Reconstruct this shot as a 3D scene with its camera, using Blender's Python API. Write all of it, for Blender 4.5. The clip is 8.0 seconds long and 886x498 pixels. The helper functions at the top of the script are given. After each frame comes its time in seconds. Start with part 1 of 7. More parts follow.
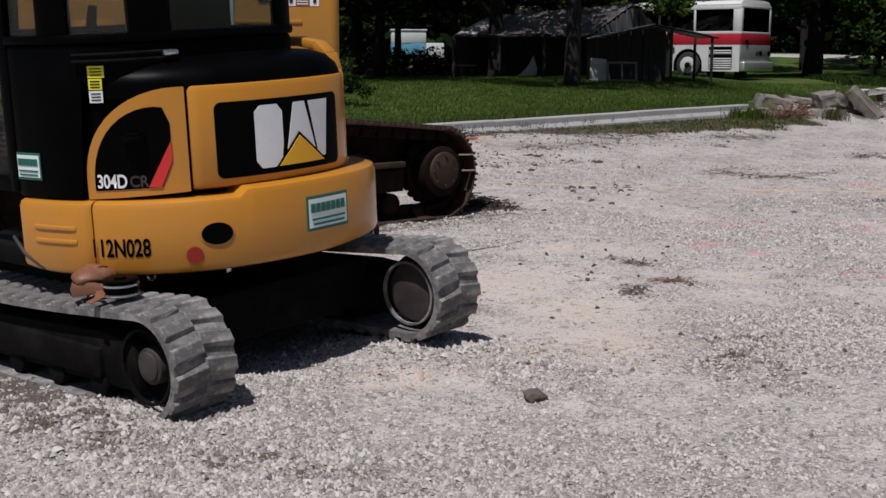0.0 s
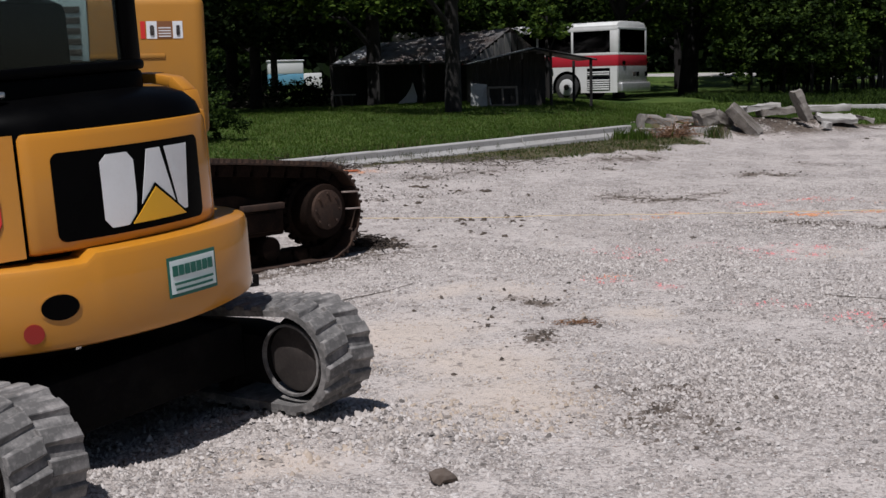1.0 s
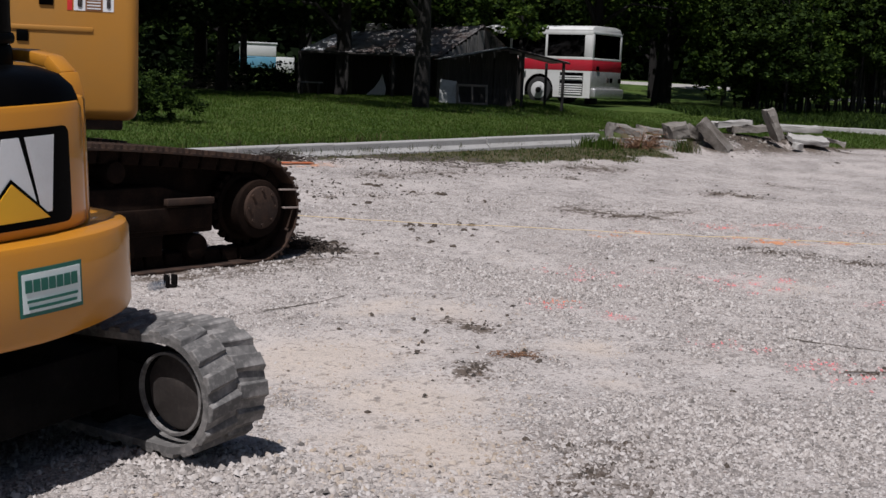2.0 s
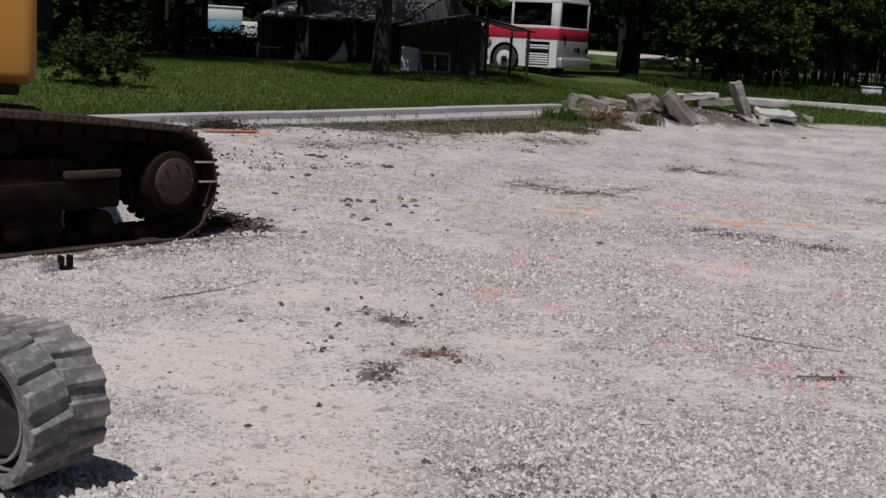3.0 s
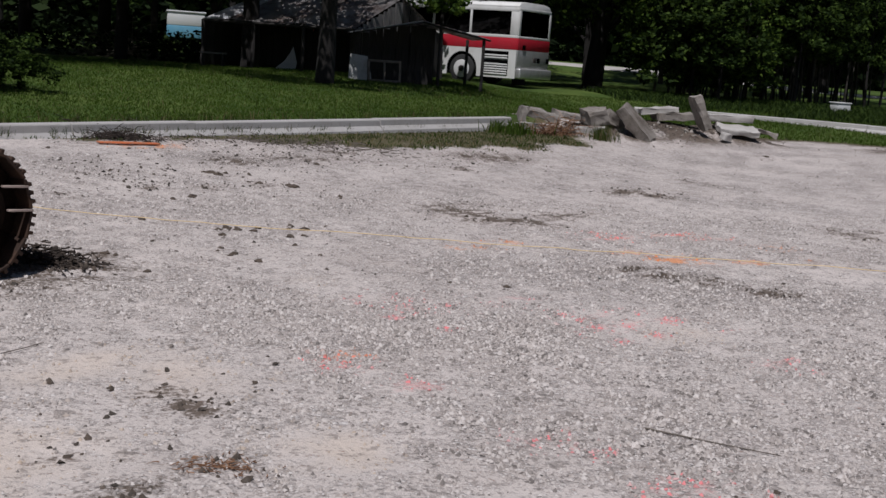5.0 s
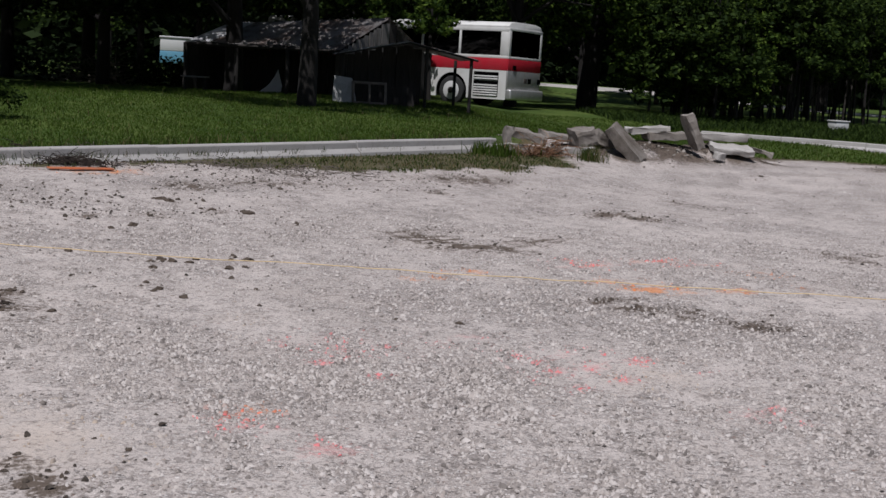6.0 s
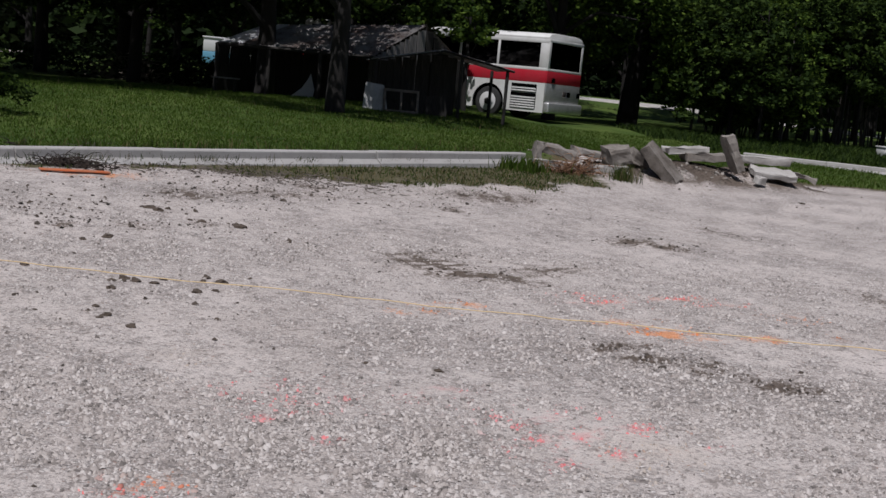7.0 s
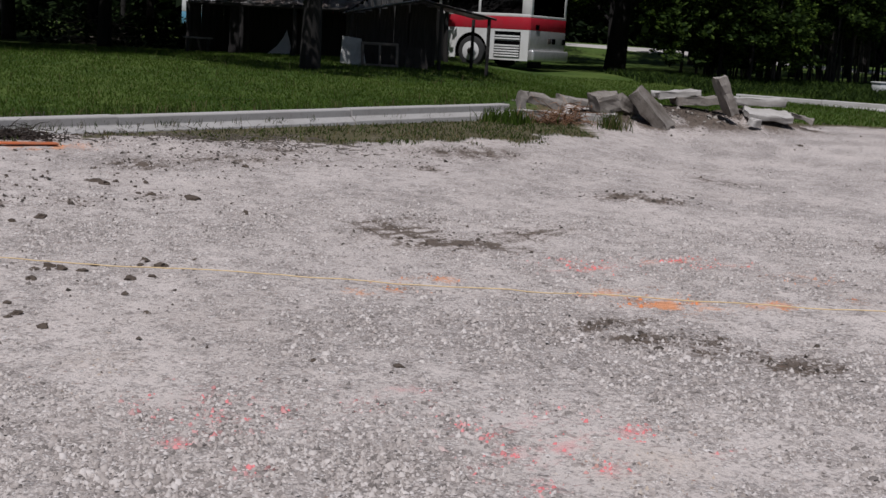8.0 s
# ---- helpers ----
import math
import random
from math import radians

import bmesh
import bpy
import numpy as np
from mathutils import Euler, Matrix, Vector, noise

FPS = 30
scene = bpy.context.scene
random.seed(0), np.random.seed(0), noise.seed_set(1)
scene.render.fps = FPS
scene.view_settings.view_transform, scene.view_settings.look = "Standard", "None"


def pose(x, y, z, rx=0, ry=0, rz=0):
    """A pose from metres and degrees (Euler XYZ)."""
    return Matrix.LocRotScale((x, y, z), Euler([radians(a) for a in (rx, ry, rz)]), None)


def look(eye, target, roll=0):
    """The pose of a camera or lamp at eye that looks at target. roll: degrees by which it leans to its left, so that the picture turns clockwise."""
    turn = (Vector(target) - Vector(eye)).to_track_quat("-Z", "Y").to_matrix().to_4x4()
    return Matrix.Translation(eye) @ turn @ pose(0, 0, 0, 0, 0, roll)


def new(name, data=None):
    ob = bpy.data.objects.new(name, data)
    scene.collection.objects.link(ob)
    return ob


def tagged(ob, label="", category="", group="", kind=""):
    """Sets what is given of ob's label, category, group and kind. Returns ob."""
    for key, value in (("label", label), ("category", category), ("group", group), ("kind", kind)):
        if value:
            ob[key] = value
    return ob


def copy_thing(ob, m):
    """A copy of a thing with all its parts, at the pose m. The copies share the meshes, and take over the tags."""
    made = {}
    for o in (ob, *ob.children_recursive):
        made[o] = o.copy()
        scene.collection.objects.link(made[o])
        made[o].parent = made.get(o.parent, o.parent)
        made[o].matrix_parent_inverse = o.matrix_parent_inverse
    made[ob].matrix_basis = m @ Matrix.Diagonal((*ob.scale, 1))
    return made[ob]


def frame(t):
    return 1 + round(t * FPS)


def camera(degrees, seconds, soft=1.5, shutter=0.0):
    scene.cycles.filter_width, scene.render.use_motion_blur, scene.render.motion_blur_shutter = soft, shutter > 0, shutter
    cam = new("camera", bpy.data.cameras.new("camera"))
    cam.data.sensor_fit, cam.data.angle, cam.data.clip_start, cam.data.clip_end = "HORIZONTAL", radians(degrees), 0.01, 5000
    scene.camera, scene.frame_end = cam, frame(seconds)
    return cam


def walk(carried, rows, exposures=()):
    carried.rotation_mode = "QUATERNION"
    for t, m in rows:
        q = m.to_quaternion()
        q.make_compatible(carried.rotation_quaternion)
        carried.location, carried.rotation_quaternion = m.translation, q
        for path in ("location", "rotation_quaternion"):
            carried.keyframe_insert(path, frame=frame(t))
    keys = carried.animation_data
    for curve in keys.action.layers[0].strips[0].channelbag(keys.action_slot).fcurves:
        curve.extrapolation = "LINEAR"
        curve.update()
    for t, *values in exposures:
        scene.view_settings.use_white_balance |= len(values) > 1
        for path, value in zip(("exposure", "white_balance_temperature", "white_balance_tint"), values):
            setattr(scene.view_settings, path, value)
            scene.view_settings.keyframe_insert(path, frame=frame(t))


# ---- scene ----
cam = camera(39.4, 8.0)
METRES, EYE, TILT, LEAN, TURN = 7.882, 1.6, 0.0, 0.0, 0.0
ROWS = [
    (0.0, 0.0, 0.0, 0.0, 0.05, -8.8, -0.29),
    (0.5, 0.007, 0.0405, 0.0014, -2.08, -9.31, -1.44),
    (1.0, 0.0012, 0.0998, 0.0024, -5.52, -7.6, 1.48),
    (1.5, 0.0103, 0.1505, 0.0059, -5.88, -7.14, 0.2),
    (2.0, 0.0374, 0.1989, 0.0078, -6.63, -7.88, -2.36),
    (2.2, 0.0490, 0.2172, 0.0054, -8.44, -7.72, -2.34),
    (3.3, 0.1112, 0.3275, 0.0092, -7.72, -9.63, -3.38),
    (3.5, 0.1266, 0.3477, 0.01, -7.78, -9.37, -2.71),
    (4.0, 0.1539, 0.4051, 0.0084, -11.6, -11.36, -1.73),
    (4.5, 0.1864, 0.4588, 0.0075, -12.35, -9.31, -5.25),
    (5.0, 0.2139, 0.5154, 0.0079, -9.02, -8.76, -4.02),
    (5.2, 0.2254, 0.5400, 0.0068, -9.73, -8.27, -2.41),
    (6.3, 0.2997, 0.6728, -0.0022, -8.86, -7.63, -3.65),
    (6.5, 0.3086, 0.7016, 0.0071, -9.15, -9.28, -2.87),
    (7.0, 0.3469, 0.7595, 0.0046, -6.87, -7.4, -5.43),
    (7.5, 0.3707, 0.8269, -0.0043, -7.2, -9.06, -4.66),
    (8.0, 0.3883, 0.8892, 0.0026, -7.45, -9.53, -3.2),
]
walk(cam, [(t, pose(0, 0, EYE, TILT, LEAN, TURN) @ pose(METRES * x, METRES * y, METRES * z, 90 + pitch, roll, yaw)) for t, x, y, z, yaw, pitch, roll in ROWS],
     exposures=[(0.0, -0.29, 6250, 12), (1.0, -0.23, 6250, 12), (2.0, -0.24, 6280, 12.5), (3.5, -0.33, 6250, 13), (5.0, -0.37, 6250, 13.5), (8.0, -0.37, 6250, 13.5)])

# ---- world and sun ----
SUN_EL, SUN_AZ = 63.0, (-0.45, -0.893)
world = bpy.data.worlds.new("sky")
scene.world = world
world.use_nodes = True
wn = world.node_tree
bg = wn.nodes["Background"]
sky = wn.nodes.new("ShaderNodeTexSky")
sky.sky_type = "NISHITA"
sky.sun_disc = False
sky.sun_elevation = radians(SUN_EL)
sky.sun_rotation = math.atan2(SUN_AZ[0], SUN_AZ[1])
wn.links.new(sky.outputs[0], bg.inputs[0])
bg.inputs[1].default_value = 0.05
sun_data = bpy.data.lights.new("sun", "SUN")
sun_data.energy = 5.0
sun_data.angle = radians(0.53)
sun_data.color = (1.0, 0.975, 0.955)
sun = new("sun", sun_data)
ce, se = math.cos(radians(SUN_EL)), math.sin(radians(SUN_EL))
sun.matrix_world = look((SUN_AZ[0] * ce * 100, SUN_AZ[1] * ce * 100, se * 100), (0, 0, 0))


# ---- materials ----
class Nodes:
    """A short hand for building one node material."""

    def __init__(self, name):
        self.mat = bpy.data.materials.new(name)
        self.mat.use_nodes = True
        self.t = self.mat.node_tree
        self.b = self.t.nodes["Principled BSDF"]
        self.out = self.t.nodes["Material Output"]

    def n(self, kind, **inputs):
        node = self.t.nodes.new("ShaderNode" + kind)
        for k, v in inputs.items():
            node.inputs[k.replace("_", " ")].default_value = v
        return node

    def link(self, a, b):
        self.t.links.new(a, b)

    def coords(self, space="Object"):
        return self.n("TexCoord").outputs[space]

    def noise(self, scale, detail=4.0, rough=0.55, space="Object", vec=None):
        node = self.n("TexNoise", Scale=scale, Detail=detail, Roughness=rough)
        self.link(vec or self.coords(space), node.inputs["Vector"])
        return node.outputs["Fac"]

    def ramp(self, fac, stops):
        node = self.n("ValToRGB")
        el = node.color_ramp.elements
        while len(el) < len(stops):
            el.new(0.5)
        for e, (p, c) in zip(el, stops):
            e.position, e.color = p, (*c, 1)
        self.link(fac, node.inputs[0])
        return node.outputs[0]

    def grade(self, fac, a, b, lo=0.0, hi=1.0):
        node = self.n("MapRange", From_Min=a, From_Max=b, To_Min=lo, To_Max=hi)
        node.clamp = True
        self.link(fac, node.inputs["Value"])
        return node.outputs[0]

    def mix(self, fac, a, b, blend="MIX"):
        node = self.t.nodes.new("ShaderNodeMix")
        node.data_type, node.blend_type = "RGBA", blend
        for sock, v in ((node.inputs[0], fac), (node.inputs[6], a), (node.inputs[7], b)):
            if isinstance(v, bpy.types.NodeSocket):
                self.link(v, sock)
            else:
                sock.default_value = v if isinstance(v, (int, float)) else (*v, 1)
        return node.outputs[2]

    def math(self, op, a, b=0.0):
        node = self.t.nodes.new("ShaderNodeMath")
        node.operation = op
        for sock, v in zip(node.inputs, (a, b)):
            if isinstance(v, bpy.types.NodeSocket):
                self.link(v, sock)
            else:
                sock.default_value = v
        return node.outputs[0]

    def attr(self, name):
        node = self.n("Attribute")
        node.attribute_name = name
        return node.outputs["Fac"]

    def bump(self, height, strength, distance=0.01, under=None):
        node = self.n("Bump", Strength=strength, Distance=distance)
        self.link(height, node.inputs["Height"])
        if under:
            self.link(under, node.inputs["Normal"])
        self.link(node.outputs[0], self.b.inputs["Normal"])
        return node.outputs[0]

    def colour(self, c):
        if isinstance(c, bpy.types.NodeSocket):
            self.link(c, self.b.inputs["Base Color"])
        else:
            self.b.inputs["Base Color"].default_value = (*c, 1)

    def rough(self, r):
        if isinstance(r, bpy.types.NodeSocket):
            self.link(r, self.b.inputs["Roughness"])
        else:
            self.b.inputs["Roughness"].default_value = r


def worn(name, base, dirt, scale=3.0, amount=0.35, rough=(0.4, 0.7), metal=0.0, bump=0.15, grain=60.0, coat=0.0):
    """A surface of one base colour with stains and dust at two scales."""
    m = Nodes(name)
    big, small = m.noise(scale, 5, 0.6), m.noise(grain, 3, 0.6)
    mask = m.math("MULTIPLY", m.grade(big, 0.45, 0.75), amount)
    mask = m.math("ADD", mask, m.math("MULTIPLY", m.grade(small, 0.5, 0.85), amount * 0.6))
    m.colour(m.mix(mask, base, dirt))
    m.rough(m.grade(big, 0.3, 0.7, rough[0], rough[1]))
    m.b.inputs["Metallic"].default_value = metal
    m.b.inputs["Specular IOR Level"].default_value = 0.03 if max(base) < 0.02 else 0.4
    m.b.inputs["Coat Weight"].default_value = coat
    m.bump(small, bump, 0.004)
    return m.mat


def ground_material():
    m = Nodes("gravel_and_turf")
    pos = m.coords("Object")
    turf_a, soil_a, sand_a, orange_a, pink_a, stone_a = (m.attr(k) for k in ("turf", "soil", "sand", "orange", "pink", "stone"))
    wide, mid, fine, grit = m.noise(0.55, 4), m.noise(4.5, 5, 0.6), m.noise(26, 5, 0.65), m.noise(150, 3, 0.7)
    # dust between the stones
    dust = m.ramp(wide, [(0.25, (0.445, 0.392, 0.357)), (0.5, (0.505, 0.453, 0.42)), (0.75, (0.46, 0.411, 0.38))])
    dust = m.mix(m.grade(m.noise(0.22, 5, 0.6), 0.42, 0.62, 0.0, 0.4), dust, (0.585, 0.522, 0.483))
    dust = m.mix(m.grade(m.noise(1.6, 6, 0.7), 0.5, 0.68, 0.0, 0.35), dust, (0.35, 0.302, 0.27))
    sand = m.mix(m.grade(fine, 0.3, 0.7), (0.56, 0.475, 0.402), (0.50, 0.424, 0.365))
    dust = m.mix(m.grade(m.math("ADD", sand_a, m.math("MULTIPLY", m.math("SUBTRACT", mid, 0.5), 0.9)), 0.25, 0.85, 0.0, 0.85), dust, sand)
    # dust goes darker where loose stones lie thick: grit plus painted gap shade
    thick = m.math("ADD", stone_a, m.math("MULTIPLY", m.math("SUBTRACT", fine, 0.5), 1.2))
    dust = m.mix(m.grade(thick, 0.42, 0.85, 0.0, 0.5), dust, (0.285, 0.25, 0.228))
    # pressed-in pebbles at three sizes, the shade of their gaps painted dark into the seams
    out = dust
    heights = []
    for scale, cover, lift in ((19.0, 0.24, 0.7), (36.0, 0.52, 0.6), (72.0, 0.55, 0.35)):
        cell = m.n("TexVoronoi", Scale=scale, Randomness=1.0)
        m.link(pos, cell.inputs["Vector"])
        sep = m.n("SeparateColor")
        m.link(cell.outputs["Color"], sep.inputs[0])
        shade = m.ramp(sep.outputs[0], [(0.0, (0.19, 0.168, 0.155)), (0.3, (0.38, 0.342, 0.32)), (0.65, (0.52, 0.475, 0.445)), (1.0, (0.68, 0.64, 0.61))])
        there = m.math("LESS_THAN", m.math("ADD", sep.outputs[1], m.math("MULTIPLY", m.math("SUBTRACT", stone_a, 0.5), -0.8)), cover)
        there = m.math("MULTIPLY", there, m.grade(sand_a, 0.3, 0.7, 1.0, 0.25))
        seam = m.math("MULTIPLY", m.grade(cell.outputs["Distance"], 0.38, 0.62, 0.0, 0.45), there)
        out = m.mix(seam, out, (0.17, 0.148, 0.134))
        keep = m.math("MULTIPLY", m.grade(cell.outputs["Distance"], 0.30, 0.44, 1.0, 0.0), there)
        out = m.mix(keep, out, shade)
        heights.append(m.math("MULTIPLY", keep, lift))
    # scattered dark grit in small sharp specks
    for scale, lo, top in ((9.0, 0.61, 0.55), (21.0, 0.61, 0.6)):
        speck = m.grade(m.math("ADD", m.noise(scale, 3, 0.7), m.math("MULTIPLY", m.math("SUBTRACT", mid, 0.5), 0.35)), lo, lo + 0.07, 0.0, top)
        out = m.mix(speck, out, (0.155, 0.134, 0.12))
    # dark soil, spray paint
    soilm = m.grade(m.math("ADD", soil_a, m.math("MULTIPLY", m.math("SUBTRACT", fine, 0.5), 2.4)), 0.22, 0.62, 0.0, 0.93)
    out = m.mix(soilm, out, (0.095, 0.071, 0.053))
    om = m.grade(m.math("ADD", orange_a, m.math("MULTIPLY", m.math("SUBTRACT", fine, 0.5), 2.0)), 0.3, 1.0, 0.0, 0.8)
    out = m.mix(om, out, (0.64, 0.25, 0.09))
    pm = m.grade(m.math("ADD", pink_a, m.math("MULTIPLY", m.math("SUBTRACT", fine, 0.5), 2.0)), 0.3, 1.1, 0.0, 0.6)
    out = m.mix(pm, out, (0.62, 0.28, 0.27))
    # turf
    grass = m.ramp(m.noise(0.9, 5, 0.65), [(0.32, (0.016, 0.034, 0.004)), (0.45, (0.032, 0.064, 0.007)), (0.58, (0.050, 0.084, 0.012)), (0.75, (0.085, 0.104, 0.028))])
    grass = m.mix(m.grade(fine, 0.45, 0.75, 0, 0.6), grass, (0.050, 0.082, 0.014))
    bare = m.mix(m.grade(fine, 0.35, 0.65), (0.058, 0.045, 0.026), (0.13, 0.10, 0.066))
    grass = m.mix(m.grade(turf_a, 0.84, 0.98, 0.8, 0.0), m.mix(m.grade(m.noise(0.35, 3, 0.5), 0.42, 0.62, 0.0, 0.6), grass, (0.088, 0.122, 0.024)), bare)
    tm = m.grade(m.math("ADD", turf_a, m.math("MULTIPLY", m.math("SUBTRACT", mid, 0.5), 1.1)), 0.4, 0.65)
    out = m.mix(tm, out, grass)
    m.colour(out)
    m.rough(0.93)
    m.b.inputs["Specular IOR Level"].default_value = 0.25
    h = m.math("ADD", m.math("ADD", heights[0], heights[1]), heights[2])
    h = m.math("ADD", h, m.math("MULTIPLY", grit, 0.35))
    h = m.math("ADD", h, m.math("MULTIPLY", fine, 1.0))
    h = m.math("ADD", h, m.math("MULTIPLY", mid, 2.0))
    m.bump(h, 0.65, 0.02)
    return m.mat


def stone_material(name, stops, rough=0.9, spilt=False):
    m = Nodes(name)
    geo = m.n("NewGeometry")
    tint = m.ramp(geo.outputs["Random Per Island"], stops)
    if spilt:
        # stones lying in sand, soil or spray paint take some of it on
        chance = m.n("TexWhiteNoise")
        chance.noise_dimensions = "1D"
        m.link(geo.outputs["Random Per Island"], chance.inputs["W"])
        pick = m.math("MULTIPLY", chance.outputs["Value"], 1.1)
        for key, colour, top in (("sand", (0.40, 0.315, 0.235), 0.75), ("soil", (0.062, 0.043, 0.031), 0.92), ("orange", (0.66, 0.20, 0.05), 0.9), ("pink", (0.70, 0.17, 0.18), 0.85)):
            hit = m.grade(m.math("SUBTRACT", m.attr(key), pick), -0.1, 0.25, 0.0, top)
            tint = m.mix(m.math("MULTIPLY", hit, m.grade(m.attr(key), 0.02, 0.2)), tint, colour)
    grain = m.noise(45, 4, 0.7)
    m.colour(m.mix(m.grade(grain, 0.4, 0.8, 0, 0.35), tint, m.mix(0.5, tint, (0.3, 0.27, 0.24))))
    m.rough(rough)
    m.bump(grain, 0.4, 0.004)
    return m.mat


def leaf_material(name, stops, through_=0.35):
    m = Nodes(name)
    geo = m.n("NewGeometry")
    tint = m.ramp(geo.outputs["Random Per Island"], stops)
    m.colour(tint)
    m.rough(0.75)
    m.b.inputs["Specular IOR Level"].default_value = 0.08
    tl = m.n("BsdfTranslucent")
    m.link(tint, tl.inputs[0])
    mx = m.n("MixShader")
    mx.inputs[0].default_value = through_
    m.link(m.b.outputs[0], mx.inputs[1])
    m.link(tl.outputs[0], mx.inputs[2])
    m.link(mx.outputs[0], m.out.inputs[0])
    return m.mat


def bark_material(name, a, b):
    m = Nodes(name)
    mp = m.n("Mapping")
    mp.inputs["Scale"].default_value = (14, 14, 2.5)
    m.link(m.coords(), mp.inputs[0])
    g = m.noise(1.0, 6, 0.7, vec=mp.outputs[0])
    m.colour(m.mix(m.grade(g, 0.35, 0.7), a, b))
    m.rough(0.95)
    m.bump(g, 0.9, 0.03)
    return m.mat


def concrete_material(name, base, stain, moss=(0.12, 0.11, 0.09), amount=0.5):
    m = Nodes(name)
    shift = m.n("VectorMath")
    shift.operation = "MULTIPLY_ADD"
    m.link(m.n("ObjectInfo").outputs["Random"], shift.inputs[0])
    shift.inputs[1].default_value = (37.0, 23.0, 51.0)
    m.link(m.coords(), shift.inputs[2])
    a, b, c = (m.noise(s, d, r, vec=shift.outputs[0]) for s, d, r in ((1.1, 6, 0.65), (9, 5, 0.65), (90, 3, 0.7)))
    col = m.mix(m.grade(a, 0.4, 0.7, 0, amount), base, stain)
    col = m.mix(m.grade(b, 0.55, 0.8, 0, amount), col, moss)
    col = m.mix(m.grade(c, 0.5, 0.8, 0, 0.25), col, (0.6, 0.58, 0.55))
    m.colour(col)
    m.rough(0.92)
    m.bump(m.math("ADD", b, m.math("MULTIPLY", c, 0.5)), 0.5, 0.012)
    return m.mat


def glass_material(name, tint, gloss):
    """Tinted cab or coach glass: see-through with a mirror-like outer skin."""
    m = Nodes(name)
    tr = m.n("BsdfTransparent")
    tr.inputs[0].default_value = (*tint, 1)
    gl = m.n("BsdfGlossy", Roughness=0.02)
    gl.inputs[0].default_value = (0.95, 0.97, 1.0, 1)
    mx = m.n("MixShader")
    mx.inputs[0].default_value = gloss
    m.link(tr.outputs[0], mx.inputs[1])
    m.link(gl.outputs[0], mx.inputs[2])
    m.link(mx.outputs[0], m.out.inputs[0])
    m.t.nodes.remove(m.b)
    return m.mat


def corrugated_material(name, base, rust, amount):
    m = Nodes(name)
    a, b = m.noise(1.4, 6, 0.7), m.noise(11, 5, 0.7)
    k = m.math("MULTIPLY", m.grade(a, 0.42, 0.6), m.grade(b, 0.3, 0.6, 0.4, 1.0))
    m.colour(m.mix(m.math("MULTIPLY", k, amount), base, rust))
    m.b.inputs["Metallic"].default_value = 0.35
    m.rough(m.grade(b, 0.3, 0.7, 0.45, 0.8))
    m.bump(b, 0.3, 0.01)
    return m.mat


M = {}
M["ground"] = ground_material()
M["stone"] = stone_material("crushed_limestone", [(0.0, (0.11, 0.096, 0.087)), (0.22, (0.29, 0.256, 0.234)), (0.65, (0.405, 0.363, 0.335)), (1.0, (0.53, 0.488, 0.46))], spilt=True)
M["clod"] = stone_material("dark_soil", [(0.0, (0.022, 0.016, 0.011)), (1.0, (0.062, 0.044, 0.031))])
M["rock"] = stone_material("grey_brown_rock", [(0.0, (0.07, 0.05, 0.038)), (1.0, (0.095, 0.07, 0.054))])
M["panel"] = worn("weathered_pale_board", (0.30, 0.30, 0.29), (0.13, 0.125, 0.115), 2.2, 0.8, (0.7, 0.9), 0, 0.2, 40)
M["yellow"] = worn("yellow_paint", (0.50, 0.20, 0.014), (0.36, 0.19, 0.05), 2.2, 0.3, (0.28, 0.46), 0, 0.03, 120, 0.5)
M["yellow_old"] = worn("faded_yellow_paint", (0.42, 0.185, 0.024), (0.30, 0.165, 0.05), 1.4, 0.45, (0.45, 0.65), 0, 0.05, 80)
M["black"] = worn("black_paint", (0.0012, 0.0012, 0.0014), (0.006, 0.0055, 0.005), 3, 0.2, (0.3, 0.5), 0, 0.03, 90)
M["black_gloss"] = worn("glossy_black_panel", (0.0012, 0.0012, 0.0014), (0.005, 0.005, 0.005), 3, 0.2, (0.2, 0.35), 0, 0.01, 90)
M["rubber"] = worn("dusty_rubber", (0.11, 0.104, 0.099), (0.36, 0.335, 0.315), 7, 0.95, (0.8, 0.95), 0, 0.4, 45)
M["rubber_dark"] = worn("dark_rubber", (0.03, 0.03, 0.03), (0.2, 0.18, 0.16), 6, 0.4, (0.8, 0.95), 0, 0.3, 45)
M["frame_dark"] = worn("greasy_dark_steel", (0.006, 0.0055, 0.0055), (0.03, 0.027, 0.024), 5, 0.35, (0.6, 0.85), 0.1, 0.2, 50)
M["hub"] = worn("dusty_hub_steel", (0.038, 0.031, 0.028), (0.10, 0.083, 0.073), 8, 0.6, (0.6, 0.85), 0.2, 0.2, 60)
M["rust"] = worn("rusted_steel", (0.036, 0.021, 0.015), (0.10, 0.055, 0.034), 6, 0.6, (0.7, 0.9), 0.25, 0.4, 45)
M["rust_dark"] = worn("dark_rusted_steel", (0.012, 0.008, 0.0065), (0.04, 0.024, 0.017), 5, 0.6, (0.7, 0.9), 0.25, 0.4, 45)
M["glint_edge"] = worn("bright_glint_steel", (0.42, 0.34, 0.30), (0.2, 0.13, 0.1), 6, 0.5, (0.45, 0.65), 0.4, 0.2, 45)
M["white_decal"] = worn("white_vinyl", (0.74, 0.74, 0.74), (0.5, 0.48, 0.45), 5, 0.25, (0.35, 0.5), 0, 0.01, 90)
M["yellow_decal"] = worn("yellow_vinyl", (0.78, 0.40, 0.015), (0.6, 0.34, 0.05), 5, 0.15, (0.35, 0.5), 0, 0.01, 90)
M["lime_decal"] = worn("warning_yellow_vinyl", (0.72, 0.66, 0.03), (0.5, 0.46, 0.1), 5, 0.2, (0.4, 0.5), 0, 0.01, 90)
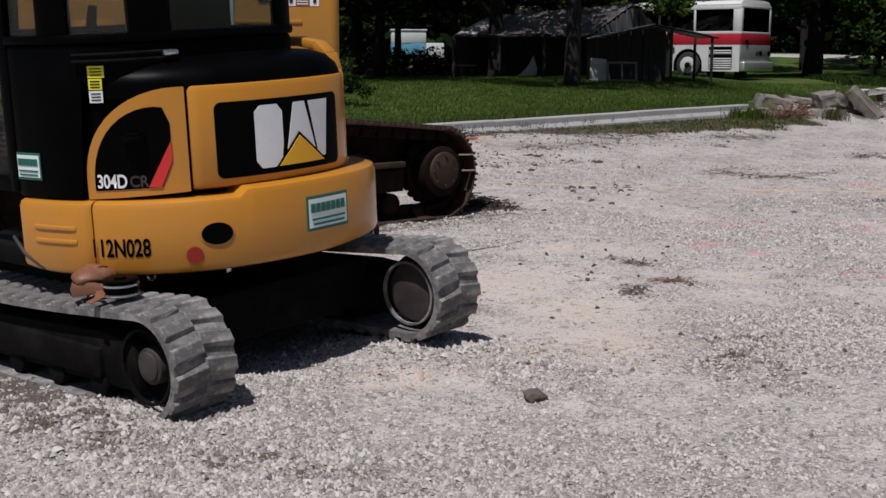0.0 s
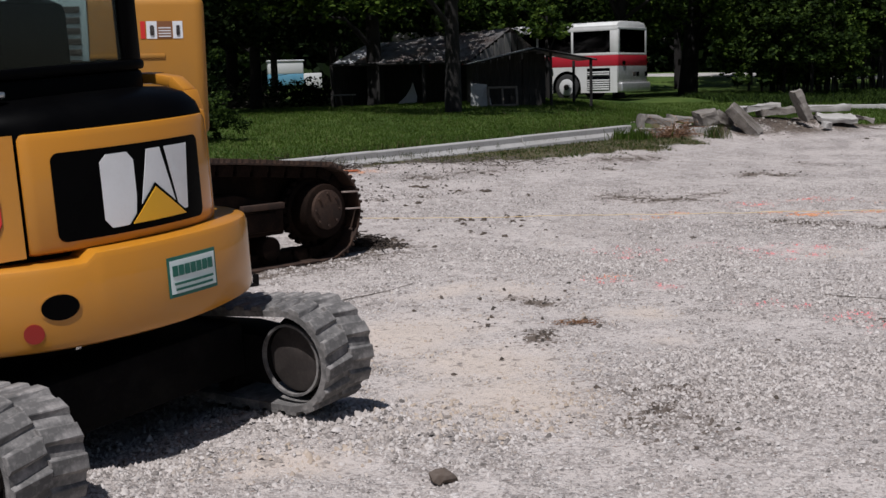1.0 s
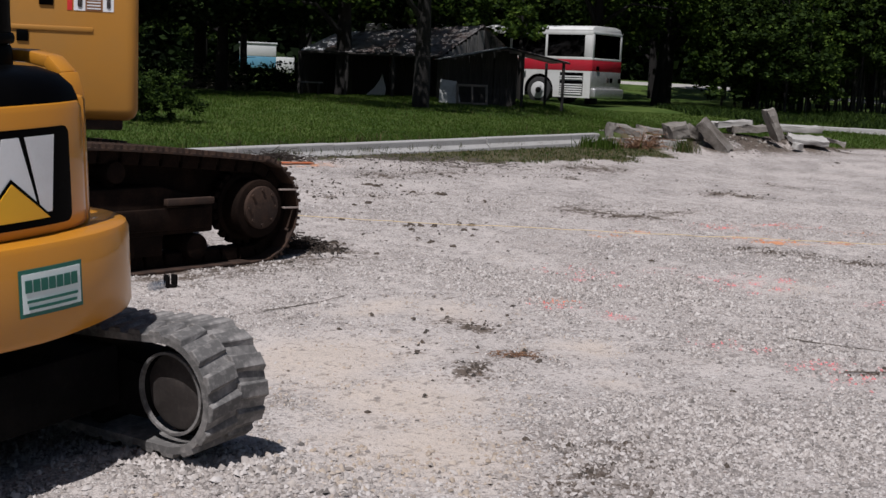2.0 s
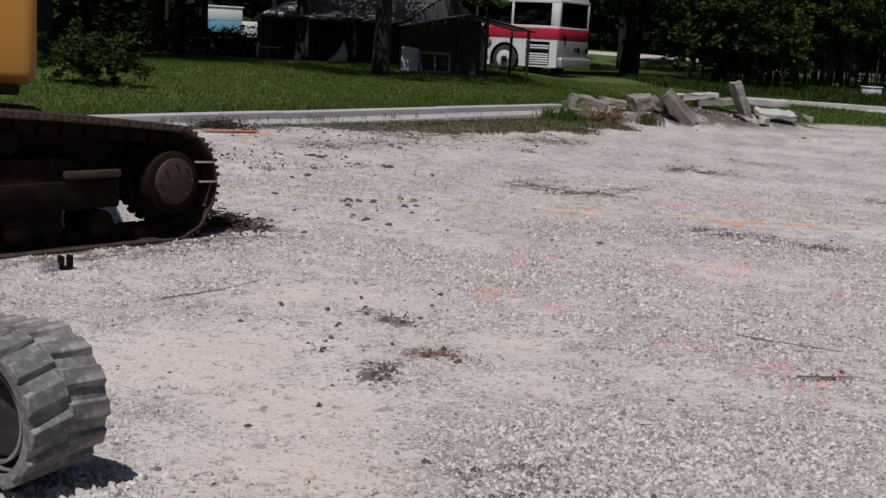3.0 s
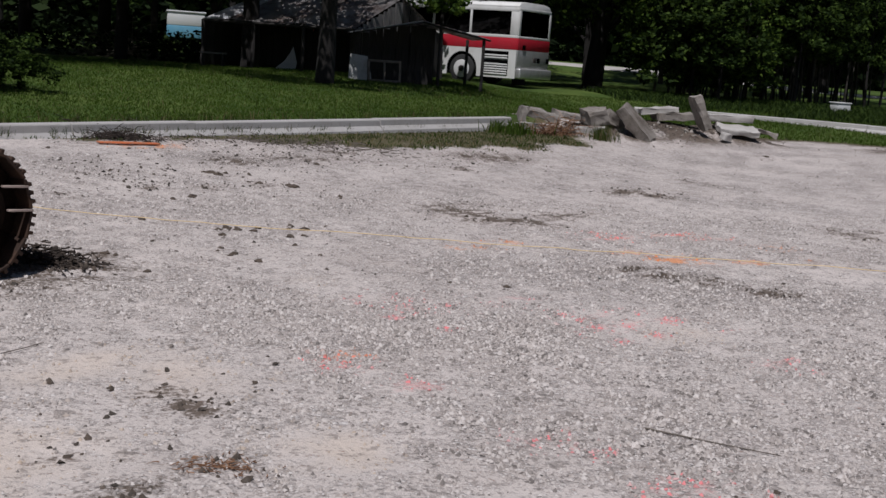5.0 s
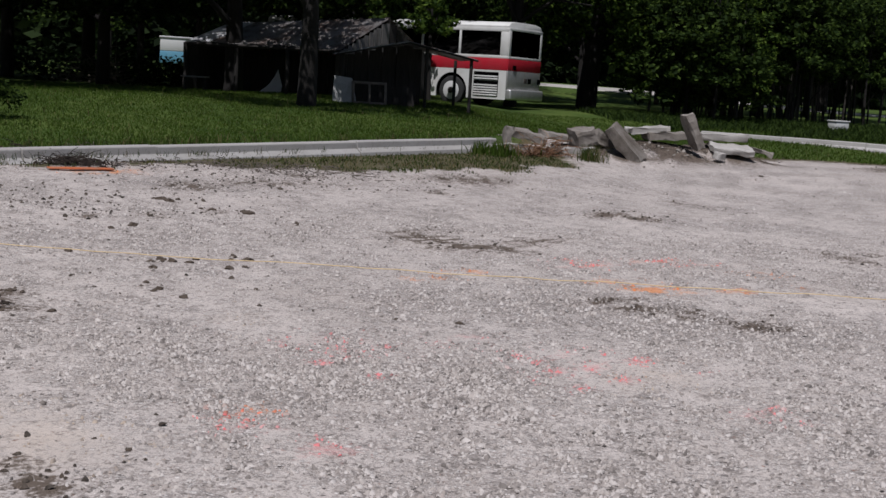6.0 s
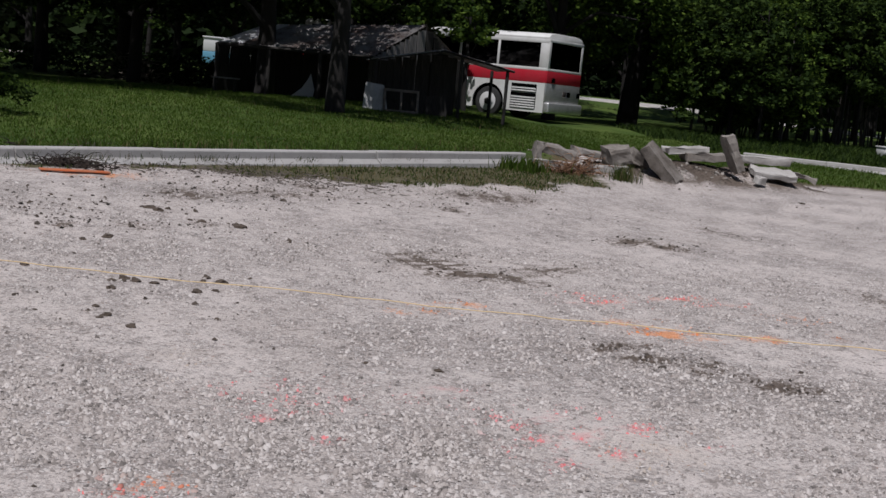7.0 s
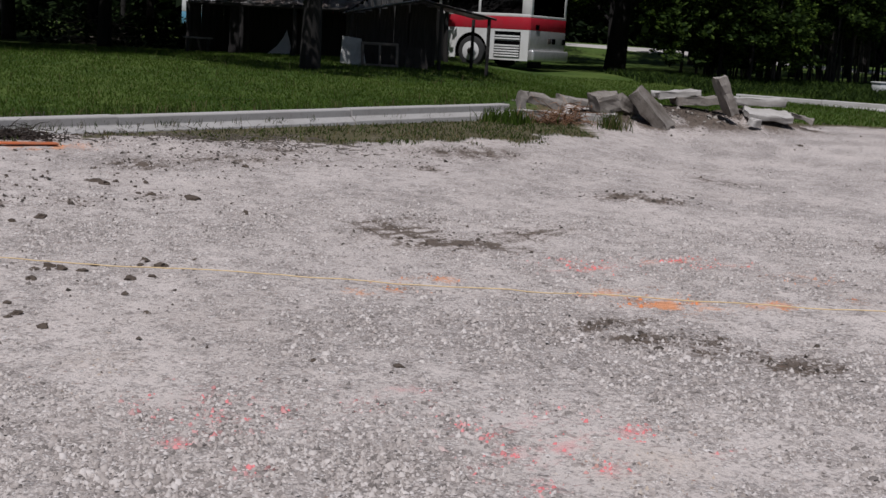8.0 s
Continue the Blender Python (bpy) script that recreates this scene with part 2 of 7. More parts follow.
M["red_decal"] = worn("red_vinyl", (0.62, 0.03, 0.025), (0.35, 0.04, 0.03), 5, 0.2, (0.4, 0.5), 0, 0.01, 90)
M["green_decal"] = worn("dark_green_vinyl", (0.012, 0.12, 0.085), (0.05, 0.14, 0.11), 5, 0.2, (0.4, 0.5), 0, 0.01, 90)
M["pale_decal"] = worn("pale_green_vinyl", (0.70, 0.77, 0.75), (0.55, 0.6, 0.57), 5, 0.3, (0.4, 0.5), 0, 0.01, 90)
M["brown_decal"] = worn("brown_vinyl", (0.22, 0.09, 0.035), (0.15, 0.07, 0.04), 5, 0.2, (0.4, 0.5), 0, 0.01, 90)
M["red_dot"] = worn("red_reflector", (0.26, 0.014, 0.010), (0.18, 0.03, 0.02), 8, 0.2, (0.35, 0.5), 0, 0.05, 120)
M["glass"] = glass_material("tinted_cab_glass", (0.74, 0.76, 0.74), 0.03)
M["coach_glass"] = glass_material("dark_coach_glass", (0.03, 0.03, 0.035), 0.03)
M["house_glass"] = glass_material("house_window_glass", (0.25, 0.35, 0.4), 0.3)
M["leather"] = worn("tan_leather", (0.19, 0.078, 0.040), (0.07, 0.03, 0.017), 14, 0.6, (0.45, 0.7), 0, 0.3, 90)
M["chrome"] = worn("scuffed_chrome", (0.6, 0.6, 0.6), (0.25, 0.24, 0.23), 12, 0.4, (0.15, 0.35), 0.9, 0.05, 120)
M["concrete"] = concrete_material("pale_concrete", (0.36, 0.345, 0.33), (0.25, 0.233, 0.21), (0.13, 0.118, 0.10), 0.5)
M["concrete_grey"] = concrete_material("grey_concrete", (0.40, 0.38, 0.355), (0.19, 0.172, 0.15), (0.09, 0.078, 0.065), 0.7)
M["concrete_old"] = concrete_material("broken_concrete", (0.25, 0.226, 0.20), (0.075, 0.058, 0.043), (0.035, 0.028, 0.022), 1.0)
# crown shade on the trunks is put into this near-black bark tone
M["bark"] = bark_material("shaded_bark", (0.005, 0.004, 0.0035), (0.014, 0.011, 0.009))
M["bark_pale"] = bark_material("grey_bark", (0.03, 0.026, 0.022), (0.08, 0.07, 0.06))
M["leaf"] = leaf_material("broad_leaves", [(0.0, (0.014, 0.030, 0.006)), (0.5, (0.036, 0.068, 0.012)), (1.0, (0.12, 0.18, 0.028))])
# Two darker copies of the broad leaves, with woodland shade in their colour
M["leaf_shaded"] = leaf_material("shaded_leaves", [(0.0, (0.004, 0.008, 0.0025)), (0.5, (0.008, 0.016, 0.0045)), (1.0, (0.021, 0.036, 0.009))], 0.2)
M["leaf_half_shade"] = leaf_material("half_shaded_leaves", [(0.0, (0.008, 0.016, 0.004)), (0.5, (0.020, 0.038, 0.008)), (1.0, (0.062, 0.098, 0.018))], 0.3)
M["grass"] = leaf_material("grass_blades", [(0.0, (0.036, 0.070, 0.008)), (0.5, (0.058, 0.100, 0.014)), (0.9, (0.088, 0.126, 0.026)), (1.0, (0.15, 0.135, 0.06))], 0.45)
M["weed"] = leaf_material("dry_weed_blades", [(0.0, (0.030, 0.052, 0.010)), (0.6, (0.052, 0.075, 0.018)), (1.0, (0.17, 0.13, 0.07))], 0.3)
M["brush_dry"] = leaf_material("dry_brown_brush", [(0.0, (0.10, 0.05, 0.028)), (0.6, (0.2, 0.11, 0.065)), (1.0, (0.32, 0.2, 0.13))], 0.1)
M["tin"] = corrugated_material("rusty_tin_roofing", (0.30, 0.285, 0.275), (0.105, 0.062, 0.045), 1.0)
M["tin_bright"] = corrugated_material("bright_tin_roofing", (0.7, 0.71, 0.73), (0.25, 0.2, 0.16), 0.5)
# near-black boards: the shade under the roofs is put into their colour
M["plank"] = bark_material("shaded_weathered_boards", (0.009, 0.0078, 0.007), (0.03, 0.026, 0.023))
M["plank_pale"] = bark_material("pale_weathered_boards", (0.09, 0.085, 0.08), (0.2, 0.19, 0.18))
M["bus_white"] = worn("chalky_white_paint", (0.62, 0.62, 0.60), (0.35, 0.32, 0.28), 1.6, 0.45, (0.35, 0.55), 0, 0.02, 60)
M["bus_red"] = worn("red_stripe_paint", (0.40, 0.014, 0.028), (0.26, 0.04, 0.045), 2, 0.35, (0.35, 0.55), 0, 0.02, 60)
M["bus_metal"] = worn("brushed_aluminium_skirt", (0.55, 0.55, 0.54), (0.3, 0.28, 0.25), 3, 0.5, (0.3, 0.5), 0.7, 0.05, 60)
M["tyre"] = worn("tyre_rubber", (0.022, 0.022, 0.022), (0.08, 0.075, 0.07), 5, 0.4, (0.8, 0.95), 0, 0.2, 60)
M["house_yellow"] = worn("yellow_house_siding", (0.62, 0.46, 0.12), (0.5, 0.38, 0.12), 1.0, 0.3, (0.6, 0.8), 0, 0.05, 40)
M["house_trim"] = worn("pale_blue_trim", (0.45, 0.58, 0.62), (0.4, 0.45, 0.45), 2, 0.3, (0.5, 0.7), 0, 0.03, 40)
M["blue_paint"] = worn("light_blue_paint", (0.10, 0.27, 0.38), (0.2, 0.35, 0.42), 1.5, 0.35, (0.4, 0.6), 0, 0.02, 40)
M["white_paint"] = worn("white_paint", (0.55, 0.55, 0.54), (0.5, 0.48, 0.45), 1.5, 0.35, (0.4, 0.6), 0, 0.02, 40)
M["orange_plastic"] = worn("orange_plastic", (0.5, 0.13, 0.045), (0.28, 0.16, 0.1), 7, 0.8, (0.4, 0.6), 0, 0.05, 60)
M["cord"] = worn("yellow_orange_cord", (0.66, 0.50, 0.28), (0.5, 0.36, 0.2), 6, 0.5, (0.7, 0.9), 0, 0.1, 90)
M["twig"] = worn("grey_twig", (0.10, 0.085, 0.07), (0.24, 0.2, 0.17), 9, 0.5, (0.8, 0.9), 0, 0.2, 90)
M["twig_dark"] = worn("dark_damp_twigs", (0.022, 0.015, 0.011), (0.075, 0.055, 0.04), 9, 0.5, (0.8, 0.9), 0, 0.2, 90)
M["bottle"] = glass_material("clear_plastic", (0.86, 0.88, 0.90), 0.16)
M["canvas"] = worn("white_canvas", (0.65, 0.66, 0.67), (0.4, 0.4, 0.38), 3, 0.4, (0.7, 0.9), 0, 0.1, 60)


# ---- building helpers ----
def mesh_of(bm, material, name="mesh", smooth=False):
    me = bpy.data.meshes.new(name)
    bm.normal_update()
    bm.to_mesh(me)
    bm.free()
    me.materials.append(material)
    if smooth:
        me.polygons.foreach_set("use_smooth", [True] * len(me.polygons))
        me.set_sharp_from_angle(angle=radians(38))
    return me


def part(name, bm, material, parent, label="", smooth=True):
    """Links a bmesh as one mesh object under a thing or under a part."""
    ob = new(name, mesh_of(bm, material, name, smooth))
    ob.parent = parent
    if label:
        ob["label"] = label
    return ob


def thing(name, m, label, category, group="", kind=""):
    ob = new(name)
    ob.matrix_basis = m
    return tagged(ob, label, category, group, kind)


def solid(name, bm, material, m, label, category, group="", kind="", smooth=True):
    ob = new(name, mesh_of(bm, material, name, smooth))
    ob.matrix_basis = m
    return tagged(ob, label, category, group, kind)


def raw(name, verts, faces, material, smooth=False):
    """A mesh from numpy arrays of vertices and equal-sized faces."""
    me = bpy.data.meshes.new(name)
    verts, faces = np.asarray(verts, np.float32), np.asarray(faces, np.int32)
    k = faces.shape[1]
    me.vertices.add(len(verts))
    me.vertices.foreach_set("co", verts.ravel())
    me.loops.add(faces.size)
    me.loops.foreach_set("vertex_index", faces.ravel())
    me.polygons.add(len(faces))
    me.polygons.foreach_set("loop_start", np.arange(0, faces.size, k, dtype=np.int32))
    me.polygons.foreach_set("loop_total", np.full(len(faces), k, np.int32))
    if smooth:
        me.polygons.foreach_set("use_smooth", np.ones(len(faces), bool))
    me.update(calc_edges=True)
    me.materials.append(material)
    return me


def box(bm, x0, x1, y0, y1, z0, z1, bevel=0.0, m=None, seg=2):
    g = bmesh.ops.create_cube(bm, size=1.0)["verts"]
    for v in g:
        v.co = Vector((x0 + (v.co.x + 0.5) * (x1 - x0), y0 + (v.co.y + 0.5) * (y1 - y0), z0 + (v.co.z + 0.5) * (z1 - z0)))
    if m:
        bmesh.ops.transform(bm, matrix=m, verts=g)
    if bevel:
        edges = {e for v in g for e in v.link_edges}
        bmesh.ops.bevel(bm, geom=list(edges), offset=bevel, segments=seg, affect="EDGES", profile=0.5)


def prism(bm, outline, axis, a, b, bevel=0.0):
    """Extrudes a 2D outline between a and b along axis 'x', 'y' or 'z'."""
    def place(p, h):
        return {"x": (h, p[0], p[1]), "y": (p[0], h, p[1]), "z": (p[0], p[1], h)}[axis]
    lo = [bm.verts.new(place(p, a)) for p in outline]
    hi = [bm.verts.new(place(p, b)) for p in outline]
    n = len(outline)
    faces = [bm.faces.new(lo), bm.faces.new(hi)]
    faces += [bm.faces.new((lo[i], lo[(i + 1) % n], hi[(i + 1) % n], hi[i])) for i in range(n)]
    bmesh.ops.recalc_face_normals(bm, faces=faces)
    if bevel:
        edges = {e for v in lo + hi for e in v.link_edges}
        bmesh.ops.bevel(bm, geom=list(edges), offset=bevel, segments=2, affect="EDGES", profile=0.5)


def drum(bm, centre, axis, radius, depth, seg=28, bevel=0.0, radius2=None):
    turn = {"x": Matrix.Rotation(math.pi / 2, 4, "Y"), "y": Matrix.Rotation(math.pi / 2, 4, "X"), "z": Matrix()}[axis]
    g = bmesh.ops.create_cone(bm, cap_ends=True, segments=seg, radius1=radius, radius2=radius2 or radius, depth=depth, matrix=Matrix.Translation(centre) @ turn)["verts"]
    if bevel:
        caps = [e for e in {e for v in g for e in v.link_edges} if any(len(f.verts) == seg for f in e.link_faces)]
        bmesh.ops.bevel(bm, geom=caps, offset=bevel, segments=2, affect="EDGES", profile=0.5)


def tube(bm, points, radius, seg=8, taper=1.0):
    """A round bar along points; radius may shrink to radius * taper at the end."""
    pts = [Vector(p) for p in points]
    rings = []
    for i, p in enumerate(pts):
        d = (pts[min(i + 1, len(pts) - 1)] - pts[max(i - 1, 0)]).normalized()
        side = d.cross((0, 0, 1)) if abs(d.z) < 0.95 else d.cross((1, 0, 0))
        side.normalize()
        up = side.cross(d)
        r = radius * (1 + (taper - 1) * i / max(1, len(pts) - 1))
        rings.append([bm.verts.new(p + r * (math.cos(a) * side + math.sin(a) * up)) for a in (2 * math.pi * k / seg for k in range(seg))])
    for a, b in zip(rings, rings[1:]):
        for k in range(seg):
            bm.faces.new((a[k], a[(k + 1) % seg], b[(k + 1) % seg], b[k]))
    bm.faces.new(rings[0][::-1])
    bm.faces.new(rings[-1])


def smooth01(v):
    v = np.clip(v, 0, 1)
    return v * v * (3 - 2 * v)


# ---- ground ----
KERB_Y, KERB_K = 23.06, 1.06
KERB_N = math.hypot(1, KERB_K)


def beyond(x, y):
    """Metres behind the front kerb line, towards the lawn."""
    return (y - KERB_Y - KERB_K * x) / KERB_N


def hill(x, y):
    """The height of the ground."""
    x, y = np.asarray(x, float), np.asarray(y, float)
    d = beyond(x, y)
    lot = 0.19 * smooth01((d + 7) / 7)
    lawn = 0.37 + 0.014 * x.clip(-4, 8) + 0.52 * smooth01(d / 11)
    left = np.where(d < 0.09, lot, lawn)
    e = y - 35.5 - 0.10 * (x - 16)
    right = 0.10 * smooth01((y - 24) / 8) + 0.30 * smooth01(e / 5) + 0.42 * smooth01((e - 5) / 9)
    w = smooth01((x - 8.2) / 4.0)
    z = left * (1 - w) + right * w
    z = z + 0.65 * smooth01((y - 52) / 45)
    # a low bank carries the far road
    z = z + 0.6 * smooth01((y - 71) / 10) * smooth01((x - 8) / 8) * smooth01((44 - x) / 20)
    return z


BUMPS = [  # x, y, radius, height
    (7.1, 20.5, 0.5, 0.07), (12.7, 28.8, 0.35, 0.1), (0.35, 6.45, 0.4, 0.03), (-0.15, 6.75, 0.4, 0.05), (-0.5, 6.4, 0.35, 0.04), (-1.6, 5.2, 0.5, 0.05),
    (0.42, 13.1, 0.3, 0.07), (4.5, 16.75, 0.5, 0.03), (5.3, 13.6, 0.5, 0.03), (-1.0, 5.75, 0.25, 0.05), (1.3, 8.45, 0.25, 0.025), (1.8, 22.5, 0.8, 0.06), (11.6, 32.7, 1.2, 0.42), (13.4, 33.1, 0.9, 0.42), (9.3, 31.2, 1.1, 0.24), (10.4, 32.0, 0.9, 0.2),
]
SOIL_MIDDLE = [  # x, y, half length, half width, turn, weight
    (4.13, 17.42, 0.47, 0.28, -76, 0.90), (4.56, 16.71, 0.38, 0.18, -1, 1.10), (5.29, 17.51, 0.50, 0.19, 52, 0.70), (4.40, 18.12, 0.21, 0.14, -8, 0.45),
    (6.80, 20.19, 0.19, 0.14, 8, 0.90), (7.24, 20.10, 0.30, 0.15, -18, 0.80), (8.89, 22.64, 0.30, 0.51, 19, 0.50), (5.07, 14.04, 0.12, 0.29, -47, 0.75),
    (5.14, 13.58, 0.14, 0.14, -1, 0.80), (5.47, 13.53, 0.15, 0.19, -34, 0.75), (5.88, 13.21, 0.22, 0.15, -4, 0.85), (6.00, 13.06, 0.11, 0.07, -21, 0.60),
    (5.80, 24.14, 0.65, 0.45, 42, 0.85), (4.90, 22.11, 0.10, 0.18, 23, 0.90),
]
SOIL_NEAR = [
    (1.35, 8.35, 0.07, 0.08, -18, 1.00), (1.69, 8.80, 0.07, 0.09, -21, 0.35), (1.59, 9.65, 0.09, 0.07, -15, 0.80), (1.38, 9.92, 0.05, 0.12, 12, 0.55),
    (0.99, 8.96, 0.06, 0.07, -40, 0.50), (3.76, 8.50, 0.10, 0.04, 5, 0.80), (1.56, 6.60, 0.05, 0.14, -33, 0.90), (1.28, 8.35, 0.11, 0.07, -10, 0.80),
    (1.47, 9.73, 0.17, 0.15, -47, 0.65), (1.55, 6.54, 0.06, 0.19, -56, 0.85), (1.34, 8.44, 0.10, 0.15, -51, 0.80), (1.69, 8.88, 0.11, 0.12, -21, 0.45),
    (0.70, 13.66, 0.10, 0.15, -19, 0.80), (0.22, 12.93, 0.23, 0.40, 3, 0.90),
    (1.75, 6.9, 0.35, 0.28, -40, 0.38), (1.6, 6.35, 0.3, 0.3, 0, 0.4),
]
SOIL_FAR = [
    (5.92, 24.25, 0.72, 0.39, 49, 0.70), (0.02, 23.10, 0.40, 0.36, 16, 0.90), (1.63, 20.67, 0.25, 0.30, 39, 0.90), (4.93, 22.24, 0.10, 0.20, -47, 0.70),
    (0.72, 17.68, 0.14, 0.14, -12, 0.70), (1.37, 18.05, 0.14, 0.14, -5, 0.60), (1.94, 18.66, 0.15, 0.16, 8, 0.60), (0.03, 16.65, 0.12, 0.15, 54, 0.50),
    (8.60, 17.13, 0.48, 0.23, -74, 0.60), (8.89, 16.50, 0.15, 0.29, -46, 0.90), (5.19, 9.79, 0.11, 0.07, -33, 0.60), (18.20, 33.92, 0.65, 1.26, -27, 0.80),
    (12.53, 28.40, 0.15, 0.14, -9, 0.90), (9.09, 17.47, 0.10, 0.16, -52, 0.60), (3.13, 22.89, 0.34, 0.25, 26, 0.60),
]
SOIL_BANK_AND_DARK = [
    # the three rows with y below 6 just darken gravel beside the near track
    (0.4, 13.1, 0.4, 0.25, 20, 1.0), (-0.3, 12.0, 1.3, 0.35, 43, 0.7), (-1.95, 5.75, 0.42, 0.26, -35, 1.3), (-1.75, 5.25, 0.5, 0.2, -35, 0.75), (-0.75, 4.75, 0.5, 0.14, -20, 0.45), (11.6, 32.3, 1.4, 0.8, 5, 1.6),
    (9.3, 31.0, 1.4, 0.6, 5, 1.4), (13.4, 32.9, 1.1, 0.6, 5, 1.5), (15.5, 35.6, 2.2, 0.5, 20, 0.75), (18.8, 36.0, 2.5, 0.5, 0, 0.7),
    (11.5, 32.2, 1.6, 0.6, 15, 0.7), (0.2, 23.2, 1.2, 0.4, 45, 0.8), (2.6, 21.6, 1.2, 0.3, 30, 0.5), (4.9, 25.6, 1.0, 0.25, 46, 0.7), (2.9, 24.2, 1.2, 0.3, 46, 0.8),
]
SOIL = SOIL_MIDDLE + SOIL_NEAR + SOIL_FAR + SOIL_BANK_AND_DARK
ORANGE = [
    (5.65, 14.70, 0.27, 0.11, -9, 1.15), (5.33, 15.02, 0.14, 0.19, -25, 0.65), (5.65, 14.72, 0.27, 0.30, 15, 0.45), (6.38, 14.75, 0.14, 0.15, -32, 0.80),
    (3.63, 14.80, 0.11, 0.09, 29, 0.70), (3.91, 14.92, 0.12, 0.07, 7, 0.55), (4.24, 15.32, 0.08, 0.11, 3, 0.95), (6.36, 16.29, 0.41, 0.15, 2, 0.50),
    (5.44, 16.02, 0.24, 0.26, 30, 0.40), (7.08, 15.77, 0.22, 0.23, -21, 0.40), (7.12, 15.02, 0.09, 0.15, -15, 0.40), (3.92, 15.22, 0.28, 0.11, 36, 0.40),
    (2.28, 10.68, 0.12, 0.16, -40, 0.45), (0.40, 21.78, 0.50, 0.32, 29, 0.90), (2.33, 10.57, 0.07, 0.07, -24, 0.50),
]
PINK_FAR = [
    (4.64, 12.01, 0.05, 0.09, -76, 0.95), (4.26, 11.75, 0.07, 0.05, -25, 0.90), (4.09, 11.65, 0.09, 0.09, 9, 0.65), (3.94, 11.49, 0.07, 0.09, -13, 0.60),
    (4.08, 11.34, 0.07, 0.13, -24, 0.55), (4.42, 11.56, 0.09, 0.07, -2, 0.75), (3.72, 12.56, 0.16, 0.09, 30, 0.60), (3.48, 12.36, 0.09, 0.11, 18, 0.50),
    (3.73, 12.18, 0.09, 0.07, -8, 0.40), (2.71, 11.78, 0.04, 0.05, -30, 0.90), (3.00, 11.44, 0.05, 0.05, -25, 0.60), (3.99, 11.84, 0.07, 0.09, 27, 0.50),
    (4.93, 11.74, 0.05, 0.09, -49, 0.55), (4.28, 11.96, 0.34, 0.32, 8, 0.42), (2.86, 12.30, 0.32, 0.29, -35, 0.36),
]
PINK_NEAR = [
    (2.64, 10.17, 0.11, 0.11, -74, 0.80), (3.58, 8.68, 0.03, 0.08, -57, 0.90), (4.41, 11.60, 0.06, 0.08, -38, 0.70), (4.93, 10.72, 0.08, 0.11, -74, 0.60),
    (2.76, 11.84, 0.06, 0.13, -55, 0.50), (2.26, 10.55, 0.16, 0.14, -48, 0.55), (2.66, 10.19, 0.11, 0.13, -62, 0.65), (4.95, 10.77, 0.10, 0.13, -74, 0.65),
    (3.57, 8.61, 0.13, 0.19, -74, 0.55), (3.61, 8.26, 0.13, 0.16, -52, 0.40), (3.10, 9.25, 0.16, 0.14, -79, 0.40), (3.11, 9.27, 0.11, 0.14, -44, 0.30),
    (3.30, 9.10, 0.06, 0.11, -45, 0.40), (4.41, 11.72, 0.19, 0.21, -42, 0.35),
    (6.36, 16.29, 0.42, 0.16, 2, 0.55), (5.44, 16.02, 0.30, 0.26, 30, 0.55),
]
PINK = PINK_FAR + PINK_NEAR
SAND = [
    (0.41, 8.72, 0.43, 0.66, -51, 0.90), (0.90, 7.77, 0.40, 0.43, -11, 0.95), (1.0, 6.95, 0.32, 0.5, 0, 0.9), (0.77, 6.98, 0.40, 0.58, 8, 0.70), (0.57, 8.42, 0.22, 0.49, -25, 0.80),
    (1.41, 10.29, 0.32, 0.47, 22, 0.60), (2.20, 9.09, 0.15, 0.25, -4, 0.90), (0.94, 10.37, 0.15, 0.41, -30, 0.80), (2.09, 8.23, 0.19, 0.16, -2, 0.50),
    (4.71, 11.61, 0.17, 0.22, -12, 0.55), (2.26, 12.97, 0.24, 0.39, 4, 0.40), (4.56, 11.65, 0.31, 0.41, -31, 0.45), (2.02, 9.13, 0.18, 0.24, -15, 0.60),
    (0.81, 10.25, 0.22, 0.32, -42, 0.60), (-0.18, 6.02, 0.26, 0.17, 11, 0.80),
]


def blots(x, y, spots, patchy=True):
    out = np.zeros(np.shape(x))
    for cx, cy, a, b, turn, weight in spots:
        c, s = math.cos(radians(turn)), math.sin(radians(turn))
        u, v = ((x - cx) * c + (y - cy) * s) / a, (-(x - cx) * s + (y - cy) * c) / b
        out = np.maximum(out, weight * np.exp(-0.5 * (u * u + v * v)))
    if patchy:
        # spilt stuff lies in blotches, not in even pools
        out = np.where(out > 0.02, out * np.clip(0.8 + 0.55 * waves(x, y, 0.34, 77) + 0.4 * waves(x, y, 0.15, 78), 0, 1.5), out)
    return out


def waves(x, y, size, seed):
    """Cheap smooth noise from crossed sines, about -1 to 1."""
    rng = np.random.RandomState(seed)
    out = np.zeros(np.shape(x))
    for _ in range(7):
        a, ph, k = rng.uniform(0, 2 * np.pi), rng.uniform(0, 6.3), rng.uniform(0.6, 1.7) * 2 * np.pi / size
        out += np.sin(k * (np.cos(a) * x + np.sin(a) * y) + ph)
    return out / 3.2


def turf_cover(x, y):
    """0 on bare gravel, 1 on grass."""
    d = beyond(x, y)
    strip = np.clip(0.5 + 0.38 * x, 0.2, 2.7) + 0.35 * waves(x, y, 2.5, 3) + 0.25 * waves(x, y, 0.8, 4)
    left = np.clip((d + strip) / 0.8 + 0.5, 0, 1) * np.where(d < 0.1, 0.84, 1.0)
    e = y - 35.3 - 0.10 * (x - 16) + 0.4 * waves(x, y, 4, 5)
    right = np.clip(e / 1.5 + 0.4, 0, 1)
    w = smooth01((x - 8.2) / 1.5)
    out = left * (1 - w) + right * w
    return out * np.where((y < 12) | (x < -14), 0, 1)


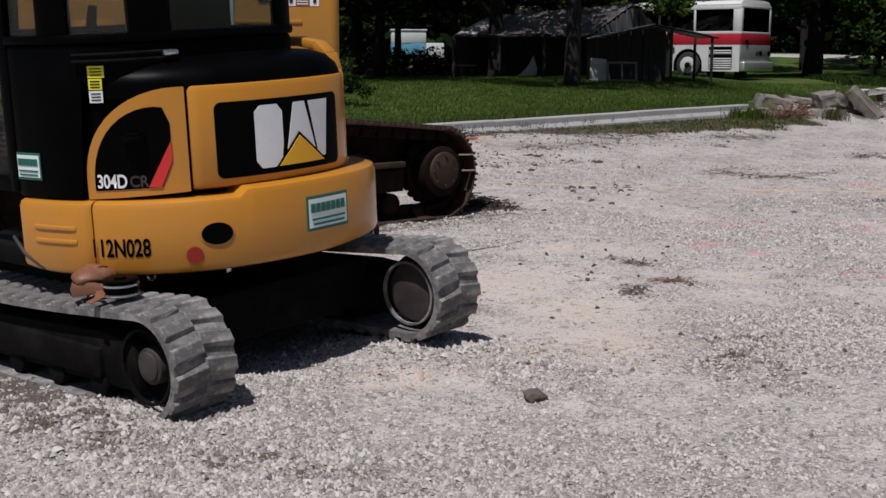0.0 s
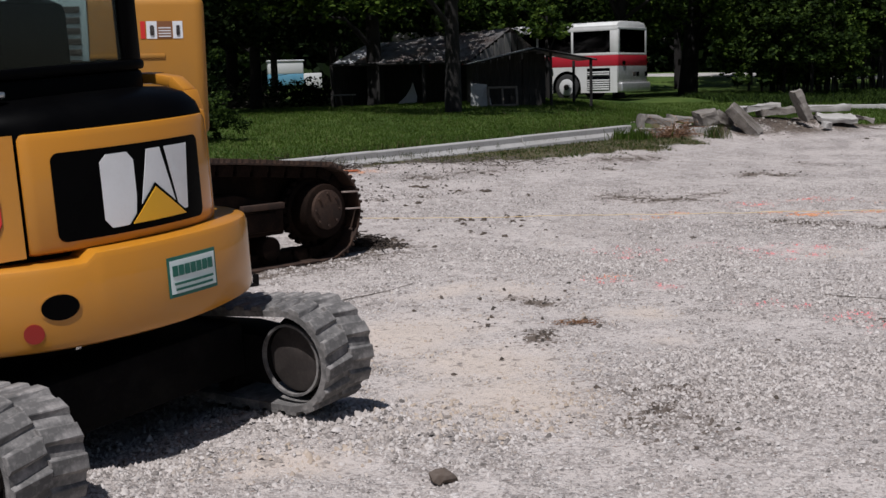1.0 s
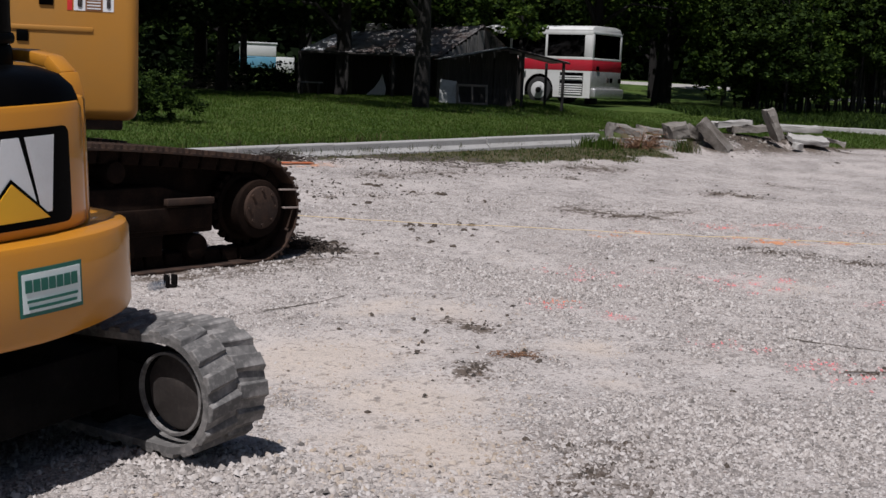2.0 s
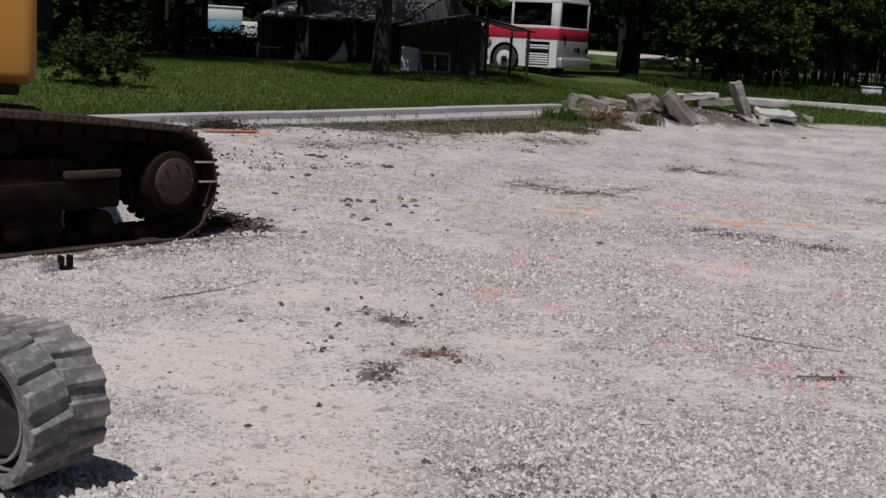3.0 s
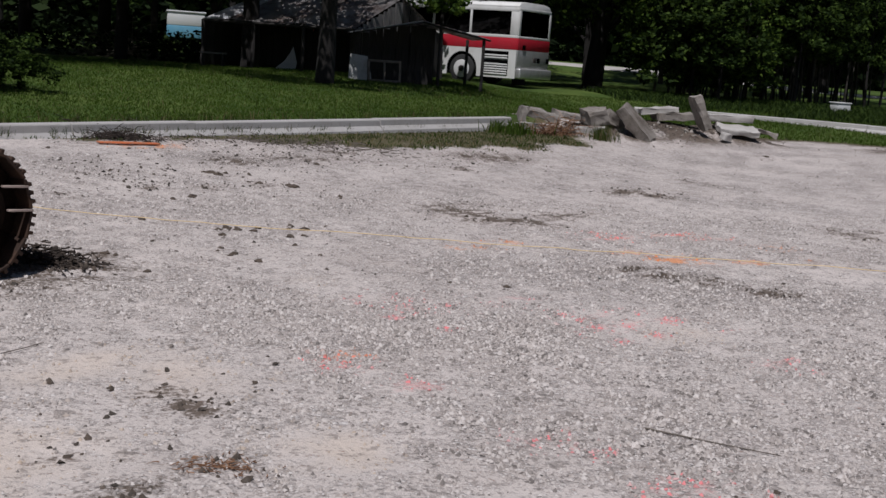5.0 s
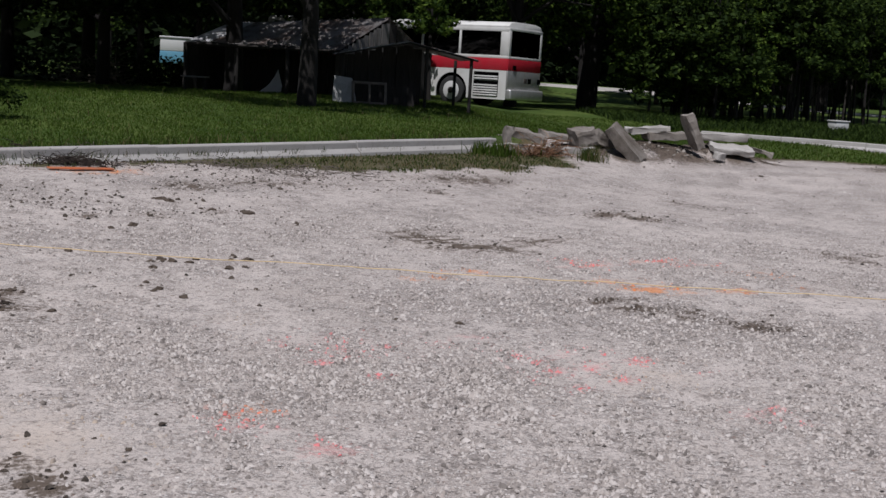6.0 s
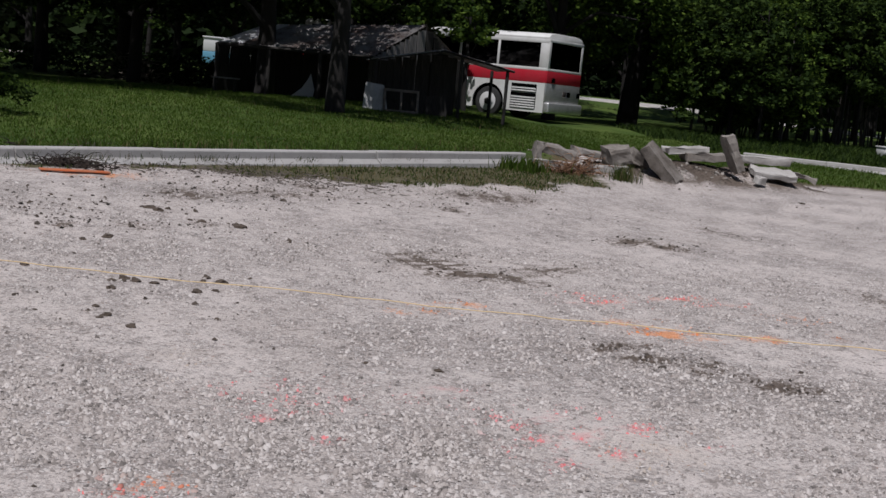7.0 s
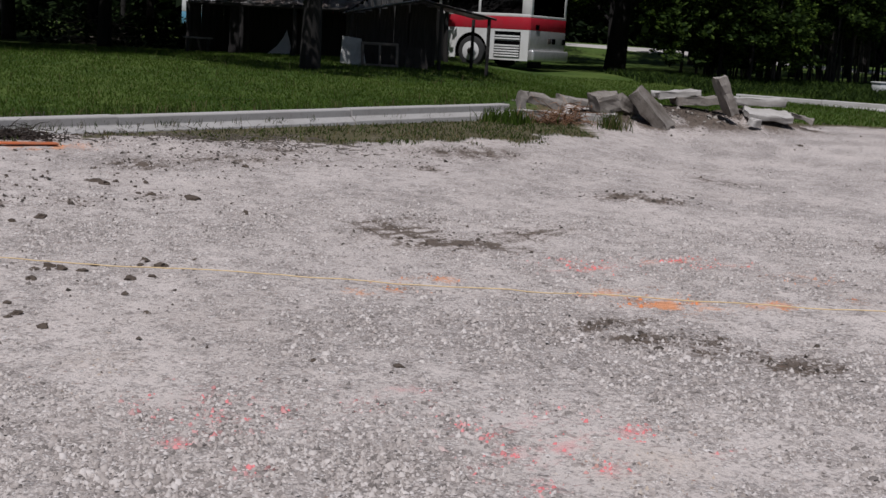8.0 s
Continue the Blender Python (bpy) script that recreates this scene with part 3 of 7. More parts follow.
def stone_cover(x, y):
    """How thickly loose stones lie."""
    s = 0.42 + 0.20 * waves(x, y, 2.6, 11) + 0.26 * waves(x, y, 0.55, 12) + 0.12 * waves(x, y, 0.21, 13)
    s = s - 0.8 * blots(x, y, SAND, False) + 0.7 * blots(x, y, [(-0.6, 4.5, 1.1, 0.5, 0, 1), (-1.4, 5.2, 0.6, 0.35, 0, 0.9), (-0.1, 6.7, 0.6, 0.22, -25, 1), (-0.8, 6.1, 0.4, 0.2, 0, 0.7), (0.3, 6.2, 0.6, 0.3, 0, 0.7), (1.5, 6.6, 0.6, 0.5, 0, 0.8), (5.3, 13.0, 0.9, 0.7, 0, 0.7), (2.4, 7.3, 1.0, 0.5, 0, 0.6), (3.3, 11.0, 0.8, 0.6, 0, 0.5)], False)
    return np.clip(s, 0, 1)


def surface(x, y):
    x, y = np.asarray(x, float), np.asarray(y, float)
    z = hill(x, y)
    for bx, by, r, h in BUMPS:
        z = z + h * np.exp(-((x - bx) ** 2 + (y - by) ** 2) / (r * r))
    near = np.clip(1.2 - y / 40, 0, 1)
    return z + near * (0.008 * waves(x, y, 1.1, 21) + 0.005 * waves(x, y, 0.35, 22))


def at_ground(x, y, up=0.0):
    return float(surface(x, y)) + up


def build_ground():
    def lines(lo, fine0, fine1, hi, step, grow):
        out, v, s = list(np.arange(fine0, fine1, step)), fine1, step
        while v < hi:
            out.append(v)
            s *= grow
            v += s
        out.append(hi)
        v, s = fine0, step
        while v > lo:
            s *= grow
            v -= s
            out.insert(0, max(v, lo))
        return np.array(out)
    xs = lines(-400, -3.5, 9.0, 500, 0.07, 1.06)
    ys = lines(-300, 3.0, 18.0, 900, 0.075, 1.035)
    gx, gy = np.meshgrid(xs, ys)
    x, y = gx.ravel(), gy.ravel()
    v = np.stack([x, y, surface(x, y)], 1)
    nx, ny = len(xs), len(ys)
    i = (np.arange(ny - 1)[:, None] * nx + np.arange(nx - 1)).ravel()
    me = raw("ground", v, np.stack([i, i + 1, i + nx + 1, i + nx], 1), M["ground"], True)
    for name, values in (("turf", turf_cover(x, y)), ("soil", blots(x, y, SOIL)), ("sand", blots(x, y, SAND, False)), ("orange", blots(x, y, ORANGE)), ("pink", blots(x, y, PINK)), ("stone", stone_cover(x, y))):
        a = me.attributes.new(name, "FLOAT", "POINT")
        a.data.foreach_set("value", values.astype(np.float32))
    return tagged(new("ground", me), "pale crushed limestone lot running into mown grass", "ground", kind="structure")


build_ground()


def scatter_mesh(name, material, places, sizes, flat=0.6, seed=0, shape=None):
    """Many small faceted lumps as one mesh."""
    rng = np.random.RandomState(seed)
    base = np.array([(-0.4, 0.1, 0.95), (0.45, -0.1, 0.8), (1.0, 0.1, -0.35), (0.3, 0.85, -0.35), (-0.85, 0.6, -0.35), (-0.8, -0.6, -0.35), (0.3, -0.9, -0.35)])
    tri = np.array([(1, 2, 3), (0, 1, 3), (0, 3, 4), (0, 4, 5), (0, 5, 6), (0, 6, 1), (1, 6, 2)])
    n = len(places)
    v = base[None] * (1 + rng.uniform(-0.35, 0.35, (n, 7, 1))) + rng.uniform(-0.22, 0.22, (n, 7, 3))
    v = v * np.stack([rng.uniform(0.7, 1.4, n), rng.uniform(0.6, 1.1, n), rng.uniform(0.45, 1.0, n) * flat / 0.6], 1)[:, None]
    tip = rng.uniform(-0.5, 0.5, n)
    ct, st = np.cos(tip)[:, None], np.sin(tip)[:, None]
    v = np.stack([v[..., 0] * ct - v[..., 2] * st, v[..., 1], v[..., 0] * st + v[..., 2] * ct], -1)
    a = rng.uniform(0, 2 * np.pi, n)
    c, s = np.cos(a)[:, None], np.sin(a)[:, None]
    v = np.stack([v[..., 0] * c - v[..., 1] * s, v[..., 0] * s + v[..., 1] * c, v[..., 2]], -1)
    v = v * np.asarray(sizes)[:, None, None] + np.asarray(places)[:, None]
    f = tri[None] + 7 * np.arange(n)[:, None, None]
    return raw(name, v.reshape(-1, 3), f.reshape(-1, 3), material)


def scatter_gravel():
    rng = np.random.RandomState(7)
    pts, sz = [], []
    # denser and finer towards the path
    for x0, x1, y0, y1, n, lo, hi in ((-2.6, 4.2, 3.6, 8.0, 160000, 0.0045, 0.017), (-1.6, 7.4, 8.0, 12.5, 170000, 0.005, 0.020), (-2.0, 12.0, 12.5, 19.0, 110000, 0.006, 0.021), (-2.5, 18.0, 19.0, 31.0, 26000, 0.008, 0.026)):
        x, y = rng.uniform(x0, x1, n), rng.uniform(y0, y1, n)
        keep = (rng.uniform(0, 1, n) < 0.04 + 0.75 * stone_cover(x, y) ** 1.9) & (turf_cover(x, y) < 0.35) & (np.abs(x - (0.38 + 0.39 * (y - 4.5))) < 20)
        x, y = x[keep], y[keep]
        s = (lo + (hi - lo) * rng.beta(1.4, 4.5, len(x))) * (0.85 + 0.45 * stone_cover(x, y))
        pts.append(np.stack([x, y, surface(x, y) + s * 0.22], 1))
        sz.append(s)
    # coarse heaps by the machine
    for cx, cy, a, b, n in ((-0.1, 6.72, 0.5, 0.16, 420), (0.35, 6.35, 0.4, 0.2, 300), (-0.7, 6.15, 0.35, 0.12, 160), (-1.45, 5.25, 0.45, 0.22, 420), (-0.75, 4.6, 0.7, 0.3, 500), (1.55, 6.6, 0.3, 0.3, 150)):
        x, y = rng.normal(cx, a, n), rng.normal(cy, b, n)
        s = 0.008 + 0.017 * rng.beta(1.2, 3.2, n)
        pts.append(np.stack([x, y, surface(x, y) + s * 0.35], 1))
        sz.append(s)
    for cx, cy, a, b, n in ((0.12, 6.52, 0.32, 0.07, 170), (-0.25, 6.62, 0.2, 0.08, 90), (0.5, 6.3, 0.25, 0.09, 70), (-0.95, 4.75, 0.45, 0.12, 90)):
        x, y = rng.normal(cx, a, n), rng.normal(cy, b, n)
        s = 0.010 + 0.015 * rng.beta(1.2, 2.8, n)
        pts.append(np.stack([x, y, surface(x, y) + s * 0.4], 1))
        sz.append(s)
    me = scatter_mesh("loose_gravel", M["stone"], np.concatenate(pts), np.concatenate(sz), 0.62, 8)
    where = np.concatenate(pts)
    for key, spots in (("soil", SOIL), ("sand", SAND), ("orange", ORANGE), ("pink", PINK)):
        a = me.attributes.new(key, "FLOAT", "POINT")
        a.data.foreach_set("value", np.repeat(blots(where[:, 0], where[:, 1], spots, spots is not SAND), 7).astype(np.float32))
    tagged(new("loose_gravel", me), "loose crushed limestone gravel on the lot", "gravel", kind="stuff")
    pts, sz = [], []
    for cx, cy, a, b, turn, wgt in SOIL:
        n = int(13 * wgt * (1 + 5 * min(a, 1) * min(b, 0.4)))
        u, v = rng.normal(0, a * 0.75, n), rng.normal(0, b * 1.1, n)
        c, s = math.cos(radians(turn)), math.sin(radians(turn))
        x, y = cx + u * c - v * s, cy + u * s + v * c
        size = (0.006 + 0.022 * rng.beta(1.1, 4, n)) * (1 + cy / 45)
        pts.append(np.stack([x, y, surface(x, y) + size * 0.3], 1))
        sz.append(size)
    for cx, cy, a, b, n in ((1.3, 19.3, 0.9, 1.0, 170), (0.6, 18.2, 0.5, 0.4, 70), (2.2, 21.6, 1.2, 0.6, 170), (1.2, 22.6, 1.4, 0.5, 160), (-0.2, 18.9, 0.5, 0.5, 60), (1.8, 14.3, 0.5, 0.8, 26), (4.8, 22.9, 1.2, 0.5, 40), (7.2, 20.4, 0.5, 0.3, 25), (1.3, 9.3, 0.5, 0.6, 30), (11.5, 31.9, 0.7, 0.3, 900), (9.4, 30.9, 0.8, 0.25, 500), (13.1, 32.4, 0.6, 0.25, 300), (0.3, 12.95, 0.25, 0.15, 160), (2.6, 23.4, 1.4, 0.9, 260)):
        x, y = rng.normal(cx, a, n), rng.normal(cy, b, n)
        size = 0.008 + 0.032 * rng.beta(1.0, 4, n)
        pts.append(np.stack([x, y, surface(x, y) + size * 0.3], 1))
        sz.append(size)
    me = scatter_mesh("soil_crumbs", M["clod"], np.concatenate(pts), np.concatenate(sz), 0.5, 9)
    tagged(new("soil_crumbs", me), "dark soil crumbs strewn over the gravel", "soil", kind="stuff")


scatter_gravel()

CLODS_A = [
    (1.04, 16.95), (1.22, 17.15), (1.53, 15.22), (1.62, 15.19), (1.70, 15.23), (1.84, 15.18), (2.17, 15.55), (2.31, 15.50),
    (2.16, 15.03), (2.29, 15.14), (1.65, 13.84), (1.57, 14.91), (1.87, 13.64), (5.10, 13.53), (3.71, 13.00), (3.29, 13.06),
    (1.53, 19.34), (1.35, 19.29), (2.28, 18.69), (1.94, 18.72),
]
CLODS_B = [
    (1.03, 16.98), (0.83, 15.58), (0.70, 13.70), (0.79, 13.65), (1.60, 15.35), (1.68, 13.92), (1.57, 14.20), (1.07, 13.05),
    (2.19, 15.67), (1.88, 15.45), (1.26, 19.33), (1.44, 19.16), (2.73, 21.07), (1.81, 18.77), (2.33, 18.56), (12.53, 28.53),
    (5.17, 13.65), (0.68, 7.53), (1.36, 8.41), (1.62, 7.75), (1.89, 7.65), (2.73, 8.01),
]



def lump(size, material, seed, flat=0.6):
    rng = random.Random(seed)
    bm = bmesh.new()
    bmesh.ops.create_icosphere(bm, subdivisions=2, radius=size)
    off = Vector((rng.uniform(0, 50), rng.uniform(0, 50), 0))
    for v in bm.verts:
        k = 1 + 0.55 * noise.noise(v.co * (1.6 / size) + off) + 0.25 * noise.noise(v.co * (4 / size) + off)
        v.co = Vector((v.co.x * k * 1.25, v.co.y * k, v.co.z * k * flat))
    return mesh_of(bm, material, "lump", False)


clod_meshes = [lump(1.0, M["clod"], s, 0.62) for s in range(4)]
for i, (x, y) in enumerate(CLODS_A + CLODS_B):
    s = (0.019 + 0.026 * ((i * 37) % 10) / 10) * (0.4 if y < 10 else 0.65 if y < 13.2 else 1.0 if y < 16.5 else 1.3)
    ob = new("clod", clod_meshes[i % 4])
    ob.matrix_basis = Matrix.Translation((x, y, at_ground(x, y, s * 0.02))) @ Matrix.Rotation(i * 1.3, 4, "Z") @ Matrix.Scale(s, 4)
    tagged(ob, "small dark clod of earth on the gravel", "clod", "clods on the lot")
rock = new("rock", lump(0.046, M["rock"], 23, 0.8))
rock.matrix_basis = Matrix.Translation((0.44, 5.68, at_ground(0.44, 5.68, 0.02)))
tagged(rock, "grey-brown muddy rock on the gravel", "rock")


# ---- kerbs ----
def kerb_run(name, a, b, label, group, tops, piece_len=2.4, width=0.22, deep=0.3):
    """Cast kerb lengths laid end to end from a to b; tops gives the height of the top at both ends."""
    run = Vector((b[0] - a[0], b[1] - a[1], 0))
    n = max(1, round(run.length / piece_len))
    step = run.length / n
    ob = thing(name, Matrix.Translation((a[0], a[1], 0)) @ Matrix.Rotation(math.atan2(run.y, run.x), 4, "Z"), label, "kerb", group, "structure")
    shape = [(-width / 2 - 0.12, -deep), (width / 2, -deep), (width / 2, 0), (-width / 2 + 0.02, 0), (-width / 2, -0.02), (-width / 2 - 0.012, -0.125), (-width / 2 - 0.10, -0.20)]
    me = None
    for i in range(n):
        if me is None:
            bm = bmesh.new()
            prism(bm, shape, "x", 0.005, step - 0.005, 0.008)
            me = mesh_of(bm, M["concrete"], "kerb_stone", False)
        k = new("kerb_stone", me)
        k.parent = ob
        t0 = tops[0] + (tops[1] - tops[0]) * i / n
        k.matrix_basis = Matrix.Translation((i * step, 0.006 * math.sin(i * 2.1), t0 + 0.006 * math.sin(i * 1.7))) @ Matrix.Rotation(-math.atan2((tops[1] - tops[0]), run.length), 4, "Y")
    return ob


def kerb_at(x):
    return (x, KERB_Y + KERB_K * x)


kerb_run("kerb", kerb_at(-9.0), kerb_at(7.5), "pale concrete kerb between gravel lot and lawn", "kerbs", (0.285, 0.485))
kerb_run("kerb", (16.6, 42.6), (22.6, 38.0), "pale concrete kerb at the edge of the grass", "kerbs", (0.57, 0.55))
kerb_run("kerb", (22.6, 38.02), (24.0, 35.8), "broken concrete kerb end sinking into grass", "kerbs", (0.58, 0.42))
kerb_run("kerb", (26.5, 51.5), (30.5, 56.5), "far pale concrete kerb in the grass", "kerbs", (0.76, 0.8))


# ---- curved bodywork ----
class Skin:
    """A vertical wall that follows a plan curve; s runs along it in metres, off is outwards."""

    def __init__(self, pts):
        pts = [Vector(p) for p in pts]
        fine = []
        for i in range(len(pts) - 1):
            p0, p1, p2, p3 = pts[max(i - 1, 0)], pts[i], pts[i + 1], pts[min(i + 2, len(pts) - 1)]
            for k in range(8):
                t = k / 8
                fine.append(0.5 * (2 * p1 + (p2 - p0) * t + (2 * p0 - 5 * p1 + 4 * p2 - p3) * t * t + (3 * p1 - p0 - 3 * p2 + p3) * t ** 3))
        fine.append(pts[-1])
        self.p = np.array([tuple(p) for p in fine])
        self.s = np.r_[0, np.cumsum(np.linalg.norm(np.diff(self.p, axis=0), axis=1))]
        self.length = float(self.s[-1])

    def at(self, s, off, z):
        x, y = np.interp(s, self.s, self.p[:, 0]), np.interp(s, self.s, self.p[:, 1])
        a, b = np.clip(s - 0.02, 0, self.length), np.clip(s + 0.02, 0, self.length)
        tx, ty = np.interp(b, self.s, self.p[:, 0]) - np.interp(a, self.s, self.p[:, 0]), np.interp(b, self.s, self.p[:, 1]) - np.interp(a, self.s, self.p[:, 1])
        n = math.hypot(tx, ty) or 1
        return (x + off * ty / n, y - off * tx / n, z)

    def s_of_x(self, x):
        """The s at which the wall first passes x, going from its start."""
        k = int(np.argmax(self.p[:, 0] >= x))
        x0, x1 = self.p[max(k - 1, 0), 0], self.p[k, 0]
        return float(self.s[max(k - 1, 0)] + (self.s[k] - self.s[max(k - 1, 0)]) * ((x - x0) / (x1 - x0) if x1 > x0 else 0))

    def shell(self, bm, s0, s1, z0, z1, thick, bevel=0.02, n=24, off=0.0):
        """A bent plate; z0 and z1 may be functions of s."""
        rings = []
        for i in range(n + 1):
            s = s0 + (s1 - s0) * i / n
            lo, hi = (z0(s) if callable(z0) else z0), (z1(s) if callable(z1) else z1)
            b = min(bevel, (hi - lo) / 3)
            end = 0.0 if 0 < i < n else -b * 0.5
            sec = [(-thick, lo), (-b, lo), (-b * 0.3, lo + b * 0.3), (0, lo + b), (0, hi - b), (-b * 0.3, hi - b * 0.3), (-b, hi), (-thick, hi)]
            rings.append([bm.verts.new(self.at(s, off + o + (end if o > -thick else 0), z)) for o, z in sec])
        m = len(rings[0])
        for a, c in zip(rings, rings[1:]):
            for k in range(m):
                bm.faces.new((a[k], c[k], c[(k + 1) % m], a[(k + 1) % m]))
        bm.faces.new(rings[0])
        bm.faces.new(rings[-1][::-1])
        bmesh.ops.recalc_face_normals(bm, faces=bm.faces[:])

    def plate(self, bm, outline, off, thick=0.004, n=28):
        """A plate cut to an outline of (s, z), one span of z at each s."""
        ss = [p[0] for p in outline]
        lo, hi = min(ss) + 1e-5, max(ss) - 1e-5
        cols = sorted({lo + (hi - lo) * i / n for i in range(n + 1)} | {min(max(s, lo), hi) for s in ss})
        rows = []
        for s in cols:
            zs = []
            for (a, za), (b, zb) in zip(outline, outline[1:] + outline[:1]):
                if (a - s) * (b - s) <= 0 and abs(a - b) > 1e-9:
                    zs.append(za + (zb - za) * (s - a) / (b - a))
            if len(zs) >= 2:
                rows.append((s, min(zs), max(zs)))
        rings = [[bm.verts.new(self.at(s, o, z)) for o, z in ((off - thick, a), (off, a), (off, b), (off - thick, b))] for s, a, b in rows]
        for p, q in zip(rings, rings[1:]):
            for k in range(4):
                bm.faces.new((p[k], q[k], q[(k + 1) % 4], p[(k + 1) % 4]))
        bm.faces.new(rings[0])
        bm.faces.new(rings[-1][::-1])
        bmesh.ops.recalc_face_normals(bm, faces=bm.faces[:])


def round_rect(s0, s1, z0, z1, r, lean=0.0):
    out = []
    for cx, cz, a0 in ((s1 - r, z1 - r, 0), (s0 + r, z1 - r, 90), (s0 + r, z0 + r, 180), (s1 - r, z0 + r, 270)):
        for k in range(6):
            a = radians(a0 + 18 * k)
            out.append((cx + r * math.cos(a), cz + r * math.sin(a)))
    return [(s, z + lean * (s - s0)) for s, z in out]


def lettering(text, height, place, material, parent, name="lettering", spacing=1.0, squeeze=1.0):
    """Raised flat letters laid on a skin by place(x, y)."""
    curve = bpy.data.curves.new("letters", "FONT")
    curve.body, curve.size, curve.space_character, curve.offset = text, 1.0, spacing, 0.022
    tmp = new("letters", curve)
    me = bpy.data.meshes.new_from_object(tmp.evaluated_get(bpy.context.evaluated_depsgraph_get()))
    bpy.data.objects.remove(tmp)
    bm = bmesh.new()
    bm.from_mesh(me)
    bpy.data.meshes.remove(me)
    bmesh.ops.triangulate(bm, faces=bm.faces[:])
    k = height / 0.7
    for v in bm.verts:
        v.co = Vector(place(v.co.x * k * squeeze, v.co.y * k))
    return part(name, bm, material, parent, smooth=False)


# ---- compact excavator ----
def track_loop(y0, r0, y1, r1, dip):
    """The closed path of a belt round a rear and a front wheel, as (y, z)."""
    pts = []
    for k in range(19):
        a = radians(-90 - 10 * k)
        pts.append((y0 + r0 * math.cos(a), r0 + r0 * math.sin(a)))
    for k in range(1, 8):
        t = k / 8
        pts.append((y0 + (y1 - y0) * t, 2 * r0 + (2 * r1 - 2 * r0) * t - dip * math.sin(math.pi * t)))
    for k in range(19):
        a = radians(90 - 10 * k)
        pts.append((y1 + r1 * math.cos(a), r1 + r1 * math.sin(a)))
    for k in range(1, 8):
        pts.append((y1 + (y0 - y1) * k / 8, 0.0))
    return np.array(pts)


def along(loop, count, shift=0.0):
    """Evenly spaced places on a closed path with the way along it."""
    closed = np.r_[loop, loop[:1]]
    s = np.r_[0, np.cumsum(np.linalg.norm(np.diff(closed, axis=0), axis=1))]
    for i in range(count):
        t = (i + shift) / count * s[-1]
        a, b = (t - 0.02) % s[-1], (t + 0.02) % s[-1]
        p, q, r = (np.array([np.interp(v, s, closed[:, 0]), np.interp(v, s, closed[:, 1])]) for v in (t % s[-1], a, b))
        d = (r - q) / np.linalg.norm(r - q)
        yield p, d


def belt(bm, loop, x0, x1, thick):
    n = len(loop)
    rings = []
    for i in range(n):
        d = loop[(i + 1) % n] - loop[i - 1]
        d = d / np.linalg.norm(d)
        nrm = np.array([d[1], -d[0]])
        if i == 0:
            mid = loop.mean(0)
        out = nrm if nrm @ (loop[i] - mid) > 0 else -nrm
        inner = loop[i] - out * thick
        rings.append([bm.verts.new((x, *p)) for x, p in ((x0, loop[i]), (x1, loop[i]), (x1, inner), (x0, inner))])
    for i in range(n):
        a, b = rings[i], rings[(i + 1) % n]
        for k in range(4):
            bm.faces.new((a[k], b[k], b[(k + 1) % 4], a[(k + 1) % 4]))
    bmesh.ops.recalc_face_normals(bm, faces=bm.faces[:])


def lug_mesh(width, length, height, skew, material):
    """A rubber lug: wide foot, narrower worn crown, skewed."""
    bm = bmesh.new()
    foot = [(-width / 2, -length / 2), (width / 2, -length / 2 + skew), (width / 2, length / 2 + skew), (-width / 2, length / 2)]
    crown = [(x * 0.93, (y - skew / 2) * 0.62 + skew / 2) for x, y in foot]
    mid = [(x * 0.98, (y - skew / 2) * 0.72 + skew / 2) for x, y in foot]
    rows = [[bm.verts.new((x, y, z)) for x, y in shape] for shape, z in ((foot, -0.012), (mid, height * 0.8), (crown, height))]
    for a, b in zip(rows, rows[1:]):
        for k in range(4):
            bm.faces.new((a[k], a[(k + 1) % 4], b[(k + 1) % 4], b[k]))
    bm.faces.new(rows[-1])
    bmesh.ops.recalc_face_normals(bm, faces=bm.faces[:])
    return mesh_of(bm, material, "tread_lug")


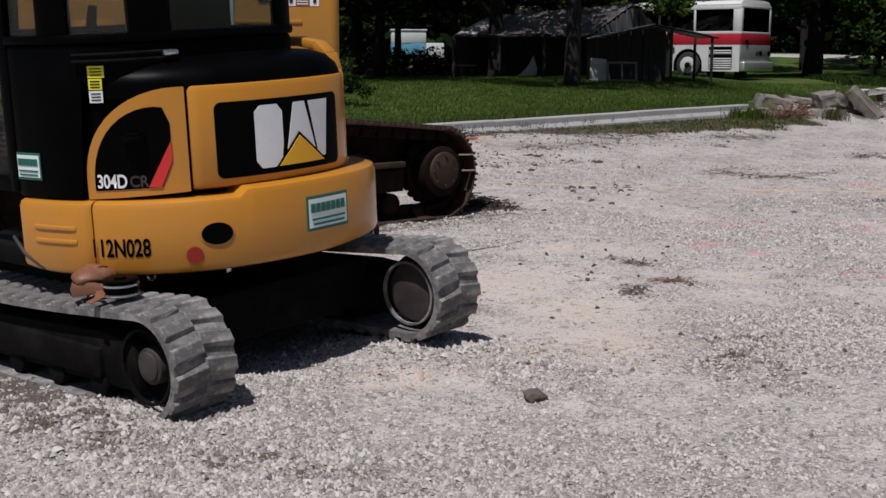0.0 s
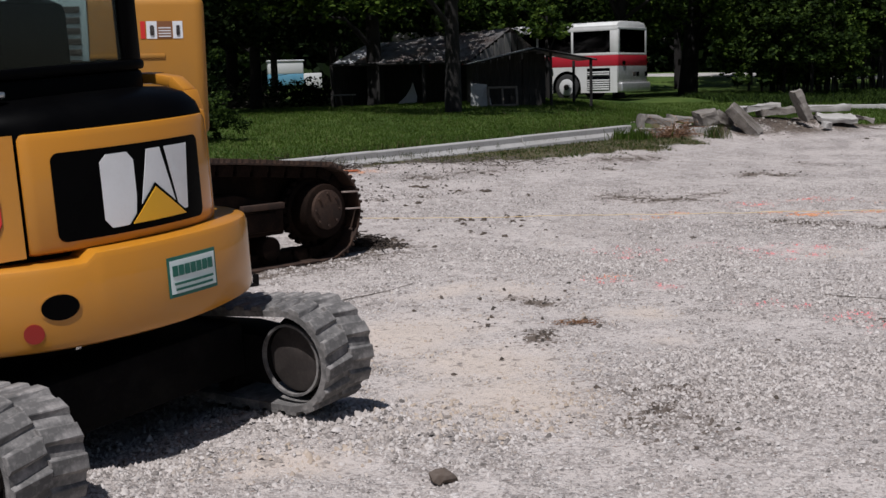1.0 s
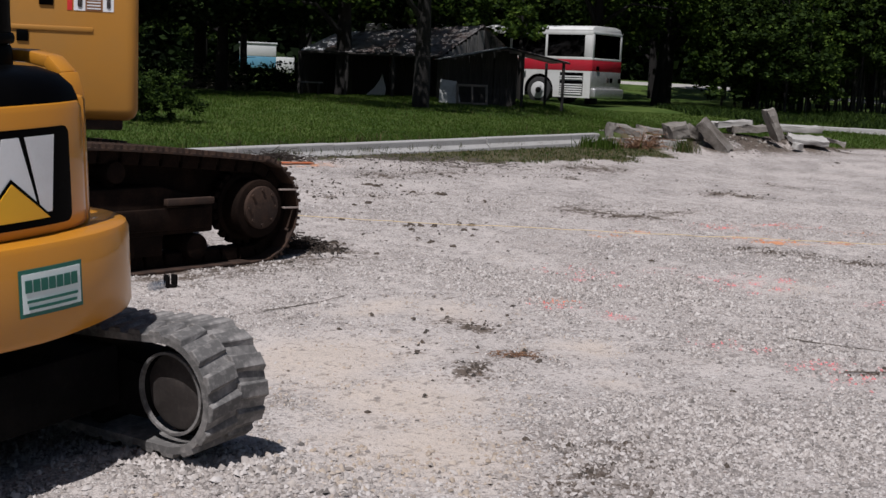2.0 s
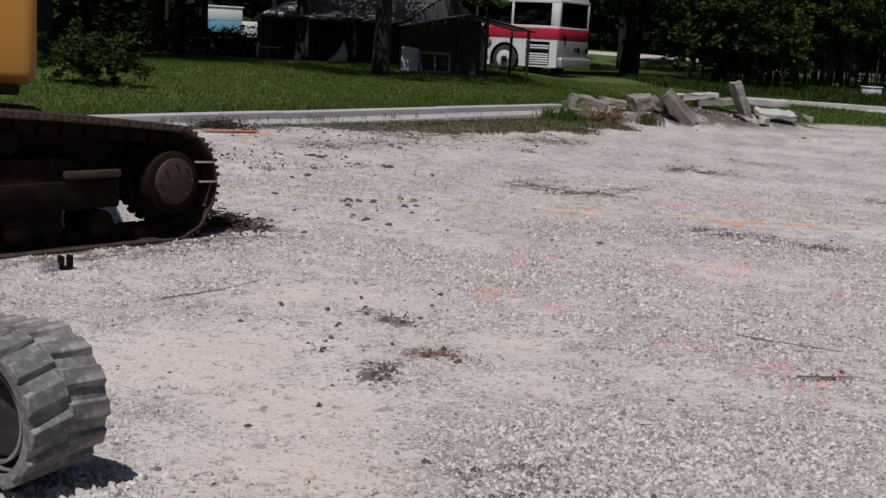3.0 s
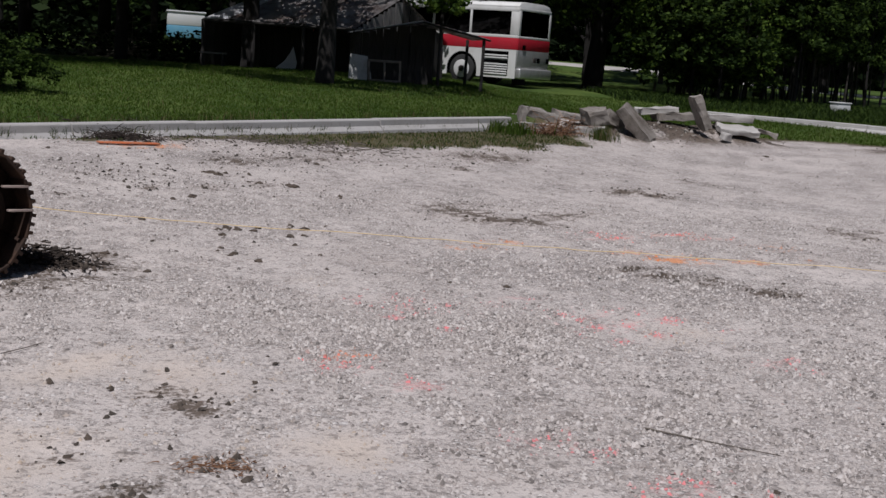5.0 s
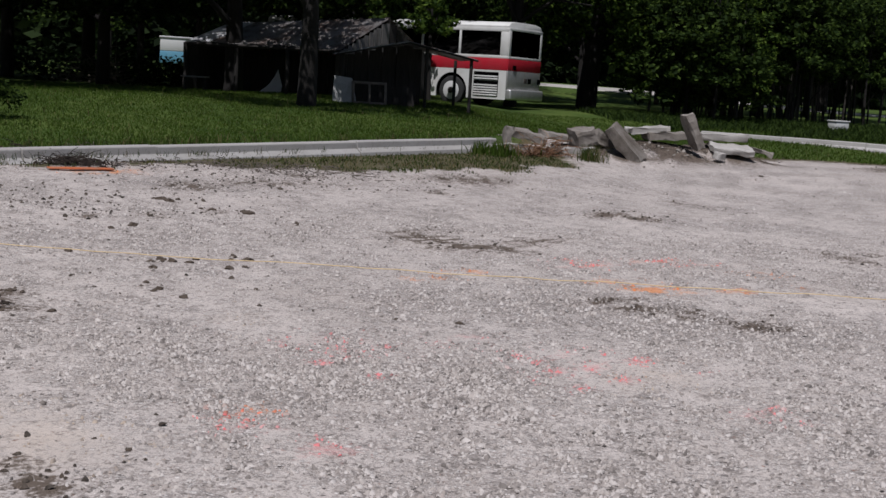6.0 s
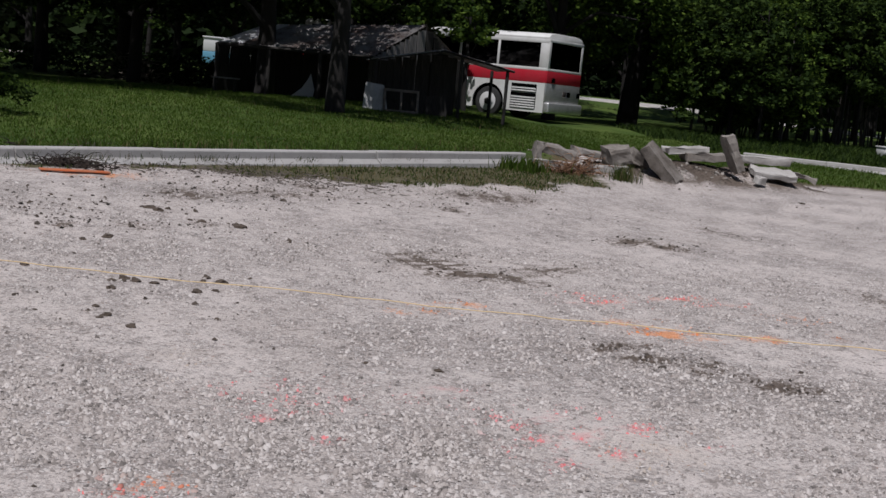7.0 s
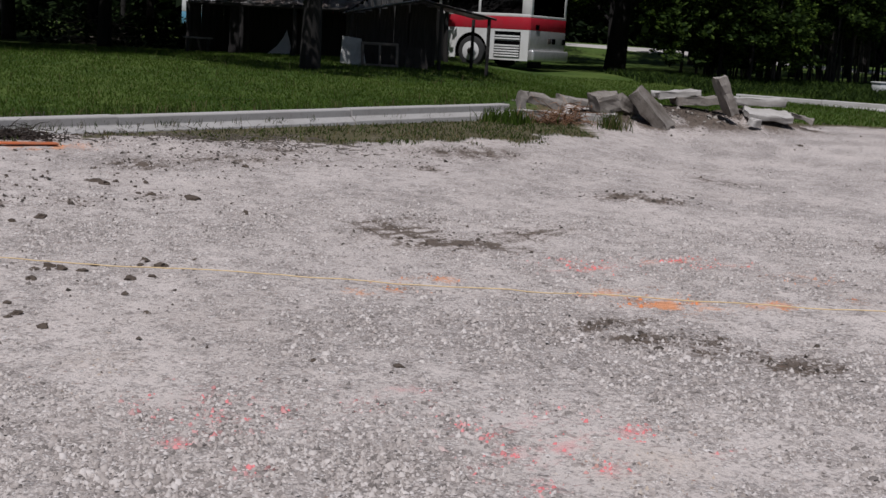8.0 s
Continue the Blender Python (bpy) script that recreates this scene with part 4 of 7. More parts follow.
def rubber_track(parent, xc, half=0.17, dy=0.0):
    loop = track_loop(-1.0 + dy, 0.248, 1.02 + dy, 0.215, 0.03)
    bm = bmesh.new()
    belt(bm, loop, xc - half, xc + half, 0.03)
    trk = part("rubber_track", bm, M["rubber"], parent, "dust-covered rubber track")
    lugs = [lug_mesh(half * 1.02, 0.084, 0.019, sk, M["rubber"]) for sk in (0.03, -0.03)]
    mid = loop.mean(0)
    for side, me in ((-1, lugs[0]), (1, lugs[1])):
        for p, d in along(loop, 47, 0.5 if side > 0 else 0.0):
            nrm = np.array([d[1], -d[0]])
            nrm = nrm if nrm @ (p - mid) > 0 else -nrm
            ob = new("tread_lug", me)
            ob.parent = trk
            m = Matrix(((1, 0, 0, xc + side * half * 0.49), (0, d[0], nrm[0], p[0]), (0, d[1], nrm[1], p[1]), (0, 0, 0, 1)))
            if m.to_3x3().determinant() < 0:
                m = Matrix(((-1, 0, 0, xc + side * half * 0.49), (0, d[0], nrm[0], p[0]), (0, d[1], nrm[1], p[1]), (0, 0, 0, 1)))
            ob.matrix_basis = m
    bm = bmesh.new()
    prism(bm, [(-0.86, 0.10), (0.9, 0.10), (0.95, 0.2), (0.8, 0.30), (-0.6, 0.36), (-0.84, 0.34)], "x", xc - 0.12, xc + 0.12, 0.015)
    box(bm, xc - 0.15, xc + 0.15, -0.6, 0.7, 0.13, 0.28, 0.02)
    fr = part("track_frame", bm, M["frame_dark"], parent, "dark greasy track frame")
    for y in (-0.55, -0.2, 0.15, 0.5):
        bm = bmesh.new()
        drum(bm, (xc, y, 0.095), "x", 0.065, 0.26, 16, 0.01)
        part("track_roller", bm, M["frame_dark"], fr)
    for y, r, nm in ((-1.0 + dy, 0.205, "sprocket"), (1.02 + dy, 0.175, "idler")):
        bm = bmesh.new()
        drum(bm, (xc, y, r + 0.04), "x", r, 0.09, 32, 0.012)
        wheel = part(nm, bm, M["frame_dark"], parent)
        for sx in (-1, 1):
            bm = bmesh.new()
            if xc < 0:
                drum(bm, (xc + sx * 0.075, y, r + 0.04), "x", r * 0.42, 0.09, 28, 0.012)
                drum(bm, (xc + sx * 0.115, y, r + 0.04), "x", r * 0.33, 0.03, 24, 0.008)
            else:
                drum(bm, (xc + sx * 0.07, y, r + 0.04), "x", r * 0.80, 0.06, 36, 0.012)
            part("hub_cover", bm, M["hub"], wheel, "dust-grey hub cover")
        bm = bmesh.new()
        g = bmesh.ops.create_cone(bm, cap_ends=False, segments=40, radius1=r * 0.86, radius2=r * 0.86, depth=0.02, matrix=Matrix.Translation((xc - 0.13, y, r + 0.04)) @ Matrix.Rotation(math.pi / 2, 4, "Y"))
        bmesh.ops.solidify(bm, geom=bm.faces[:], thickness=0.012)
        part("rim_ring", bm, M["rubber" if xc > 0 else "frame_dark"], wheel)
    return trk


CW = Skin([(-0.96, 0.62), (-0.985, 0.3), (-0.985, -0.05), (-0.91, -0.38), (-0.75, -0.645), (-0.5, -0.85), (-0.2, -0.95), (0.15, -0.975), (0.42, -0.94), (0.62, -0.84), (0.74, -0.68), (0.78, -0.48), (0.79, -0.1)])
HOOD = Skin([(-0.86, 0.1), (-0.855, -0.15), (-0.83, -0.36), (-0.72, -0.56), (-0.54, -0.725), (-0.3, -0.835), (0.0, -0.88), (0.28, -0.86), (0.46, -0.785), (0.56, -0.66), (0.6, -0.45), (0.6, -0.1)])
CAB = Skin([(-0.955, 0.78), (-0.965, 0.4), (-0.955, 0.0), (-0.90, -0.28), (-0.76, -0.48), (-0.55, -0.565), (-0.3, -0.58), (0.0, -0.58), (0.26, -0.575), (0.36, -0.52), (0.385, -0.4), (0.385, 0.0), (0.385, 0.78)])


def logo_sticker(parent, skin, s0, s1, z0, z1, off):
    """A pale sticker with a green rim; the lettering is kept as plain bars."""
    bm = bmesh.new()
    skin.plate(bm, [(s0, z0), (s1, z0), (s1, z1), (s0, z1)], off, 0.003, 8)
    st = part("sticker", bm, M["green_decal"], parent, "green-edged white company sticker")
    h, w = z1 - z0, s1 - s0
    for a, b, c, d, mat in ((0.04, 0.96, 0.09, 0.91, "pale_decal"), (0.08, 0.92, 0.52, 0.78, "green_decal"), (0.10, 0.90, 0.30, 0.36, "green_decal"), (0.12, 0.88, 0.16, 0.22, "green_decal")):
        bm = bmesh.new()
        if mat == "pale_decal":
            skin.plate(bm, [(s0 + w * a, z0 + h * c), (s0 + w * b, z0 + h * c), (s0 + w * b, z0 + h * d), (s0 + w * a, z0 + h * d)], off + 0.003, 0.002, 8)
            part("sticker_face", bm, M[mat], st)
        else:
            n = 7 if d - c > 0.2 else 1
            for i in range(n):
                u0, u1 = a + (b - a) * i / n, a + (b - a) * (i + (0.84 if n > 1 else 1.0)) / n
                bar = bmesh.new()
                skin.plate(bar, [(s0 + w * u0, z0 + h * c), (s0 + w * u1, z0 + h * c), (s0 + w * u1, z0 + h * d), (s0 + w * u0, z0 + h * d)], off + 0.006, 0.002, 3)
                part("print_bar", bar, M[mat], st)
            bm.free()


def compact_excavator():
    ex = thing("compact_excavator", pose(-1.374, 6.735, 0.05, 0, -3.5, 50), "yellow and black compact excavator on dusty rubber tracks", "excavator")
    for xc, dy in ((-0.88, 0.06), (0.80, 0.0)):
        rubber_track(ex, xc, 0.17, dy)
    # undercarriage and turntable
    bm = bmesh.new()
    # added belly plate, deepens the shade between the tracks
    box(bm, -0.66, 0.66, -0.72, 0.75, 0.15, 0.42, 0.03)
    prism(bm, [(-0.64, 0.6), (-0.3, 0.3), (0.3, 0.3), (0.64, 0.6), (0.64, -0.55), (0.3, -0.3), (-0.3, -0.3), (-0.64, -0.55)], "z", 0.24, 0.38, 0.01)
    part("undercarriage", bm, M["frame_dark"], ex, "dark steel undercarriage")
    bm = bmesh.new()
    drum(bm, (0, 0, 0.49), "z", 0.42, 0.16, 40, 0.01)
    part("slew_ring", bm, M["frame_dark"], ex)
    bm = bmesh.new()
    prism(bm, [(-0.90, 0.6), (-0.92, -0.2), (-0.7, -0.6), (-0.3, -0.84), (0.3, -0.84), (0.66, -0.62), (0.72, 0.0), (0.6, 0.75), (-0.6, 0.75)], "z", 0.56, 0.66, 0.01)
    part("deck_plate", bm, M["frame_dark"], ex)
    bm = bmesh.new()
    box(bm, -0.95, 0.95, 1.42, 1.5, 0.12, 0.5, 0.015)
    for sx in (-0.45, 0.45):
        box(bm, sx - 0.05, sx + 0.05, 0.4, 1.43, 0.2, 0.32, 0.012)
    part("dozer_blade", bm, M["frame_dark"], ex, "dark steel dozer blade")
    # counterweight
    sL, sR = CW.s_of_x(-0.90), CW.length - 0.42
    bm = bmesh.new()
    def low(s):
        return 0.575 + 0.10 * float(smooth01((0.85 - s) / 0.8)) + 0.02 * float(smooth01((s - 2.2) / 0.5))
    def top(s):
        return 0.925 + 0.035 * float(smooth01((s - CW.s_of_x(-0.38)) / 0.05))
    seam = 1.06
    CW.shell(bm, seam + 0.006, CW.length, low, top, 0.22, 0.035, 60)
    cw = part("counterweight", bm, M["yellow"], ex, "yellow cast counterweight")
    bm = bmesh.new()
    CW.shell(bm, 0.60, seam, low, lambda s: 0.925, 0.14, 0.03, 24)
    left = part("side_cover", bm, M["yellow"], ex, "yellow lower side cover")
    for z in (0.735, 0.80):
        bm = bmesh.new()
        CW.shell(bm, 0.72, 0.98, z - 0.012, z + 0.012, 0.03, 0.006, 10, 0.008)
        part("pressed_rib", bm, M["yellow"], left)
    # exhaust hole: a flat black plate stands in for its shaded throat
    sh = CW.s_of_x(-0.5)
    bm = bmesh.new()
    CW.plate(bm, [(sh + 0.010 + 0.083 * math.cos(a), 0.756 + 0.059 * math.sin(a)) for a in np.linspace(0, 2 * math.pi, 28)[:-1]], 0.004, 0.02, 20)
    ring = part("exhaust_hole_rim", bm, M["yellow"], cw)
    bm = bmesh.new()
    CW.plate(bm, [(sh + 0.010 + 0.075 * math.cos(a), 0.757 + 0.052 * math.sin(a)) for a in np.linspace(0, 2 * math.pi, 28)[:-1]], 0.008, 0.006, 20)
    part("exhaust_hole", bm, M["black"], ring, "black exhaust opening")
    sr = CW.s_of_x(-0.585)
    bm = bmesh.new()
    CW.plate(bm, [(sr + 0.040 * math.cos(a), 0.662 + 0.040 * math.sin(a)) for a in np.linspace(0, 2 * math.pi, 24)[:-1]], 0.006, 0.008, 16)
    part("reflector", bm, M["red_dot"], cw, "round red reflector")
    lettering("112N028", 0.082, lambda x, y: CW.at(CW.s_of_x(-0.893) + x, 0.004, 0.672 + y), M["black"], cw, "unit_number", 1.0, 0.66)
    ss = CW.s_of_x(-0.02)
    logo_sticker(cw, CW, ss, ss + 0.285, 0.695, 0.870, 0.004)
    # inner body
    bm = bmesh.new()
    prism(bm, [(x * 0.95, y * 0.95) for x, y in ((-0.84, 0.1), (-0.81, -0.36), (-0.7, -0.55), (-0.52, -0.7), (0, -0.85), (0.28, -0.83), (0.45, -0.75), (0.56, -0.45), (0.57, 0.1))], "z", 0.6, 1.42, 0.01)
    part("engine_bay", bm, M["black"], ex)
    # rear door with the logo plate
    d0, d1 = HOOD.s_of_x(-0.522), HOOD.s_of_x(0.455)
    bm = bmesh.new()
    HOOD.shell(bm, d0 + 0.005, d1, 0.955, lambda s: 1.452, 0.08, 0.035, 40, 0.008)
    door = part("rear_door", bm, M["yellow"], ex, "yellow rear engine door")
    p0, p1 = HOOD.s_of_x(-0.415), HOOD.s_of_x(0.325)
    bm = bmesh.new()
    HOOD.plate(bm, round_rect(p0, p1, 1.0, 1.362, 0.035), 0.012, 0.01, 40)
    plate = part("logo_plate", bm, M["black_gloss"], door, "black plate with white blocks and a yellow triangle")
    w = p1 - p0
    def on_plate(name, outline, mat, off):
        b = bmesh.new()
        HOOD.plate(b, [(p0 + u * w, 1.0 + v * 0.362) for u, v in outline], off, 0.003, 24)
        part(name, b, M[mat], plate)
    on_plate("white_block", [(0.265, 0.18), (0.305, 0.08), (0.42, 0.08), (0.46, 0.16), (0.475, 0.40), (0.475, 0.82), (0.435, 0.92), (0.305, 0.92), (0.265, 0.84)], "white_decal", 0.015)
    on_plate("white_block", [(0.49, 0.13), (0.57, 0.92), (0.665, 0.92), (0.77, 0.13)], "white_decal", 0.015)
    on_plate("white_block", [(0.785, 0.14), (0.70, 0.92), (0.885, 0.92), (0.85, 0.14)], "white_decal", 0.0152)
    on_plate("dark_triangle", [(0.40, 0.06), (0.605, 0.52), (0.86, 0.06)], "black_gloss", 0.019)
    on_plate("yellow_triangle", [(0.43, 0.085), (0.605, 0.47), (0.825, 0.085)], "yellow_decal", 0.022)
    # rounded side panel with black inset
    a0, a1 = HOOD.s_of_x(-0.832), HOOD.s_of_x(-0.53)
    aw = a1 - a0
    arc = [(a0, 0.93), (a1, 0.955), (a1, 1.445)] + [(a1 - 0.04 - (aw - 0.04) * math.sin(t), 1.03 + 0.415 * math.cos(t)) for t in np.linspace(0.0, math.pi / 2, 14)]
    bm = bmesh.new()
    HOOD.plate(bm, arc, 0.006, 0.05, 40)
    side = part("side_panel", bm, M["yellow"], ex, "rounded yellow side panel with black inset")
    i0, i1 = a0 + 0.045, a1 - 0.075
    iw = i1 - i0
    arc2 = [(i0, 0.972), (i1 - 0.05, 0.985), (i1, 1.10), (i1, 1.28), (i1 - 0.03, 1.355)] + [(i1 - 0.07 - (iw - 0.07) * math.sin(t), 1.02 + 0.34 * math.cos(t)) for t in np.linspace(0.0, math.pi / 2, 12)]
    bm = bmesh.new()
    HOOD.plate(bm, arc2, 0.010, 0.006, 36)
    inset = part("tank_inset", bm, M["black_gloss"], side, "glossy black inset with a filler cap")
    bm = bmesh.new()
    cap_at = Vector(HOOD.at(i0 + iw * 0.56, 0.02, 1.215))
    drum(bm, cap_at, "z", 0.055, 0.03, 24, 0.006)
    drum(bm, cap_at + Vector((0, 0, 0.022)), "z", 0.04, 0.02, 24, 0.005)
    box(bm, cap_at.x - 0.03, cap_at.x + 0.03, cap_at.y - 0.006, cap_at.y + 0.006, cap_at.z + 0.025, cap_at.z + 0.042, 0.003)
    part("filler_cap", bm, M["black"], inset)
    bm = bmesh.new()
    HOOD.plate(bm, [(i1 - 0.115, 0.985), (i1 - 0.055, 0.985), (i1, 1.105), (i1, 1.20)], 0.013, 0.003, 14)
    part("red_flash", bm, M["red_decal"], inset)
    lettering("304D", 0.062, lambda x, y: HOOD.at(i0 + 0.012 + x, 0.013, 0.987 + y), M["white_decal"], inset, "model_number", 0.95, 0.78)
    lettering("CR", 0.052, lambda x, y: HOOD.at(i0 + 0.172 + x, 0.013, 0.990 + y), M["hub"], inset, "model_letters", 1.0, 0.9)
    # rim of the hood and the black cover
    bm = bmesh.new()
    HOOD.shell(bm, d1 + 0.006, d1 + 0.10, 0.95, 1.46, 0.10, 0.02, 8, 0.004)
    path = [(0.50, -0.69, 1.44), (0.50, -0.66, 1.53), (0.49, -0.60, 1.585), (0.47, -0.50, 1.605), (0.46, -0.30, 1.61)]
    for a, b in zip(path, path[1:]):
        m = look(a, b)
        box(bm, -0.045, 0.045, -0.025, 0.025, -((Vector(b) - Vector(a)).length + 0.012), 0.0, 0.01, m)
    part("hood_rim", bm, M["yellow"], ex, "yellow hood edge with a lit bevel")
    bm = bmesh.new()
    rings = []
    for s in np.linspace(HOOD.s_of_x(-0.80), d1, 40):
        rings.append([bm.verts.new(HOOD.at(s, o, z)) for o, z in ((-0.30, 1.40), (-0.012, 1.40), (-0.012, 1.455), (-0.03, 1.50), (-0.08, 1.545), (-0.16, 1.572), (-0.30, 1.58))])
    for a, b in zip(rings, rings[1:]):
        for k in range(7):
            bm.faces.new((a[k], b[k], b[(k + 1) % 7], a[(k + 1) % 7]))
    bm.faces.new(rings[0])
    bm.faces.new(rings[-1][::-1])
    bmesh.ops.recalc_face_normals(bm, faces=bm.faces[:])
    part("hood_cover", bm, M["black"], ex, "black engine hood cover")
    # cab
    cab = part("cab_skirt", bmesh.new(), M["black"], ex)
    bm = bmesh.new()
    CAB.shell(bm, 0.73, CAB.length - 0.02, lambda s: 0.93 if s < 1.16 else 1.47, 1.655, 0.04, 0.02, 80)
    CAB.shell(bm, 1.05, 1.75, 0.93, 1.50, 0.04, 0.01, 24, -0.06)
    cab.data = mesh_of(bm, M["black"], "cab_skirt", True)
    cab["label"] = "black lower cab wall"
    bm = bmesh.new()
    CAB.shell(bm, 0.73, CAB.length - 0.02, 1.655, 1.70, 0.05, 0.015, 60, 0.012)
    CAB.shell(bm, 0.02, CAB.length - 0.02, 2.36, 2.52, 0.05, 0.03, 60, 0.01)
    part("cab_belt", bm, M["black"], ex, "black cab window belt")
    bm = bmesh.new()
    box(bm, -0.95, 0.385, -0.56, 0.8, 2.47, 2.53, 0.03)
    part("cab_roof", bm, M["black"], ex)
    cuts = [(0.66, 0.73), (0.96, 1.13), (CAB.s_of_x(-0.66), CAB.s_of_x(-0.45)), (CAB.s_of_x(0.235), CAB.s_of_x(0.36)), (CAB.length - 0.62, CAB.length - 0.55), (CAB.length - 0.10, CAB.length - 0.02)]
    for a, b in cuts:
        bm = bmesh.new()
        CAB.shell(bm, a, b, 1.69, 2.38, 0.06, 0.015, 6)
        part("cab_pillar", bm, M["black"], ex)
    panes = [(0.73, 0.96), (1.13, CAB.s_of_x(-0.66)), (CAB.s_of_x(-0.45), CAB.s_of_x(0.235)), (CAB.s_of_x(0.36), CAB.length - 0.62), (CAB.length - 0.55, CAB.length - 0.10)]
    for a, b in panes:
        bm = bmesh.new()
        CAB.plate(bm, [(a, 1.68), (b, 1.68), (b, 2.38), (a, 2.38)], -0.025, 0.006, 12)
        part("cab_window", bm, M["glass"], ex, "tinted cab window")
    # door opening: front post, sill and pane
    bm = bmesh.new()
    CAB.shell(bm, 0.02, 0.10, 0.95, 2.40, 0.06, 0.015, 6)
    CAB.shell(bm, 0.10, 0.70, 0.95, 1.02, 0.05, 0.01, 12)
    CAB.shell(bm, 0.66, 0.73, 0.95, 1.70, 0.05, 0.01, 4)
    door_ = part("cab_door", bm, M["black"], ex, "black cab door frame")
    bm = bmesh.new()
    CAB.plate(bm, [(0.10, 1.02), (0.66, 1.02), (0.66, 2.38), (0.10, 2.38)], -0.025, 0.006, 12)
    part("door_pane", bm, M["glass"], door_)
    bm = bmesh.new()
    for z0, z1 in ((0.95, 1.05), (1.66, 1.72), (2.38, 2.48)):
        box(bm, -0.93, 0.37, 0.76, 0.80, z0, z1, 0.01)
    for x in (-0.93, 0.32):
        box(bm, x, x + 0.05, 0.755, 0.805, 0.95, 2.45, 0.01)
    part("windscreen_frame", bm, M["black"], ex)
    bm = bmesh.new()
    box(bm, -0.9, 0.34, 0.777, 0.783, 1.0, 2.42)
    part("windscreen", bm, M["glass"], ex)
    bm = bmesh.new()
    box(bm, -0.80, 0.35, -0.28, 0.76, 0.93, 0.98, 0.01)
    part("cab_floor", bm, M["black"], ex)
    bm = bmesh.new()
    box(bm, -0.34, 0.14, -0.36, 0.12, 1.18, 1.32, 0.05)
    box(bm, -0.30, 0.08, -0.42, -0.28, 1.28, 1.98, 0.06)
    box(bm, -0.22, 0.02, -0.40, -0.30, 1.98, 2.16, 0.04)
    seat = part("operator_seat", bm, M["black"], ex, "black operator seat inside the cab")
    bm = bmesh.new()
    for x in (-0.39, 0.16):
        tube(bm, [(x, 0.18, 1.3), (x, 0.20, 1.55), (x + 0.01, 0.18, 1.70)], 0.014)
        tube(bm, [(x + 0.01, 0.18, 1.68), (x + 0.015, 0.175, 1.76), (x + 0.02, 0.16, 1.83)], 0.030, 10, 0.8)
        box(bm, x - 0.05, x + 0.05, -0.1, 0.26, 1.22, 1.36, 0.03)
    part("joystick", bm, M["black"], ex, "black control lever")
    # rails, latch and warning labels on the cab wall
    for z in (1.605, 1.575):
        bm = bmesh.new()
        tube(bm, [CAB.at(s, 0.022, z + 0.01 * (s - 1.2)) for s in np.linspace(1.16, 1.62, 10)], 0.009)
        part("slide_rail", bm, M["frame_dark"], ex)
    bm = bmesh.new()
    q = Vector(CAB.at(1.60, 0.04, 1.60))
    box(bm, q.x - 0.04, q.x + 0.04, q.y - 0.012, q.y + 0.012, q.z - 0.012, q.z + 0.014, 0.006)
    part("latch", bm, M["chrome"], ex)
    sw = 1.22
    for z0, z1, mat, dw in ((1.50, 1.555, "lime_decal", 0.075), (1.445, 1.496, "lime_decal", 0.062), (1.385, 1.44, "white_decal", 0.062)):
        bm = bmesh.new()
        CAB.plate(bm, [(sw, z0), (sw + dw, z0), (sw + dw, z1), (sw, z1)], 0.004, 0.003, 6)
        lab = part("warning_label", bm, M[mat], ex, "small warning label")
        for k in range(3):
            bm = bmesh.new()
            zz = z0 + (z1 - z0) * (0.2 + 0.26 * k)
            CAB.plate(bm, [(sw + dw * 0.15, zz), (sw + dw * 0.85, zz), (sw + dw * 0.85, zz + 0.005), (sw + dw * 0.15, zz + 0.005)], 0.006, 0.002, 4)
            part("print_bar", bm, M["black"], lab)
    logo_sticker(ex, CAB, 0.75, 0.92, 1.02, 1.15, 0.006)
    # handrail and mirror by the door
    bm = bmesh.new()
    tube(bm, [(-0.99, 0.70, 1.1), (-1.03, 0.70, 1.16), (-1.03, 0.68, 1.95), (-0.99, 0.68, 2.0)], 0.014)
    part("hand_rail", bm, M["black"], ex)
    bm = bmesh.new()
    tube(bm, [(-0.99, 0.80, 2.0), (-1.10, 0.95, 1.9), (-1.12, 0.98, 1.6)], 0.012)
    box(bm, -1.17, -1.07, 0.97, 1.0, 1.35, 1.65, 0.012)
    part("mirror", bm, M["black"], ex)
    # boom stays in front of the cab, folded low
    bm = bmesh.new()
    prism(bm, [(0.75, 0.62), (1.05, 0.55), (1.55, 1.35), (1.62, 1.75), (1.45, 1.75), (1.3, 1.45), (0.8, 0.9)], "x", 0.46, 0.66, 0.02)
    part("boom", bm, M["yellow"], ex, "yellow boom")
    # hanging hose and clip under the counterweight
    bm = bmesh.new()
    tube(bm, [(-0.95, 0.15, 0.72), (-0.99, 0.0, 0.66), (-0.97, -0.12, 0.60), (-0.9, -0.2, 0.57)], 0.009)
    part("hose", bm, M["hub"], ex, "thin grey hose")
    bm = bmesh.new()
    box(bm, -0.25, -0.215, -0.61, -0.595, 0.49, 0.57, 0.004)
    part("bracket", bm, M["chrome"], ex)
    return ex


compact_excavator()


